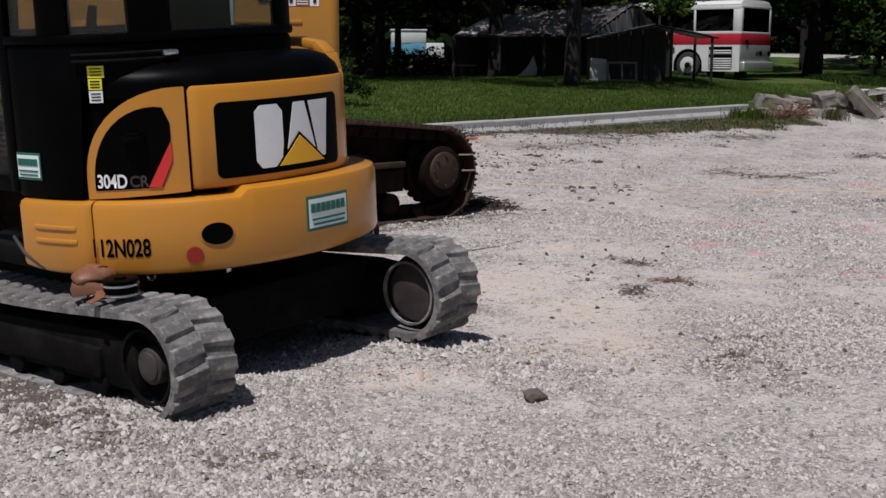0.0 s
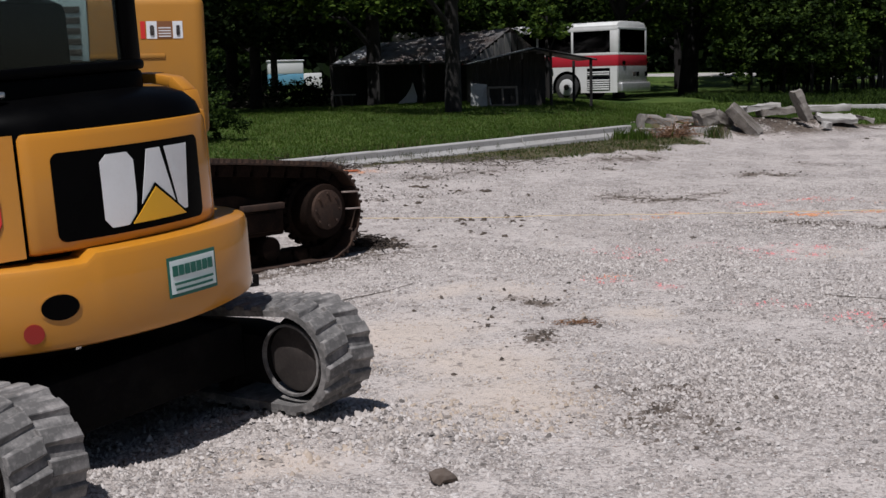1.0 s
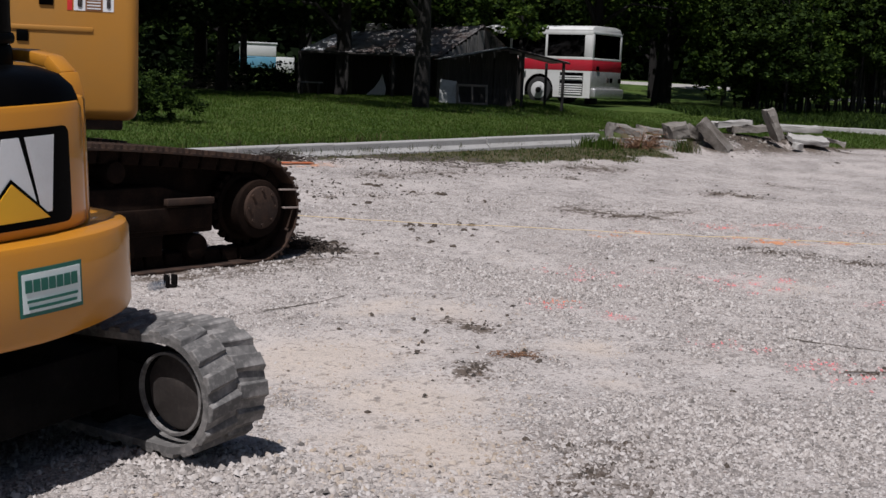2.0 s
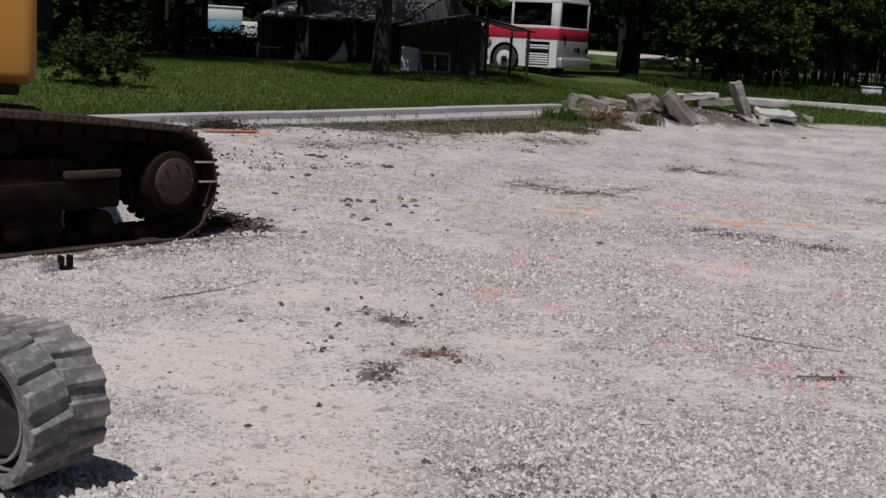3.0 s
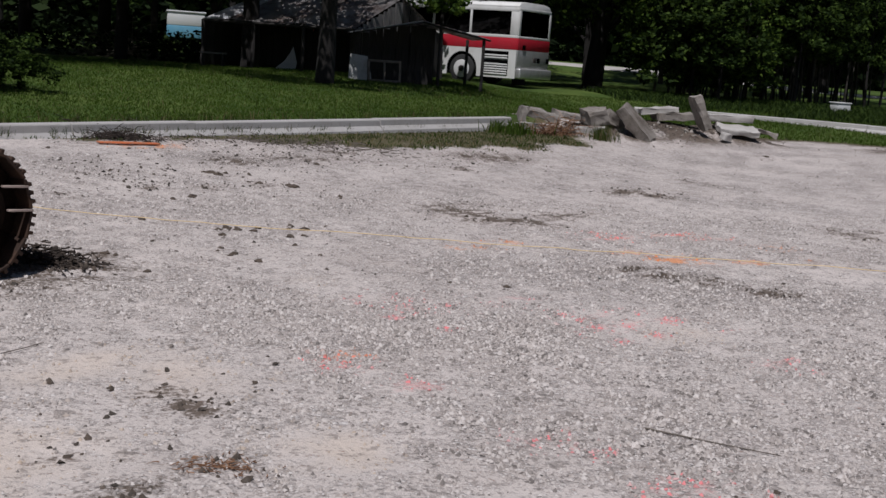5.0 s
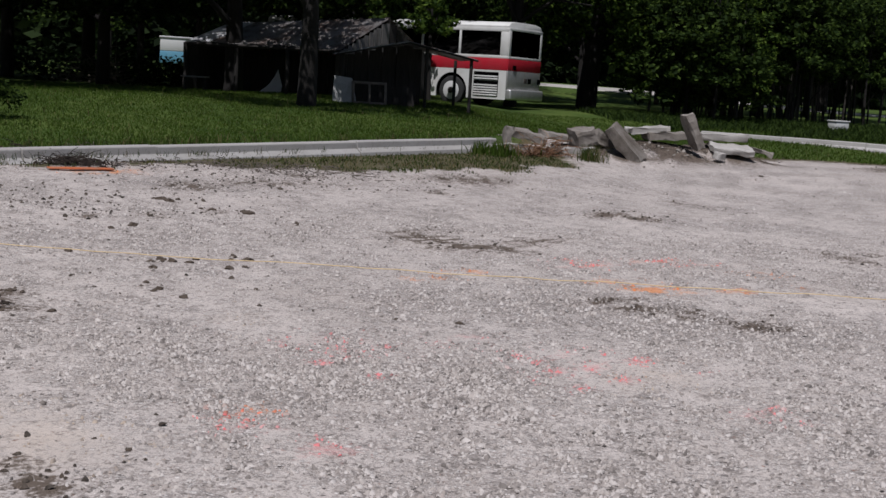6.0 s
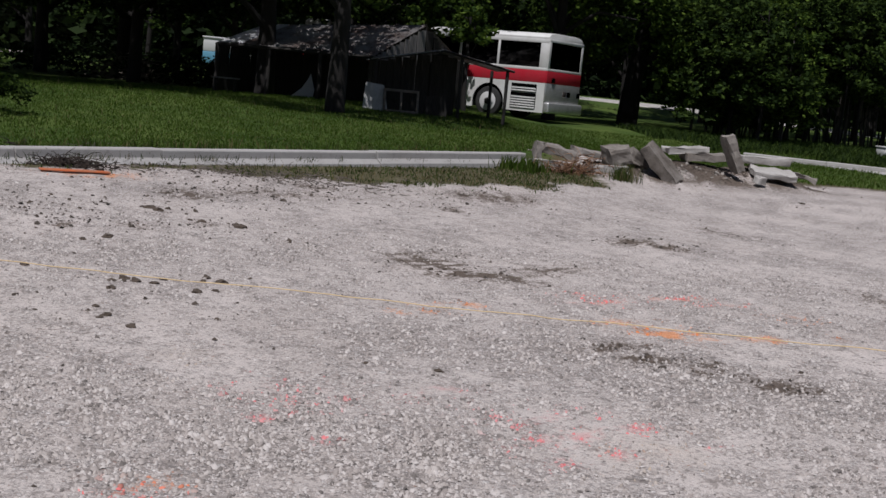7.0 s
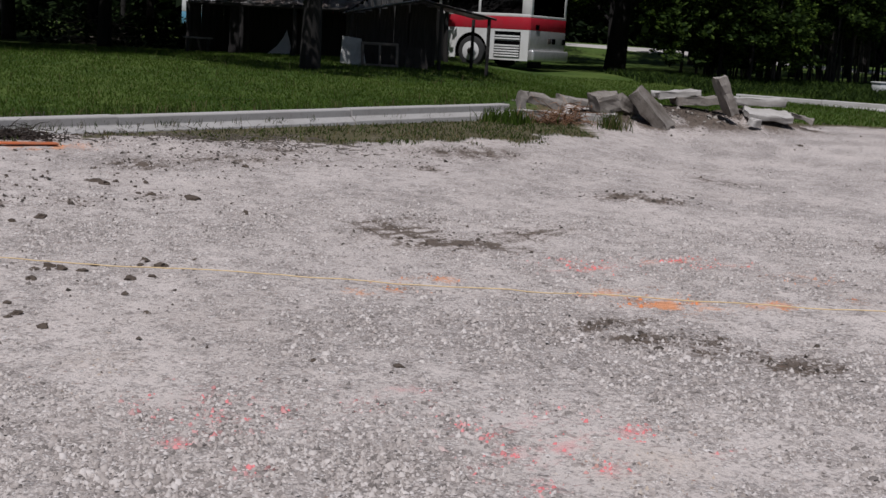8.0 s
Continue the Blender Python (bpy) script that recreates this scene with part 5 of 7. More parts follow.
def tool_belt():
    """Leather belt with pouch and loops, coiled on the track."""
    ob = thing("tool_belt", pose(-1.374, 6.735, 0.05, 0, -3.5, 50) @ pose(-0.88, -0.50, 0.512, 0, 0, 10) @ Matrix.Scale(1.22, 4), "worn tan leather tool belt lying on a rubber track", "tool belt")
    bm = bmesh.new()
    n = 40
    rows = []
    for i in range(n):
        a = 2 * math.pi * i / n * 0.93
        r = 0.105 + 0.012 * math.sin(3 * a) + 0.01 * math.sin(5 * a + 1)
        x, y = 1.1 * r * math.cos(a), r * math.sin(a)
        lift = 0.012 * math.sin(2 * a + 0.6)
        h = 0.062 + 0.02 * math.sin(a + 0.8)
        rows.append([bm.verts.new((x * k, y * k, z)) for k, z in ((1.0, lift), (1.05, lift + h * 0.6), (0.98, lift + h), (0.95, lift + h * 0.98), (1.01, lift + h * 0.6), (0.96, lift))])
    for a, b in zip(rows, rows[1:]):
        for k in range(6):
            bm.faces.new((a[k], b[k], b[(k + 1) % 6], a[(k + 1) % 6]))
    bm.faces.new(rows[0][::-1])
    bm.faces.new(rows[-1])
    part("belt_loop", bm, M["leather"], ob)
    bm = bmesh.new()
    bmesh.ops.create_uvsphere(bm, u_segments=20, v_segments=12, radius=1.0, matrix=Matrix.Translation((-0.03, 0.03, 0.065)) @ Matrix.Diagonal((0.095, 0.07, 0.030, 1)))
    for v in bm.verts:
        v.co += v.normal * 0.016 * noise.noise(v.co * 22)
    part("pouch", bm, M["leather"], ob, "rounded leather pouch")
    for pts in ([(-0.10, -0.07, 0.03), (-0.15, -0.11, 0.018), (-0.19, -0.10, 0.008)], [(0.10, -0.05, 0.05), (0.15, -0.02, 0.04), (0.19, -0.04, 0.015)]):
        bm = bmesh.new()
        for a, b in zip(pts, pts[1:]):
            box(bm, -0.019, 0.019, -0.0025, 0.0025, -((Vector(b) - Vector(a)).length + 0.006), 0.0, 0.002, look(a, b))
        part("strap_end", bm, M["leather"], ob)
    bm = bmesh.new()
    n = 22
    rows = []
    for i in range(n):
        a = math.pi * (0.02 + 0.96 * i / (n - 1))
        x, z = 0.085 * math.cos(a) + 0.02, 0.02 + 0.075 * math.sin(a) + 0.006 * math.sin(7 * a)
        rows.append([bm.verts.new((x + dx, 0.05 + dy + 0.012 * math.sin(3 * a), z + dz)) for dx, dy, dz in ((0, -0.03, 0), (0, 0.03, 0.004), (0, 0.03, 0.010), (0, -0.03, 0.006))])
    for a, b in zip(rows, rows[1:]):
        for k in range(4):
            bm.faces.new((a[k], b[k], b[(k + 1) % 4], a[(k + 1) % 4]))
    bm.faces.new(rows[0][::-1])
    bm.faces.new(rows[-1])
    bmesh.ops.recalc_face_normals(bm, faces=bm.faces[:])
    part("strap_arch", bm, M["leather"], ob, "arched leather strap")
    bm = bmesh.new()
    tube(bm, [(0.19 + 0.022 * math.cos(a), -0.05, 0.03 + 0.026 * math.sin(a)) for a in np.linspace(0, 6.0, 14)], 0.005)
    part("buckle", bm, M["chrome"], ob, "chrome buckle")


tool_belt()


def tape_reel():
    ob = thing("tape_reel", pose(-1.374, 6.735, 0.05, 0, -3.5, 50) @ pose(-0.92, -0.665, 0.515, 0, 0, 30) @ Matrix.Scale(1.3, 4), "round chrome and black measuring tape on a rubber track", "tape measure")
    bm = bmesh.new()
    drum(bm, (0, 0, 0.032), "z", 0.060, 0.045, 32, 0.008)
    part("case", bm, M["black"], ob)
    for z in (0.012, 0.046):
        bm = bmesh.new()
        drum(bm, (0, 0, z), "z", 0.066, 0.009, 32, 0.003)
        part("rim", bm, M["chrome"], ob)
    bm = bmesh.new()
    drum(bm, (0, 0, 0.060), "z", 0.064, 0.012, 32, 0.005)
    drum(bm, (0, 0, 0.068), "z", 0.022, 0.012, 20, 0.004)
    part("cap", bm, M["black"], ob)


tape_reel()


# ---- large excavator behind ----
def large_excavator():
    base = pose(0.0, 12.34, 0.0, 0, 0, 133)
    ex = thing("large_excavator", base, "large faded yellow excavator on rusty steel tracks", "excavator")
    loop = track_loop(0.0, 0.43, 4.15, 0.47, -0.10) + np.array([0, 0.02])
    mid = loop.mean(0)
    bm = bmesh.new()
    for y0 in (-0.25, 0.25):
        box(bm, 0.0, 0.5, y0 - 0.102, y0 + 0.102, 0, 0.022, 0.004, Matrix.Translation((0, -y0, 0)), 1)
        break
    for dy in (-0.06, 0.0, 0.06):
        box(bm, 0.0, 0.5, dy - 0.012, dy + 0.012, 0.02, 0.05)
    shoe = mesh_of(bm, M["rust"], "track_shoe")
    bm = bmesh.new()
    box(bm, 0.15, 0.35, -0.085, 0.085, -0.11, 0.0, 0.01, None, 1)
    link = mesh_of(bm, M["rust_dark"], "track_link")
    for x0, shown in ((0.0, True), (2.1, False)):
        bm = bmesh.new()
        belt(bm, loop, x0 + 0.17, x0 + 0.33, 0.06)
        trk = part("steel_track", bm, M["rust_dark"], ex, "rusty steel crawler track")
        for p, d in along(loop, 56):
            nrm = np.array([d[1], -d[0]])
            nrm = nrm if nrm @ (p - mid) > 0 else -nrm
            sgn = 1 if d[0] * nrm[1] - d[1] * nrm[0] > 0 else -1
            m = Matrix(((sgn, 0, 0, x0 + (0 if sgn > 0 else 0.5)), (0, d[0], nrm[0], p[0]), (0, d[1], nrm[1], p[1]), (0, 0, 0, 1)))
            ob = new("track_shoe", shoe)
            ob.parent, ob.matrix_basis = trk, m
            ob = new("track_link", link)
            ob.parent, ob.matrix_basis = trk, m
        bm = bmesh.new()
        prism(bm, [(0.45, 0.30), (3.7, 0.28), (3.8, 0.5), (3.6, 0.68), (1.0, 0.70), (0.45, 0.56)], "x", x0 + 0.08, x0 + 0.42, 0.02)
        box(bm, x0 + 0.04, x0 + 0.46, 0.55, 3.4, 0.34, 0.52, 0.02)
        # two added plates fill the open track with dark where shade lies
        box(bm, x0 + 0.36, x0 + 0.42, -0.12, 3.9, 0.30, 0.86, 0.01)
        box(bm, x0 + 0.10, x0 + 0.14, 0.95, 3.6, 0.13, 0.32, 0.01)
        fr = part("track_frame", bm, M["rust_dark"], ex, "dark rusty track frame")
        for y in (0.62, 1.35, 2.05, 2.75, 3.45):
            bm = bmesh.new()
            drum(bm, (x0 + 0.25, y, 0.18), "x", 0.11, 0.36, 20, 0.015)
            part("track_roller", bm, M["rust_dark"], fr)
        for y in (1.4, 2.8):
            bm = bmesh.new()
            drum(bm, (x0 + 0.25, y, 0.82), "x", 0.09, 0.3, 20, 0.015)
            box(bm, x0 + 0.2, x0 + 0.3, y - 0.05, y + 0.05, 0.6, 0.8, 0.01)
            part("carrier_roller", bm, M["rust_dark"], fr)
        bm = bmesh.new()
        box(bm, x0 + 0.0, x0 + 0.06, 0.50, 0.98, 0.545, 0.60, 0.008)
        part("step_bar", bm, M["rust"], fr, "rusty step bar")
        bm = bmesh.new()
        drum(bm, (x0 + 0.25, 0, 0.47), "x", 0.30, 0.10, 40, 0.02)
        for k in range(21):
            a = 2 * math.pi * k / 21
            box(bm, x0 + 0.22, x0 + 0.28, -0.028, 0.028, 0.29, 0.335, 0.006, Matrix.Translation((0, 0, 0.47)) @ Matrix.Rotation(a, 4, "X"), 1)
        spr = part("sprocket", bm, M["rust_dark"], ex, "toothed drive sprocket")
        bm = bmesh.new()
        drum(bm, (x0 + 0.11, 0, 0.47), "x", 0.255, 0.22, 40, 0.02)
        part("final_drive", bm, M["rust_dark"], spr)
        bm = bmesh.new()
        drum(bm, (x0 - 0.005, 0, 0.485), "x", 0.185, 0.05, 40, 0.012)
        for k in range(8):
            a = 2 * math.pi * k / 8
            drum(bm, (x0 - 0.032, 0.15 * math.cos(a), 0.485 + 0.15 * math.sin(a)), "x", 0.016, 0.02, 6)
        part("hub_cap", bm, M["rust"], spr, "round rusty hub cap")
        bm = bmesh.new()
        drum(bm, (x0 + 0.25, 4.15, 0.49), "x", 0.36, 0.2, 40, 0.03)
        part("idler", bm, M["rust_dark"], ex)
        # pale strips stand in for bright light at the track's end
        for a0 in (62, 92):
            a = radians(a0)
            bm = bmesh.new()
            zc = 0.63 if a0 < 80 else 0.47
            box(bm, x0 - 0.014, x0 + 0.02, -0.43 if a0 > 80 else -0.39, -0.25 if a0 > 80 else -0.20, zc, zc + 0.014, 0.002, Matrix.Rotation(radians(2.0), 4, "X"), 1)
            part("track_glint", bm, M["glint_edge"], trk, "pale strip painted as light at the track end")
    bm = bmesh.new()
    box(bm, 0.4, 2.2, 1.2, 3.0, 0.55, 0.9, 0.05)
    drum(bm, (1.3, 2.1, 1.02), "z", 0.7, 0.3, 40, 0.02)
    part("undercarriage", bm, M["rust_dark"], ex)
    # slewed upper house
    house = base.inverted() @ pose(-0.995, 12.0, 0.0, 0, 0, 190.5)
    bm = bmesh.new()
    box(bm, 0.0, 2.95, -1.7, 0.0, 1.20, 2.46, 0.10, house, 4)
    body = part("upper_house", bm, M["yellow_old"], ex, "faded yellow counterweight and engine housing")
    bm = bmesh.new()
    box(bm, 0.12, 2.8, -1.6, -0.08, 1.12, 1.22, 0.02, house)
    part("bottom_plate", bm, M["rust"], ex, "rusty bottom edge")
    bm = bmesh.new()
    box(bm, 0.36, 1.4, -0.01, 0.012, 1.905, 1.945, 0.008, house)
    part("pressed_ledge", bm, M["yellow_old"], body)
    bm = bmesh.new()
    box(bm, 1.0, 1.98, -0.02, 0.02, 1.72, 2.44, 0.01, house)
    panel = part("grille_panel", bm, M["house_trim"], body, "pale grey-blue grille panel")
    for k in range(7):
        bm = bmesh.new()
        z = 1.76 + 0.09 * k
        box(bm, 1.06, 1.92, 0.015, 0.035, z, z + 0.055, 0.006, house)
        part("grille_slat", bm, M["hub"], panel)
    for x, z, s in ((0.72, 2.16, 0.055), (0.9, 1.86, 0.045)):
        bm = bmesh.new()
        box(bm, x - s, x + s, -0.01, 0.014, z - s, z + s, 0.006, house)
        part("vent", bm, M["black"], body)
    for x0, x1, mat in ((0.52, 0.56, "red_decal"), (0.42, 0.51, "white_decal"), (0.29, 0.42, "brown_decal"), (0.20, 0.285, "white_decal")):
        bm = bmesh.new()
        box(bm, x0, x1, -0.01, 0.004, 2.075, 2.225, 0.0, house)
        d = part("warning_decal", bm, M[mat], body, "weathered warning decal")
        if mat == "brown_decal":
            for k in range(4):
                bm = bmesh.new()
                box(bm, x0 + 0.012, x1 - 0.012, 0.0, 0.007, 2.09 + 0.024 * k, 2.10 + 0.024 * k, 0.0, house)
                part("print_bar", bm, M["white_decal"], d)
        if mat == "white_decal":
            bm = bmesh.new()
            box(bm, x0 + 0.025, x1 - 0.03, 0.0, 0.007, 2.10, 2.19, 0.01, house)
            part("print_bar", bm, M["hub"], d)
    return ex


large_excavator()


# ---- broken concrete by the lot ----
def slab(x, y, z, sx, sy, sz, rx, ry, rz, label, mat="concrete_old", seed=0):
    """A broken slab: a block with chipped, uneven corners."""
    rng = random.Random(seed)
    bm = bmesh.new()
    box(bm, -sx / 2, sx / 2, -sy / 2, sy / 2, -sz / 2, sz / 2)
    bmesh.ops.subdivide_edges(bm, edges=bm.edges[:], cuts=4, use_grid_fill=True)
    off = Vector((rng.uniform(0, 90), rng.uniform(0, 90), rng.uniform(0, 90)))
    for v in bm.verts:
        edge = sum((abs(abs(c) - h / 2) < 1e-4) for c, h in zip(v.co, (sx, sy, sz)))
        k = (0.015, 0.02, 0.05, 0.08)[edge]
        n = noise.noise(v.co * 5 + off)
        v.co += noise.noise_vector(v.co * 6 + off) * k * 0.9 - v.co.normalized() * k * max(0, n) * 2.2
    return solid("concrete_slab", bm, M[mat], pose(x, y, z, rx, ry, rz), label, "concrete slab", "broken concrete pile", smooth=False)


slab(7.75, 30.7, 0.58, 0.16, 0.3, 0.36, 0, 6, 10, "short broken concrete stump standing in the pile", "concrete_old", 30)
slab(8.25, 30.7, 0.58, 0.75, 0.4, 0.15, 8, 14, -8, "tilted weathered concrete slab piece", "concrete_old", 31)
slab(8.1, 30.35, 0.33, 1.1, 0.35, 0.17, 0, 1, 4, "low weathered concrete slab lying flat", "concrete_grey", 32)
slab(9.1, 30.5, 0.32, 1.0, 0.4, 0.16, 0, -3, -6, "low weathered concrete slab lying flat", "concrete_grey", 33)
slab(9.0, 31.2, 0.58, 0.8, 0.5, 0.14, 5, 8, 20, "thin broken concrete slab in the pile", "concrete_old", 34)
slab(9.45, 30.85, 0.62, 0.5, 0.42, 0.36, 10, -14, 15, "stained concrete block in the pile", "concrete_old", 35)
slab(9.9, 31.3, 0.55, 0.6, 0.5, 0.3, 0, 20, 30, "dark stained concrete block in the pile", "concrete_old", 36)
slab(10.38, 30.75, 0.50, 1.02, 0.55, 0.24, 18, 47, -14, "large concrete slab leaning on its broken edge", "concrete_old", 37)
slab(11.45, 32.6, 0.80, 0.95, 0.5, 0.13, 0, -6, 8, "pale thin concrete slab on top of the heap", "concrete_grey", 38)
slab(11.9, 32.5, 0.68, 1.05, 0.5, 0.16, 0, -3, 4, "weathered concrete slab across the heap", "concrete_old", 39)
slab(12.25, 31.8, 0.83, 0.20, 0.42, 0.86, 0, -24, 6, "upright concrete slab end leaning to one side", "concrete_old", 40)
slab(13.3, 32.7, 0.72, 1.15, 0.45, 0.16, 2, -1, 3, "long pale concrete kerb piece on the heap", "concrete_grey", 41)
slab(13.4, 32.25, 0.46, 1.0, 0.55, 0.12, 14, 3, -4, "flat pale concrete slab sloping to the gravel", "concrete_grey", 42)
slab(14.3, 32.6, 0.42, 0.55, 0.2, 0.1, 0, 12, -20, "small dark concrete splinter", "concrete_old", 43)
slab(12.85, 31.6, 0.33, 0.28, 0.2, 0.16, 10, 5, 30, "small pale concrete lump", "concrete_grey", 44)


# ---- plants ----
def blades(name, material, x, y, height, width, seed, lean=0.5):
    """Grass blades as single bent strips in one mesh."""
    rng = np.random.RandomState(seed)
    n = len(x)
    a, b = rng.uniform(0, 2 * np.pi, n), rng.uniform(0, 2 * np.pi, n)
    h = height * rng.uniform(0.5, 1.3, n)
    z = surface(x, y) - 0.01
    wx, wy = np.cos(a) * width / 2, np.sin(a) * width / 2
    lx, ly = np.cos(b) * h * lean * rng.uniform(0, 1, n), np.sin(b) * h * lean * rng.uniform(0, 1, n)
    base0 = np.stack([x - wx, y - wy, z], 1)
    base1 = np.stack([x + wx, y + wy, z], 1)
    mid0 = np.stack([x - wx * 0.7 + lx * 0.35, y - wy * 0.7 + ly * 0.35, z + h * 0.6], 1)
    mid1 = np.stack([x + wx * 0.7 + lx * 0.35, y + wy * 0.7 + ly * 0.35, z + h * 0.6], 1)
    tip = np.stack([x + lx, y + ly, z + h], 1)
    v = np.stack([base0, base1, mid1, mid0, tip], 1).reshape(-1, 3)
    k = 5 * np.arange(n)[:, None]
    f = np.concatenate([k + np.array([0, 1, 2]), k + np.array([0, 2, 3]), k + np.array([3, 2, 4])])
    return raw(name, v, f, material)


def grow_grass():
    rng = np.random.RandomState(5)
    # weeds along the front of the kerb and round the slabs
    n = 90000
    x, y = rng.uniform(-6, 10, n), rng.uniform(16, 34, n)
    d = beyond(x, y)
    patch = 0.5 + 0.5 * waves(x, y, 1.1, 31)
    keep = (d < -0.14) & (turf_cover(x, y) > 0.3) & (rng.uniform(0, 1, n) < 0.1 + 0.75 * patch ** 1.5 + 0.06 * x) & (x < 8.6)
    tagged(new("kerb_weeds", blades("kerb_weeds", M["weed"], x[keep], y[keep], 0.06, 0.018, 7, 1.4)), "patchy green and straw weeds before the kerb", "weeds", kind="stuff")
    # mown lawn between kerb and sheds
    n = 330000
    x, y = rng.uniform(-9, 17, n), rng.uniform(15, 46, n)
    d = beyond(x, y)
    keep = (d > 0.16) & (turf_cover(x, y) > 0.7) & (rng.uniform(0, 1, n) < np.clip(1.25 - d / 22 + 0.35 * waves(x, y, 1.4, 36), 0.1, 1))
    tagged(new("lawn_grass", blades("lawn_grass", M["grass"], x[keep], y[keep], 0.062, 0.015, 37, 1.5)), "short green lawn grass behind the kerb", "grass", kind="stuff")
    n = 90000
    x, y = rng.uniform(9, 30, n), rng.uniform(33, 50, n)
    keep = (turf_cover(x, y) > 0.8) & (beyond(x, y) < 3)
    tagged(new("verge_grass", blades("verge_grass", M["grass"], x[keep], y[keep], 0.09, 0.02, 40, 1.3)), "rough green grass beyond the concrete pile", "grass", kind="stuff")
    n = 3200
    x, y = rng.uniform(-7, 9, n), rng.uniform(17, 40, n)
    keep = (beyond(x, y) > 0.2) & (waves(x, y, 1.9, 38) > 0.25)
    tagged(new("lawn_weeds", blades("lawn_weeds", M["weed"], x[keep], y[keep], 0.17, 0.016, 39, 0.7)), "taller weed stalks standing in the lawn", "weeds", kind="stuff")
    # ranker tufts hard against the kerb, on both sides
    cx = np.repeat(rng.uniform(-6, 7.6, 120), 16)
    n = len(cx)
    x = cx + rng.normal(0, 0.06, n)
    y = KERB_Y + KERB_K * x + np.where(np.repeat(rng.uniform(0, 1, 120), 16) < 0.65, -0.2, 0.19) + rng.normal(0, 0.03, n)
    tagged(new("kerb_tufts", blades("kerb_tufts", M["weed"], x, y, 0.16, 0.012, 17, 0.8)), "thin green tufts growing along the kerb", "weeds", kind="stuff")
    n = 14000
    x, y = rng.uniform(14.5, 27, n), rng.uniform(43, 50, n)
    keep = (y > 44.6 - 0.3 * (x - 16) + 1.2 * waves(x, y, 3.0, 61))
    tagged(new("tall_grass", blades("tall_grass", M["leaf_half_shade"], x[keep], y[keep], 0.2, 0.04, 8, 1.6)), "tall rank grass before the thicket", "grass", kind="stuff")


grow_grass()


def leaf_cloud(centres, radii, per, size, seed, flat=0.7):
    """Leaves as kite-shaped quads thrown round clump centres; arrays of vertices and faces."""
    rng = np.random.RandomState(seed)
    c = np.repeat(np.asarray(centres), per, 0)
    r = np.repeat(np.asarray(radii), per)
    n = len(c)
    p = rng.normal(0, 1, (n, 3))
    p = p / np.linalg.norm(p, axis=1)[:, None] * (rng.uniform(0, 1, n) ** 0.5)[:, None]
    p = c + p * r[:, None] * np.array([1, 1, flat])
    u = rng.normal(0, 1, (n, 3)) * np.array([1, 1, 0.5])
    u = u / np.linalg.norm(u, axis=1)[:, None]
    w = np.cross(u, rng.normal(0, 1, (n, 3)))
    w = w / np.linalg.norm(w, axis=1)[:, None]
    s = size * rng.uniform(0.6, 1.35, n)[:, None]
    v = np.stack([p - u * s * 0.5, p + w * s * 0.27, p + u * s * 0.5, p - w * s * 0.27], 1).reshape(-1, 3)
    return v, np.arange(4 * n).reshape(-1, 4)


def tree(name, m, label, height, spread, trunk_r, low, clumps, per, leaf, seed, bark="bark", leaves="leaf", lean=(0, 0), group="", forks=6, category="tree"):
    """A tapered trunk with limbs and a crown of many leaf clumps that starts at the height low."""
    rng = random.Random(seed)
    ob = thing(name, m, label, category, group)
    bm = bmesh.new()
    spine = [Vector((lean[0] * t + 0.12 * math.sin(3 * t + seed), lean[1] * t + 0.1 * math.cos(2.3 * t + seed) - 0.1 * math.cos(seed), height * 0.8 * t - 0.2)) for t in np.linspace(0, 1, 9)]
    tube(bm, spine, trunk_r * 1.12, 12, 0.28)
    tips = []
    for k in range(forks):
        t = rng.uniform(max(0.18, low / height * 0.75), 0.9)
        p = spine[0].lerp(spine[-1], t)
        a = 2 * math.pi * (k / forks + rng.uniform(-0.1, 0.1))
        reach = spread * rng.uniform(0.55, 0.95) * (1.1 - 0.5 * t)
        q = p + Vector((math.cos(a) * reach, math.sin(a) * reach, height * rng.uniform(0.05, 0.22)))
        bend = p.lerp(q, 0.5) + Vector((0, 0, height * 0.05))
        lb = bmesh.new()
        tube(lb, [p, p.lerp(bend, 0.5) + Vector((0, 0, 0.05)), bend, bend.lerp(q, 0.5), q], trunk_r * (0.5 - 0.25 * t), 7, 0.25)
        part("limb", lb, M[bark], ob)
        tips += [bend, bend.lerp(q, 0.5), q]
    part("trunk", bm, M[bark], ob)
    centres, radii = [], []
    for k in range(clumps):
        if k % 3 and tips:
            c = rng.choice(tips) + Vector((rng.gauss(0, spread * 0.22), rng.gauss(0, spread * 0.22), rng.gauss(0, height * 0.07)))
        else:
            a, rr = rng.uniform(0, 2 * math.pi), spread * math.sqrt(rng.uniform(0.05, 1))
            top = low + (height - low) * rng.uniform(0.0, 1.0) * math.sqrt(max(0.05, 1 - (rr / spread) ** 2 * 0.8))
            c = Vector((math.cos(a) * rr + lean[0] * 0.7, math.sin(a) * rr + lean[1] * 0.7, top))
        c.z = max(c.z, low + rng.uniform(0, 0.5))
        centres.append(tuple(c))
        radii.append(rng.uniform(0.35, 0.85) * spread / 3.2)
    v, f = leaf_cloud(centres, radii, per, leaf, seed + 100)
    crown = new("crown", raw("crown", v, f, M[leaves]))
    crown.parent = ob
    return ob


def on_ground(x, y, turn=0.0, scale=1.0):
    return Matrix.Translation((x, y, at_ground(x, y))) @ Matrix.Rotation(radians(turn), 4, "Z") @ Matrix.Scale(scale, 4)


def stand(ob, x, y, turn=0.0, scale=1.0):
    """A copy of a plant at another place and size."""
    c = copy_thing(ob, Matrix.Translation((x, y, at_ground(x, y))) @ Matrix.Rotation(radians(turn), 4, "Z"))
    c.scale = (scale,) * 3
    return c


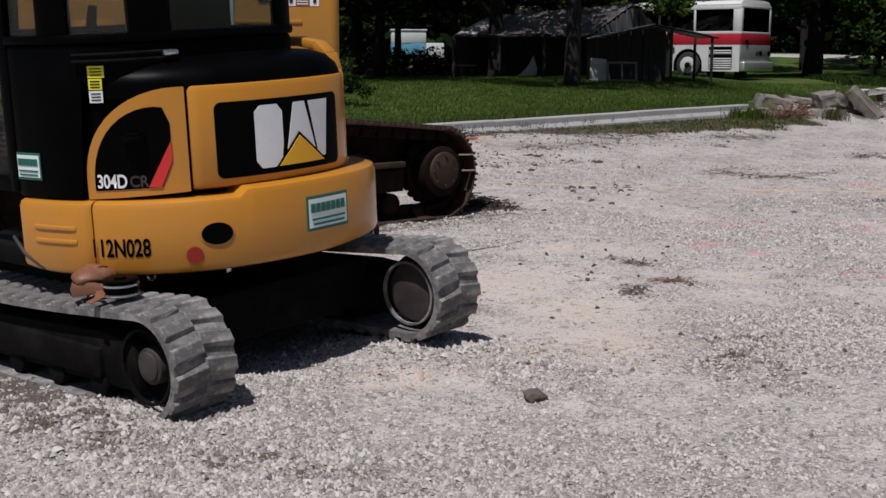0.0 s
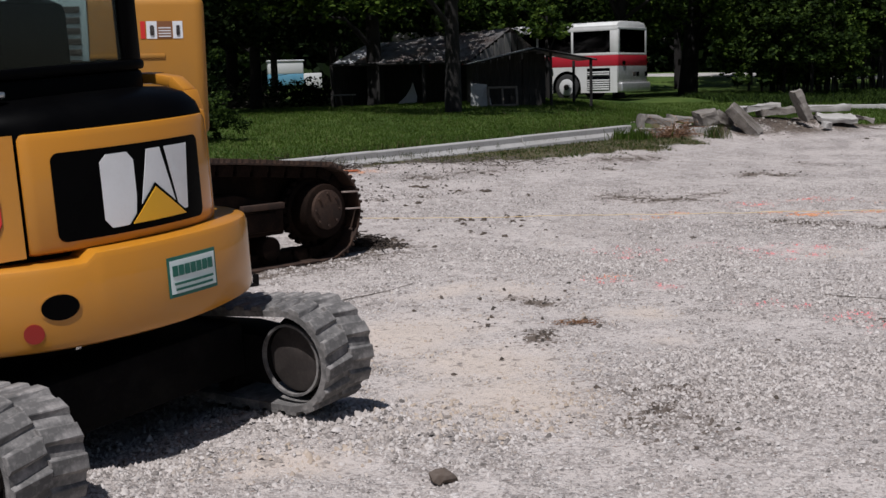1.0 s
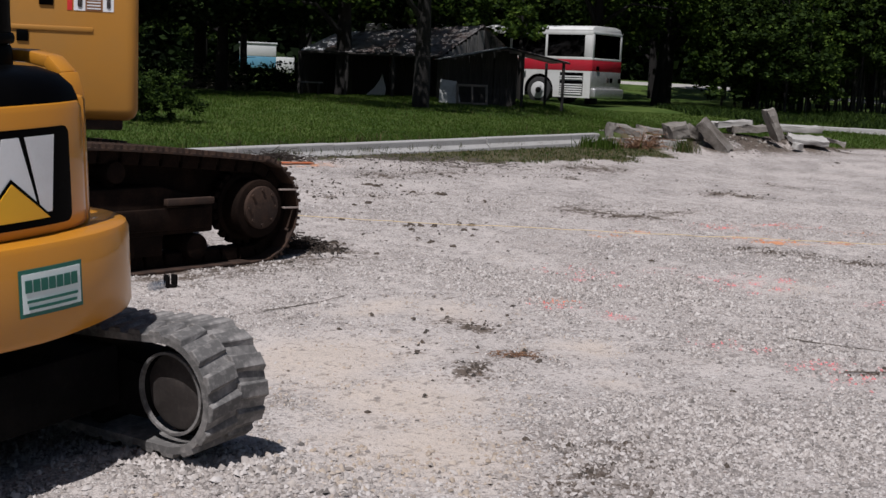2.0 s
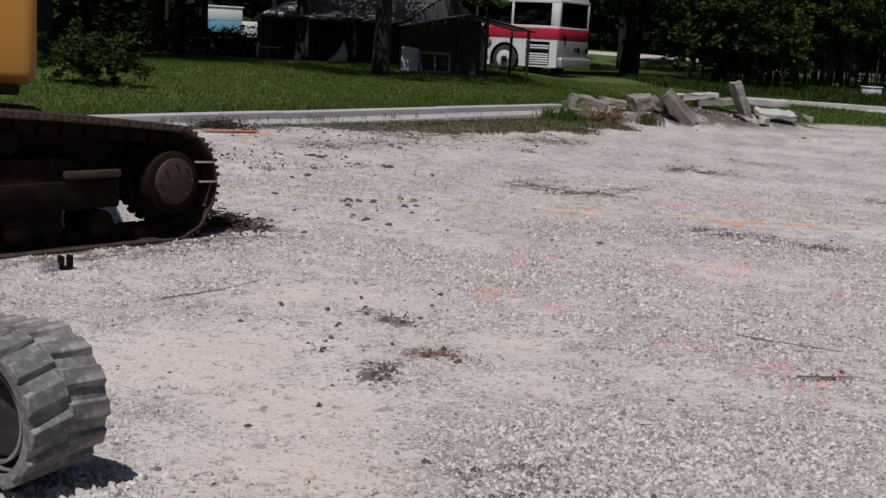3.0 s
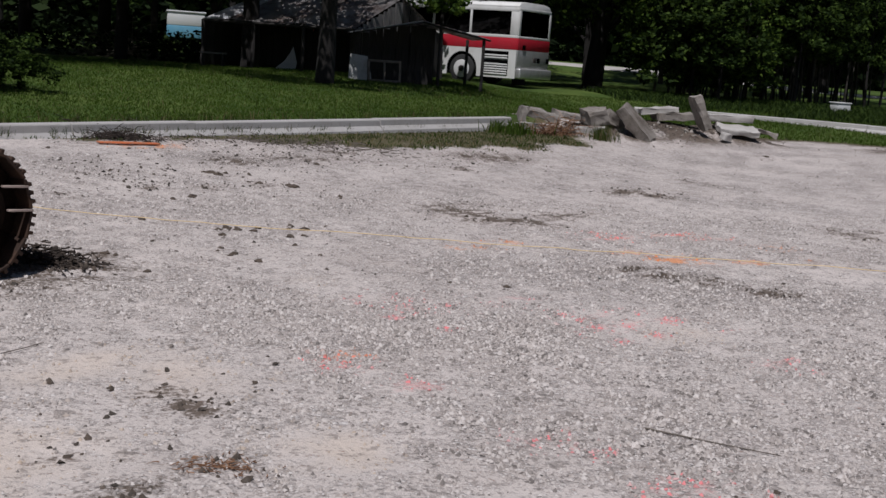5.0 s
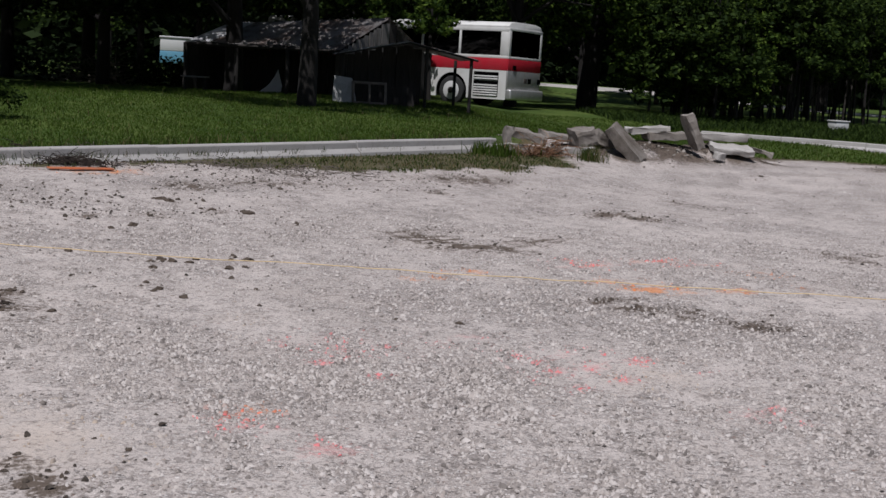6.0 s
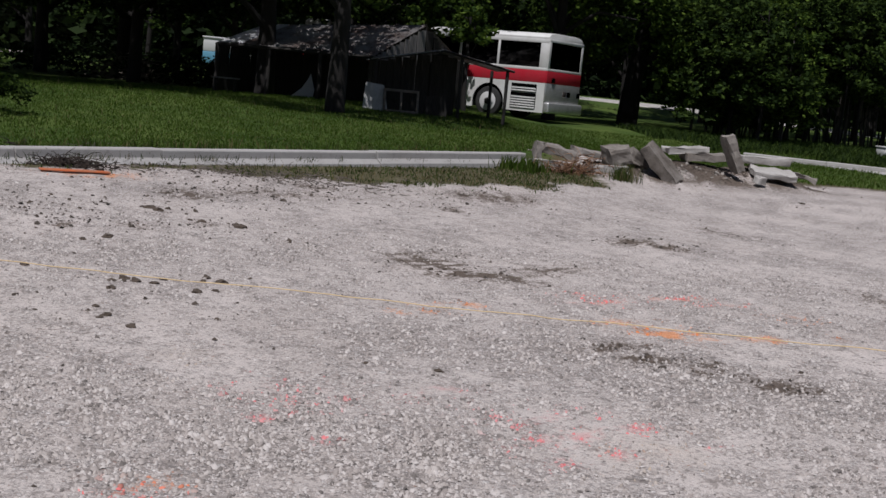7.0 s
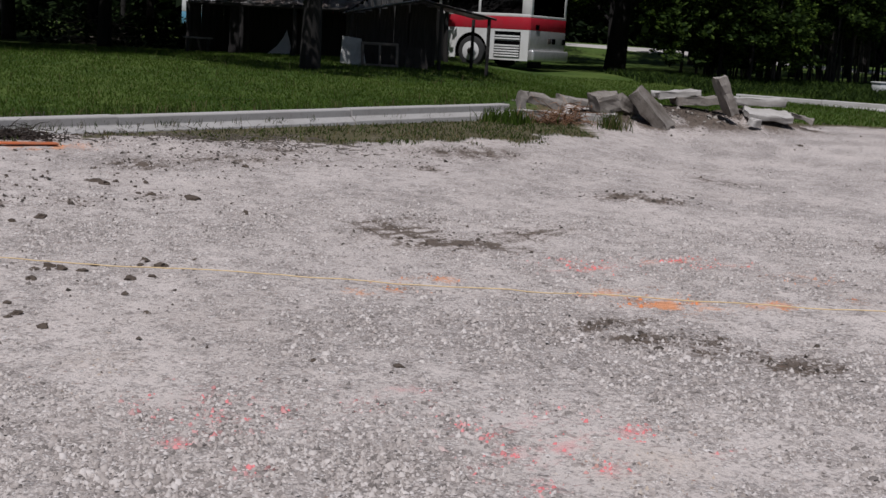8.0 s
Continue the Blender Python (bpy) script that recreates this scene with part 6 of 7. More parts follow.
tree("tree", on_ground(3.72, 37.3), "straight shade tree with a shade-darkened trunk before the sheds", 11.0, 3.9, 0.235, 4.3, 170, 65, 0.22, 1, group="shade trees", forks=8)
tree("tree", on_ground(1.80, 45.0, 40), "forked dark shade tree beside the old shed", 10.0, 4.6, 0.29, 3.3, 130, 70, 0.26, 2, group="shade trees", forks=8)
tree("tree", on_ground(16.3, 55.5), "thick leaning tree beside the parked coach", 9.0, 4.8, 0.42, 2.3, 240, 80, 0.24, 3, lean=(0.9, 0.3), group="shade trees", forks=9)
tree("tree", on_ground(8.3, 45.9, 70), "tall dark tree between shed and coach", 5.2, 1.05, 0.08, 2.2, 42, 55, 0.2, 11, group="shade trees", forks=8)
# added tree: its high crown, mostly out of view, is there for shade
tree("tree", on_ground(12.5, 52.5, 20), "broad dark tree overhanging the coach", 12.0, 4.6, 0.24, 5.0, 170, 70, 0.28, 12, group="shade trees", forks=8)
# next two trees are added to shade the left lawn and wood
tree("tree", on_ground(-5.6, 38.5, 10), "broad dark shade tree on the lawn", 11.0, 5.2, 0.24, 3.6, 260, 80, 0.28, 13, leaves="leaf_shaded", group="shade trees", forks=8)
tree("tree", on_ground(-2.6, 48.5, 50), "dark shade tree at the edge of the wood", 11.0, 4.8, 0.22, 2.6, 240, 80, 0.28, 14, leaves="leaf_shaded", group="shade trees", forks=8)
tree("tree", on_ground(4.6, 50.4, 30), "leafy tree rising behind the old shed", 9.0, 2.9, 0.15, 2.3, 170, 70, 0.24, 21, leaves="leaf_half_shade", group="shade trees", forks=8)
tree("tree", on_ground(6.9, 49.3, 80), "slim leafy tree between old shed and coach", 8.0, 1.9, 0.1, 2.4, 100, 65, 0.22, 22, leaves="leaf", group="shade trees", forks=8)
wood_a = tree("tree", on_ground(-6.5, 54), "tall dark woodland tree", 13.0, 5.0, 0.24, 2.4, 150, 60, 0.32, 4, leaves="leaf_shaded", group="woodland trees", forks=8)
wood_b = tree("tree", on_ground(22.5, 60), "leafy woodland tree with low branches", 11.0, 4.6, 0.18, 2.5, 150, 60, 0.28, 5, leaves="leaf_half_shade", group="woodland trees", forks=8)
wood_c = tree("tree", on_ground(9.0, 66), "slender grey-barked woodland tree", 12.0, 4.2, 0.15, 3.2, 140, 60, 0.32, 6, bark="bark_pale", leaves="leaf_half_shade", group="woodland trees", forks=7)
ROWS_OF_TREES = [(-12, 50, 0), (-10, 62, 1), (-2.2, 60, 2), (-16, 58, 2), (3.5, 70, 0), (-5, 74, 1), (6.5, 56, 0), (13.0, 64, 2), (19.5, 68, 0), (26.5, 62, 0), (31, 66, 1), (25, 72, 2), (36, 74, 0), (15, 76, 1), (1, 84, 0), (-12, 78, 0), (-20, 70, 1), (42, 66, 2), (30, 84, 1), (8, 90, 2), (-8, 44, 0), (-13, 40, 1), (-4, 56, 0), (0.5, 53.5, 2), (-9, 52, 0), (-15, 48, 0)]
for i, (x, y, k) in enumerate(ROWS_OF_TREES):
    stand((wood_a, wood_b, wood_c)[k], x, y, 57 * i, 0.85 + 0.3 * ((i * 7) % 5) / 5)
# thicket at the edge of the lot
brush_a = tree("sapling", on_ground(18.1, 48.7), "dense dark thicket sapling hung with vines", 6.0, 1.9, 0.06, 0.4, 120, 60, 0.2, 7, leaves="leaf_half_shade", group="thicket", forks=9, category="sapling")
brush_b = tree("sapling", on_ground(19.4, 50.0), "slim pale-stemmed sapling in the thicket", 6.5, 1.7, 0.05, 0.8, 90, 60, 0.19, 8, leaves="leaf", bark="bark_pale", group="thicket", forks=9, category="sapling")
brush_c = tree("sapling", on_ground(24.2, 51.0), "slim young tree with a high leafy crown", 6.5, 1.9, 0.06, 1.9, 120, 60, 0.2, 10, leaves="leaf_half_shade", group="thicket", forks=8, category="sapling")
for i, (x, y) in enumerate(((18.4, 50.2), (17.9, 52.0), (20.8, 50.6), (22.2, 51.5), (23.6, 52.4), (21.3, 53.0), (24.8, 54.5), (26.5, 55.5), (19.0, 53.2), (28.5, 57.5), (18.9, 47.9), (20.2, 48.8), (30.5, 60.0), (33, 62), (22.8, 49.6), (27.6, 53.0), (30.0, 55.5))):
    stand((brush_a, brush_b)[i % 2] if x < 21.8 else brush_c, x, y, 71 * i, 0.85 + 0.3 * ((i * 3) % 4) / 4)
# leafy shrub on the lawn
tree("shrub", on_ground(-2.75, 27.3), "leafy green shrub standing on the lawn", 1.3, 0.95, 0.025, 0.05, 110, 70, 0.085, 9, leaves="leaf_half_shade", group="", forks=10, category="shrub")


def undergrowth():
    rng = np.random.RandomState(15)
    n = 1700
    c = np.stack([rng.uniform(-45, 85, n), rng.uniform(112, 128, n), rng.uniform(0.5, 17, n)], 1)
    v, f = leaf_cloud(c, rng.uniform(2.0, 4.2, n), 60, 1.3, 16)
    tagged(new("far_woods", raw("far_woods", v, f, M["leaf_shaded"])), "dark far woodland edge", "woods", kind="stuff")
    # dark clumps cover the sunlit wood floor so that it reads as shaded
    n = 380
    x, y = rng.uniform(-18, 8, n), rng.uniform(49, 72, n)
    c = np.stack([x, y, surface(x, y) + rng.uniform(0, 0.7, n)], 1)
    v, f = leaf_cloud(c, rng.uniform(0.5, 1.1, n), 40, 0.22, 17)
    tagged(new("undergrowth", raw("undergrowth", v, f, M["leaf_shaded"])), "dark green undergrowth below the trees", "undergrowth", kind="stuff")


undergrowth()


def thicket_stems():
    """Thin upright stems and hanging vines between the saplings."""
    rng = np.random.RandomState(83)
    for name, mat, n, label in (("thicket_stems", "bark_pale", 46, "thin grey stems in the thicket"), ("dark_stems", "bark", 60, "thin dark stems in the thicket")):
        bm = bmesh.new()
        for _ in range(n):
            x = rng.uniform(17.4, 31)
            y = 48.2 + 0.75 * (x - 17.4) * rng.uniform(0.6, 1.1) + rng.uniform(0, 3)
            z, h = at_ground(x, y), rng.uniform(2.5, 5.0)
            lx, ly = rng.normal(0, 0.35, 2)
            tube(bm, [(x, y, z - 0.1), (x + lx * 0.3 + rng.normal(0, 0.05), y + ly * 0.3, z + h * 0.4), (x + lx, y + ly, z + h)], rng.uniform(0.02, 0.055), 6, 0.5)
        solid(name, bm, M[mat], Matrix(), label, "stems", kind="stuff")


thicket_stems()


def brush_heap(name, x, y, a, b, h, n, mat, label, seed, thick=0.008, length=0.35, rise=0.45):
    """A tangle of dry twigs."""
    rng = np.random.RandomState(seed)
    bm = bmesh.new()
    for _ in range(n):
        px, py = x + rng.normal(0, a * 0.45), y + rng.normal(0, b * 0.45)
        pz = at_ground(px, py) + abs(rng.normal(0, 0.4)) * h
        d = Vector((rng.normal(), rng.normal(), rng.normal() * rise)).normalized() * length * rng.uniform(0.5, 1.2)
        p = Vector((px, py, max(pz, at_ground(px, py) + 0.01)))
        tube(bm, [p, p + d * 0.5 + Vector((0, 0, rng.normal() * 0.08 * length)), p + d], thick, 4, 0.4)
    return solid(name, bm, M[mat], Matrix(), label, "brush", kind="stuff", smooth=False)


rub = np.random.RandomState(77)
rx, ry = rub.uniform(7.6, 12.4, 80), rub.normal(31.7, 0.4, 80)
rs = 0.03 + 0.08 * rub.beta(1.1, 4, 80)
tagged(new("rubble", scatter_mesh("rubble", M["concrete_old"], np.stack([rx, ry, surface(rx, ry) + rs * 0.3], 1), rs, 0.6, 78)), "broken concrete rubble round the slabs", "rubble", kind="stuff")
brush_heap("dry_brush", 8.35, 30.05, 0.6, 0.3, 0.35, 260, "brush_dry", "reddish dry brush heaped against the slabs", 41)
brush_heap("brush_heap", -0.1, 22.4, 0.75, 0.35, 0.14, 420, "twig_dark", "dark dry twigs heaped before the kerb", 42, 0.007, 0.2, 0.25)
brush_heap("kerb_litter", 2.4, 23.6, 2.4, 1.1, 0.05, 260, "twig", "grey dead stalks strewn before the kerb", 45, 0.007, 0.22, 0.15)
brush_heap("straw_clump", 1.67, 8.83, 0.20, 0.12, 0.012, 110, "brush_dry", "reddish dry straw clump on the gravel", 46, 0.0032, 0.04, 0.1)
brush_heap("track_debris", 0.34, 13.0, 0.36, 0.22, 0.10, 420, "twig_dark", "dark roots and mud scraped off the steel track", 43, 0.008, 0.075, 0.22)
brush_heap("branch_heap", -3.0, 52.0, 1.4, 0.8, 0.9, 160, "twig", "grey tangle of cut branches below the trees", 44, 0.022, 1.1)
rngt = np.random.RandomState(3)
tx, ty = rngt.normal(9.32, 0.13, 260), rngt.normal(29.75, 0.12, 260)
tagged(new("grass_tuft", blades("grass_tuft", M["weed"], tx, ty, 0.30, 0.016, 51, 0.7)), "green grass tuft before the slabs", "grass", kind="stuff")
tx, ty = rngt.normal(7.35, 0.25, 320), rngt.normal(29.9, 0.25, 320)
tagged(new("weed_clump", blades("weed_clump", M["grass"], tx, ty, 0.26, 0.03, 52, 0.9)), "leafy green weeds at the kerb end", "weeds", kind="stuff")

# orange mat and board by the kerb
bm = bmesh.new()
box(bm, -0.42, 0.42, -0.09, 0.09, 0, 0.02, 0.008)
solid("plastic_strip", bm, M["orange_plastic"], pose(0.17, 21.64, at_ground(0.17, 21.64, 0.02), 0, 0, 20), "faded orange plastic strip on the ground", "plastic strip")


def string_line():
    bm = bmesh.new()
    pts = [(-1.2, 15.95), (-0.02, 15.6), (1.26, 15.44), (1.99, 15.3), (2.76, 15.22), (3.51, 15.04), (4.25, 14.92), (4.99, 14.81), (6.03, 14.68), (7.02, 14.48), (8.6, 14.3), (10.5, 14.0)]
    fine = []
    for (x0, y0), (x1, y1) in zip(pts, pts[1:]):
        for k in range(6):
            x, y = x0 + (x1 - x0) * k / 6, y0 + (y1 - y0) * k / 6
            fine.append((x, y, at_ground(x, y, 0.032)))
    tube(bm, fine, 0.0042, 6)
    solid("string_line", bm, M["cord"], Matrix(), "yellow-orange string line lying across the gravel", "string")


string_line()


def stick(pts, r, label):
    bm = bmesh.new()
    tube(bm, [(x, y, at_ground(x, y, r + 0.004)) for x, y in pts], r, 6, 0.5)
    solid("stick", bm, M["twig"], Matrix(), label, "stick", "sticks on the gravel")


stick([(3.62, 9.45), (3.78, 9.36), (3.95, 9.22), (4.14, 9.08)], 0.005, "thin bent grey stick on the gravel")
stick([(0.11, 10.11), (0.3, 10.26), (0.47, 10.44), (0.64, 10.67), (0.70, 10.75)], 0.0045, "thin grey twig on the gravel")
stick([(3.6, 8.5), (3.75, 8.49), (3.92, 8.5)], 0.006, "short dark stick on the gravel")
# small clevis by the steel track
bm = bmesh.new()
box(bm, -0.045, 0.045, -0.035, 0.035, 0, 0.02, 0.006)
box(bm, -0.045, -0.02, -0.035, 0.035, 0.01, 0.10, 0.008)
box(bm, 0.02, 0.045, -0.035, 0.035, 0.01, 0.10, 0.008)
solid("shackle", bm, M["frame_dark"], pose(-0.63, 11.05, at_ground(-0.63, 11.05, 0.0), 0, 0, 35), "dark iron shackle lying on the gravel", "shackle")


# clear bottle by the shackle
bottle = thing("plastic_bottle", pose(-0.71, 10.94, at_ground(-0.71, 10.94, 0.034), 0, 90, 62), "crumpled clear plastic bottle lying on the gravel", "bottle")
bm = bmesh.new()
for r0, r1, z0, z1 in ((0.030, 0.033, -0.10, -0.06), (0.033, 0.029, -0.06, 0.0), (0.029, 0.033, 0.0, 0.05), (0.033, 0.013, 0.05, 0.09), (0.013, 0.013, 0.09, 0.11)):
    drum(bm, (0, 0, (z0 + z1) / 2), "z", r0, z1 - z0, 18, 0.0, r1)
part("body", bm, M["bottle"], bottle)
bm = bmesh.new()
drum(bm, (0, 0, 0.118), "z", 0.016, 0.018, 16, 0.003)
part("cap", bm, M["white_paint"], bottle, "white screw cap")
# low bench beside the old shed
bench = thing("wooden_bench", pose(0.72, 44.3, at_ground(0.72, 44.3), 0, 0, 12), "low grey wooden bench beside the old shed", "bench")
bm = bmesh.new()
box(bm, -0.42, 0.42, -0.16, 0.16, 0.40, 0.45, 0.01)
part("seat", bm, M["plank_pale"], bench)
for x in (-0.33, 0.27):
    bm = bmesh.new()
    box(bm, x, x + 0.06, -0.13, 0.13, -0.05, 0.40, 0.008)
    part("leg", bm, M["plank"], bench)


# ---- coach ----
def coach():
    ob = thing("coach", Matrix.Translation((11.1, 47.1, 0.88)) @ Matrix.Rotation(radians(140.2), 4, "Z"), "old white coach with a red stripe parked under trees", "bus")
    L, W = 10.5, 2.5

    def side_sheet(y, thick):
        bm = bmesh.new()
        arc = [(2.17 + 0.62 * math.cos(a), 0.48 + 0.62 * math.sin(a)) for a in np.linspace(math.pi, 0, 15)]
        arc2 = [(8.3 + 0.62 * math.cos(a), 0.48 + 0.62 * math.sin(a)) for a in np.linspace(math.pi, 0, 15)]
        out = [(0, 0.25), (1.55, 0.25)] + arc + [(2.79, 0.25), (7.68, 0.25)] + arc2 + [(8.92, 0.25), (L, 0.25), (L, 1.25), (0, 1.25)]
        prism(bm, out, "y", y, y + thick)
        return bm
    # the body runs along +x; its seen side is at y = 0 and the depth goes to -y
    part("side_panel", side_sheet(-0.04, 0.04), M["bus_white"], ob, "chalky white lower side")
    part("side_panel", side_sheet(-W, 0.04), M["bus_white"], ob)
    for y0, y1 in ((-0.05, 0.006), (-W - 0.006, -W + 0.05)):
        bm = bmesh.new()
        box(bm, 0.0, L, y0, y1, 1.25, 1.66, 0.01)
        part("stripe", bm, M["bus_red"], ob, "red side stripe")
        bm = bmesh.new()
        box(bm, 0.0, L, y0 + 0.004, y1 - 0.004, 1.66, 1.76, 0.01)
        part("window_sill", bm, M["bus_white"], ob)
        bm = bmesh.new()
        box(bm, 0.0, L, y0 + 0.004, y1 - 0.004, 2.58, 2.72, 0.01)
        part("window_head", bm, M["bus_white"], ob)
        for i in range(8):
            x0 = 0.0 if i == 0 else 0.32 + 1.55 * i
            w = 0.30 if i == 0 else 0.09
            bm = bmesh.new()
            box(bm, x0, x0 + w, y0 + 0.004, y1 - 0.004, 1.76, 2.58, 0.01)
            part("window_pillar", bm, M["bus_white"], ob)
            if i < 7:
                bm = bmesh.new()
                box(bm, x0 + w, 0.32 + 1.55 * (i + 1), y0 + 0.02, y0 + 0.03, 1.76, 2.58)
                part("side_window", bm, M["coach_glass"], ob, "dark coach window")
    bm = bmesh.new()
    prof = [(0.0, 2.70), (0.0, 2.78), (-0.12, 2.88), (-0.5, 2.93), (-2.0, 2.93), (-2.38, 2.88), (-2.5, 2.78), (-2.5, 2.70)]
    prism(bm, prof, "x", 0.0, L, 0.02)
    part("roof", bm, M["bus_white"], ob, "white coach roof")
    bm = bmesh.new()
    box(bm, 0.05, L - 0.05, -W + 0.06, -0.06, 0.4, 0.5)
    box(bm, L - 0.05, L, -W, 0, 0.25, 2.7)
    # solid black block stands in for the unlit cabin behind the windows
    box(bm, 0.30, L - 0.3, -W + 0.2, -0.16, 0.5, 2.66)
    part("inner_shell", bm, M["black"], ob)
    # end wall
    for z0, z1, mat, nm in ((0.62, 1.25, "bus_metal", "end_panel"), (1.25, 1.66, "bus_red", "end_stripe"), (1.66, 1.74, "bus_white", "end_sill"), (2.62, 2.72, "bus_white", "end_head")):
        bm = bmesh.new()
        box(bm, -0.05, 0.0, -W, -0.0, z0, z1, 0.01)
        part(nm, bm, M[mat], ob)
    for y0 in (-0.14, -W):
        bm = bmesh.new()
        box(bm, -0.05, 0.0, y0, y0 + 0.14, 1.74, 2.62, 0.01)
        part("end_pillar", bm, M["bus_white"], ob)
    bm = bmesh.new()
    box(bm, -0.035, -0.025, -W + 0.14, -0.14, 1.74, 2.62)
    part("end_window", bm, M["coach_glass"], ob, "large dark end window")
    bm = bmesh.new()
    box(bm, -0.22, 0.02, -W - 0.01, 0.01, 0.25, 0.62, 0.06, None, 3)
    part("bumper", bm, M["bus_metal"], ob, "dented aluminium bumper")
    for y0, mat in ((-0.35, "black"), (-1.25, "hub"), (-1.55, "black"), (-2.3, "black")):
        bm = bmesh.new()
        box(bm, -0.075, -0.04, y0 - 0.22, y0, 1.28 if y0 > -0.5 else 0.84, 1.44 if y0 > -0.5 else 1.02, 0.01)
        part("lamp", bm, M[mat], ob)
    # engine grille
    for z0, z1 in ((0.36, 0.86), (0.92, 1.16)):
        bm = bmesh.new()
        box(bm, 0.30, 1.28, -0.01, 0.006, z0 - 0.02, z1 + 0.02, 0.004)
        g = part("grille", bm, M["black"], ob, "engine grille with white slats")
        for k in range(int((z1 - z0) / 0.085)):
            bm = bmesh.new()
            box(bm, 0.32, 1.26, 0.004, 0.03, z0 + 0.085 * k, z0 + 0.085 * k + 0.05, 0.006, None, 1)
            part("grille_slat", bm, M["bus_white"], g)
    for x in (2.17, 8.3):
        for y in (-0.135, -W + 0.135):
            bm = bmesh.new()
            drum(bm, (x, y, 0.48), "y", 0.50, 0.28, 36, 0.05)
            wh = part("wheel", bm, M["tyre"], ob, "coach wheel with a pale rim")
            s = 1 if y > -1 else -1
            bm = bmesh.new()
            drum(bm, (x, y + s * 0.13, 0.48), "y", 0.32, 0.04, 32, 0.01)
            part("rim", bm, M["white_paint"], wh, "pale painted rim")
            bm = bmesh.new()
            drum(bm, (x, y + s * 0.16, 0.48), "y", 0.11, 0.06, 20, 0.01)
            part("hub", bm, M["hub"], wh)
    return ob


coach()


# ---- sheds ----
def tin_sheet(bm, p, q, r, s, waves_n=10, amp=0.018):
    """A corrugated sheet over the four corners p q (eave) and s r (ridge)."""
    p, q, r, s = (Vector(v) for v in (p, q, r, s))
    nrm = (q - p).cross(s - p).normalized()
    n = waves_n * 4
    lo, hi = [], []
    for i in range(n + 1):
        t = i / n
        o = nrm * amp * math.sin(2 * math.pi * waves_n * t)
        lo.append(bm.verts.new(p.lerp(q, t) + o))
        hi.append(bm.verts.new(s.lerp(r, t) + o))
    for i in range(n):
        bm.faces.new((lo[i], lo[i + 1], hi[i + 1], hi[i]))
    bmesh.ops.solidify(bm, geom=bm.faces[:], thickness=0.004)


def boards(parent, a, b, h0, h1, mat, seed, width=0.2, base=0.0):
    """Upright boards from plan point a to b, as tall as h0 at a and h1 at b."""
    rng = random.Random(seed)
    run = Vector((b[0] - a[0], b[1] - a[1], 0))
    n = max(1, int(run.length / width))
    ang = math.atan2(run.y, run.x)
    bm = bmesh.new()
    box(bm, 0.006, run.length / n - 0.006, -0.012, 0.012, 0, 1, 0.0)
    me = mesh_of(bm, M[mat], "board")
    for i in range(n):
        t = (i + 0.5) / n
        h = h0 + (h1 - h0) * t - rng.uniform(0, 0.06)
        ob = new("board", me)
        ob.parent = parent
        x, y = a[0] + run.x * i / n, a[1] + run.y * i / n
        ob.matrix_basis = Matrix.Translation((x, y, base)) @ Matrix.Rotation(ang, 4, "Z") @ Matrix.Rotation(rng.uniform(-0.012, 0.012), 4, "Y") @ Matrix.Diagonal((1, 1, h, 1))


def old_shed():
    g = 0.78
    ob = thing("old_shed", Matrix.Translation((0, 0, g)), "weathered open-fronted shed with rusty tin roof", "shed")
    e0, e1 = (0.35, 45.3), (5.05, 43.3)
    r0, r1 = (1.7, 47.2), (6.75, 45.0)
    k0, k1 = (3.0, 49.2), (8.4, 46.8)
    n = 6
    for i in range(n):
        t0, t1 = i / n, (i + 1) / n
        def mix2(a, b, t):
            return (a[0] + (b[0] - a[0]) * t, a[1] + (b[1] - a[1]) * t)
        bm = bmesh.new()
        za, zb = 1.62 + 0.04 * math.sin(i * 2.0), 1.62 + 0.04 * math.sin(i * 2.0 + 2)
        tin_sheet(bm, (*mix2(e0, e1, t0), za), (*mix2(e0, e1, t1), zb), (*mix2(r0, r1, t1), 2.35 + 0.4 * t1), (*mix2(r0, r1, t0), 2.35 + 0.4 * t0))
        part("roof_sheet", bm, M["tin_bright"] if i == 0 else M["tin"], ob, "rust-streaked tin roof sheet")
        bm = bmesh.new()
        tin_sheet(bm, (*mix2(k1, k0, 1 - t1), 1.6), (*mix2(k1, k0, 1 - t0), 1.6), (*mix2(r1, r0, 1 - t0), 2.35 + 0.4 * t0), (*mix2(r1, r0, 1 - t1), 2.35 + 0.4 * t1))
        part("roof_sheet", bm, M["tin"], ob)
    boards(ob, e1, r1, 1.58, 2.68, "plank_pale", 1)
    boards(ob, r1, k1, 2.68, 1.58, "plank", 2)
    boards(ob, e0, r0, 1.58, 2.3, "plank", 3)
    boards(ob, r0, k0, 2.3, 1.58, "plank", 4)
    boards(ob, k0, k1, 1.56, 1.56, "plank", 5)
    # added dark partition at the ridge, closes the view through the black interior
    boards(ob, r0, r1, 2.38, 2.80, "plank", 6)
    for t in (0.0, 0.34, 0.67, 1.0):
        bm = bmesh.new()
        x, y = e0[0] + (e1[0] - e0[0]) * t, e0[1] + (e1[1] - e0[1]) * t
        tube(bm, [(x, y, -0.1), (x + 0.02, y, 0.8), (x, y, 1.6)], 0.07, 8, 0.9)
        part("post", bm, M["plank"], ob)
    bm = bmesh.new()
    tube(bm, [(*e0, 1.57), (*e1, 1.57)], 0.06, 6)
    part("beam", bm, M["plank"], ob)
    return ob


old_shed()


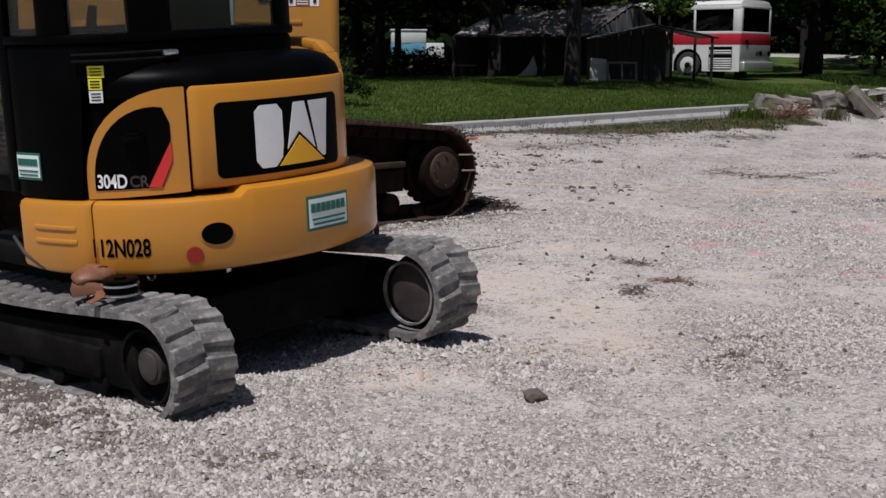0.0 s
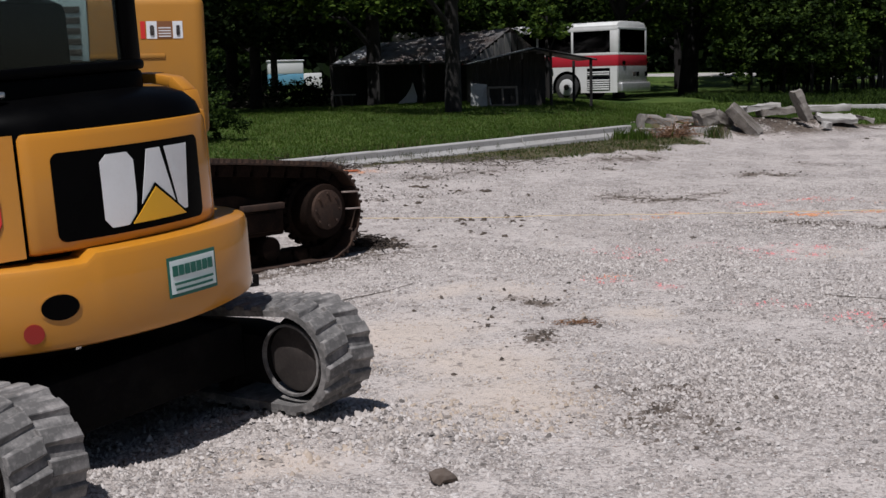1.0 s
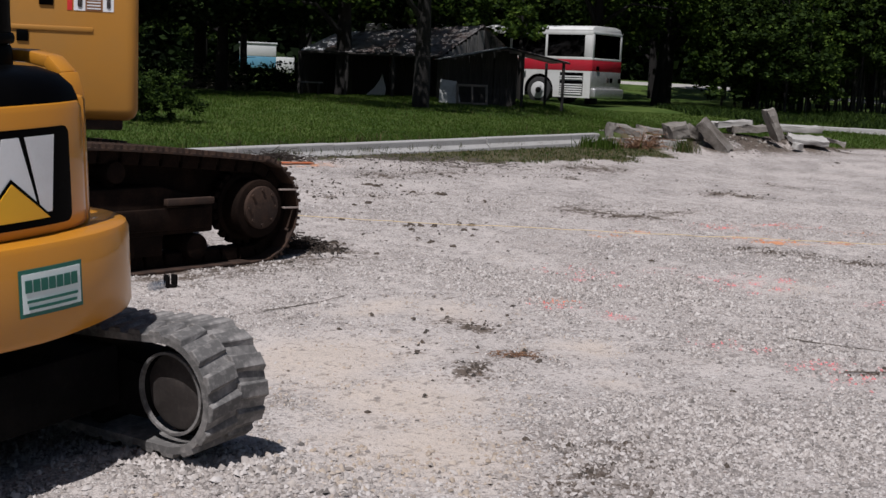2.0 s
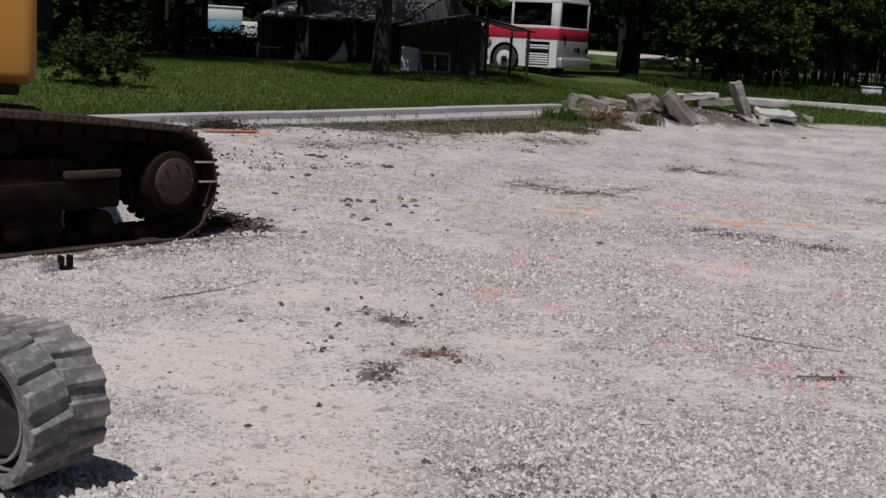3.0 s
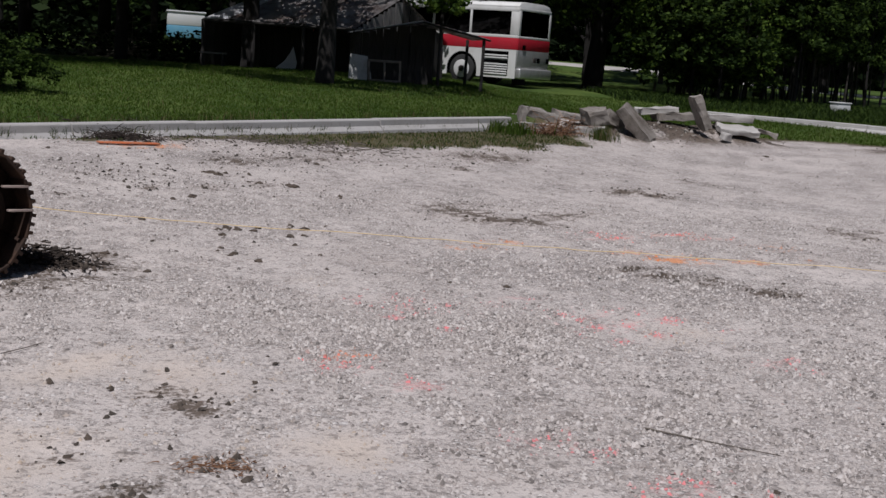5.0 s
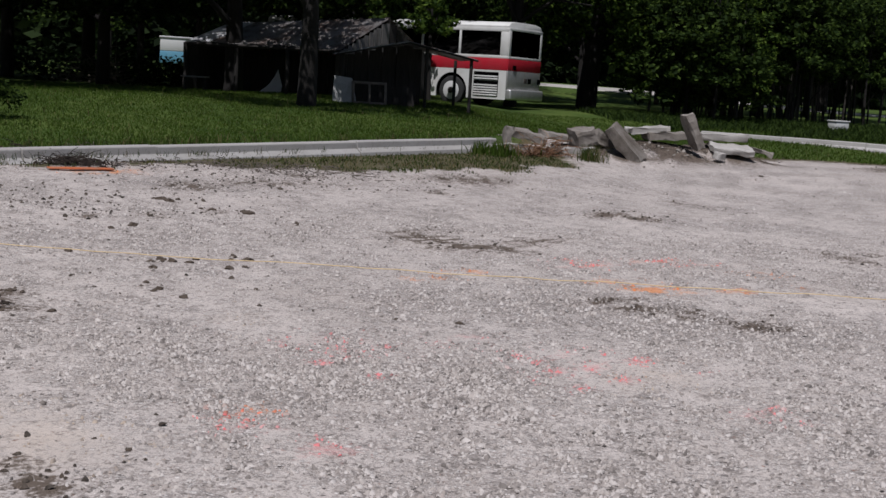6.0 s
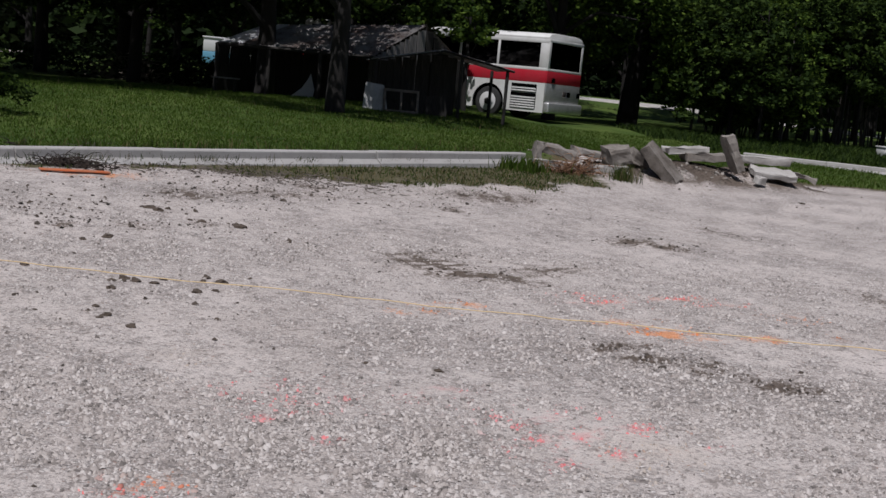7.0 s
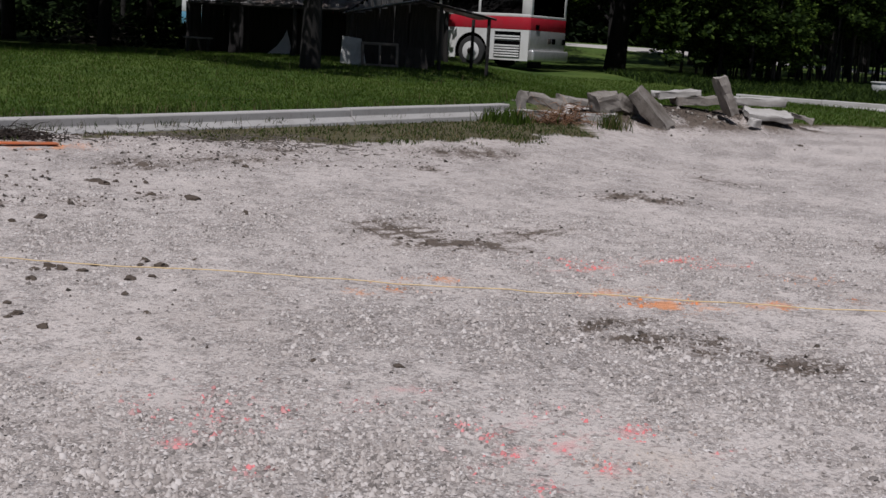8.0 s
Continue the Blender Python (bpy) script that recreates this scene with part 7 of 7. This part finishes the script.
def lean_shed():
    g = 0.80
    ob = thing("small_shed", Matrix.Translation((0, 0, g)), "small dark board shed with a grey tin roof", "shed")
    y0, y1, yw = 40.8, 43.6, 41.9
    for i in range(3):
        a, b = y0 - 0.15 + (y1 - y0) * i / 3, y0 - 0.15 + (y1 - y0) * (i + 1) / 3
        bm = bmesh.new()
        tin_sheet(bm, (4.85, b, 1.46), (4.85, a, 1.46), (6.85, a, 1.90), (6.85, b, 1.90), 6)
        part("roof_sheet", bm, M["tin_bright"] if i < 2 else M["tin"], ob, "grey tin roof sheet")
        bm = bmesh.new()
        tin_sheet(bm, (8.85, a, 1.50), (8.85, b, 1.50), (6.85, b, 1.90), (6.85, a, 1.90), 6)
        part("roof_sheet", bm, M["tin"], ob)
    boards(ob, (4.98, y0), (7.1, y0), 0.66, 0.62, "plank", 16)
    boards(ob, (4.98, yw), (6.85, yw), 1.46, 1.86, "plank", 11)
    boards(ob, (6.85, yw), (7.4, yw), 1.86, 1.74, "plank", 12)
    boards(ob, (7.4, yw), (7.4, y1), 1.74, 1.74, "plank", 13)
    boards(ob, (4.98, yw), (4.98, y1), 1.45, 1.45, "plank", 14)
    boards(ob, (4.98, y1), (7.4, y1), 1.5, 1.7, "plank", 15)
    for x, h, dy in ((8.72, 1.5, y0), (8.72, 1.5, y1), (7.4, 1.75, y0), (4.98, 1.46, y0)):
        bm = bmesh.new()
        tube(bm, [(x, dy, -0.1), (x, dy, h)], 0.05, 8)
        part("post", bm, M["plank"], ob)
    bm = bmesh.new()
    tube(bm, [(6.85, y0 - 0.1, 1.87), (8.9, y0 - 0.1, 1.47)], 0.035, 6)
    tube(bm, [(6.85, y0 - 0.1, 1.87), (4.8, y0 - 0.1, 1.43)], 0.035, 6)
    part("rafter", bm, M["plank"], ob)
    return ob


lean_shed()
bm = bmesh.new()
prism(bm, [(-0.30, 0.0), (0.42, 0.0), (0.22, 0.74), (-0.30, 0.74)], "y", -0.014, 0.014, 0.006)
solid("door_panel", bm, M["panel"], pose(4.98, 40.25, at_ground(4.98, 40.25), -14, 6, 8), "pale weathered panel leaning on the small shed", "panel")
win = thing("window_sash", pose(5.75, 40.3, at_ground(5.75, 40.3), -12, 0, 4), "old empty window sash leaning on the small shed", "window sash")
for x0, x1, z0, z1 in ((-0.5, 0.5, 0, 0.07), (-0.5, 0.5, 0.58, 0.65), (-0.5, -0.43, 0.07, 0.58), (0.43, 0.5, 0.07, 0.58), (-0.03, 0.03, 0.07, 0.58)):
    bm = bmesh.new()
    box(bm, x0, x1, -0.02, 0.02, z0, z1, 0.005)
    part("sash_bar", bm, M["twig"], win)
# white sheet hung in the shed
bm = bmesh.new()
prism(bm, [(-0.35, 0.0), (0.36, 0.0), (0.40, 0.25), (0.26, 0.78), (0.16, 0.55), (-0.02, 0.28)], "y", -0.02, 0.02, 0.006)
solid("canvas_sheet", bm, M["canvas"], pose(3.05, 46.2, at_ground(3.05, 46.2, 0.0), -6, 0, 5), "torn white canvas sheet propped in the shed", "canvas")
# barrel-like white box by the far kerb
cooler = thing("utility_box", pose(23.6, 47.4, at_ground(23.6, 47.4), 0, 0, 15) @ Matrix.Scale(0.64, 4), "white utility box standing in the grass", "utility box")
bm = bmesh.new()
box(bm, -0.48, 0.48, -0.35, 0.35, 0, 0.5, 0.05)
part("body", bm, M["white_paint"], cooler)
bm = bmesh.new()
box(bm, -0.52, 0.52, -0.39, 0.39, 0.5, 0.58, 0.02)
part("lid", bm, M["white_paint"], cooler)
bm = bmesh.new()
tube(bm, [(0, 0, 0.58), (0, 0, 0.8)], 0.02)
tube(bm, [(-0.2, 0, 0.64), (0.2, 0, 0.64)], 0.015)
part("handle", bm, M["frame_dark"], cooler)
# far trailer and tank behind the trees
tr = thing("trailer", pose(-3.2, 110, at_ground(-3.2, 110), 0, 0, 4), "white and light blue trailer far behind the trees", "trailer")
bm = bmesh.new()
box(bm, -1.5, 1.5, -2.5, 0, 1.3, 2.35, 0.08)
part("upper_wall", bm, M["white_paint"], tr)
bm = bmesh.new()
box(bm, -1.5, 1.5, -2.5, 0.004, 0.35, 1.3, 0.04)
part("lower_wall", bm, M["blue_paint"], tr, "light blue lower wall")
bm = bmesh.new()
box(bm, -1.58, 1.58, -2.58, 0.06, 2.35, 2.48, 0.03)
part("roof", bm, M["tin_bright"], tr)
for x in (-0.8, 0.8):
    bm = bmesh.new()
    drum(bm, (x, -0.1, 0.34), "y", 0.34, 0.2, 24, 0.03)
    part("wheel", bm, M["tyre"], tr)
bm = bmesh.new()
box(bm, -0.75, 0.75, -0.8, 0.0, 0, 1.25, 0.08)
solid("white_tank", bm, M["white_paint"], pose(-0.75, 105, at_ground(-0.75, 105)), "white square tank beside the far trailer", "tank")
# far road over the bank
xs, across = np.linspace(12, 90, 60), np.linspace(0, 3.4, 8)
gx, gk = np.meshgrid(xs, across)
rx, ry = gx.ravel(), (85.0 - 0.33 * (gx - 12) + gk - 3.5).ravel()
top = np.stack([rx, ry, surface(rx, ry) + 0.04], 1)
i = (np.arange(len(across) - 1)[:, None] * len(xs) + np.arange(len(xs) - 1)).ravel()
road = new("road", raw("road", top, np.stack([i, i + 1, i + len(xs) + 1, i + len(xs)], 1), M["concrete_grey"], True))
edge = road.modifiers.new("thickness", "SOLIDIFY")
edge.thickness = 0.12
tagged(road, "sunlit pale concrete road behind the trees", "road", kind="structure")
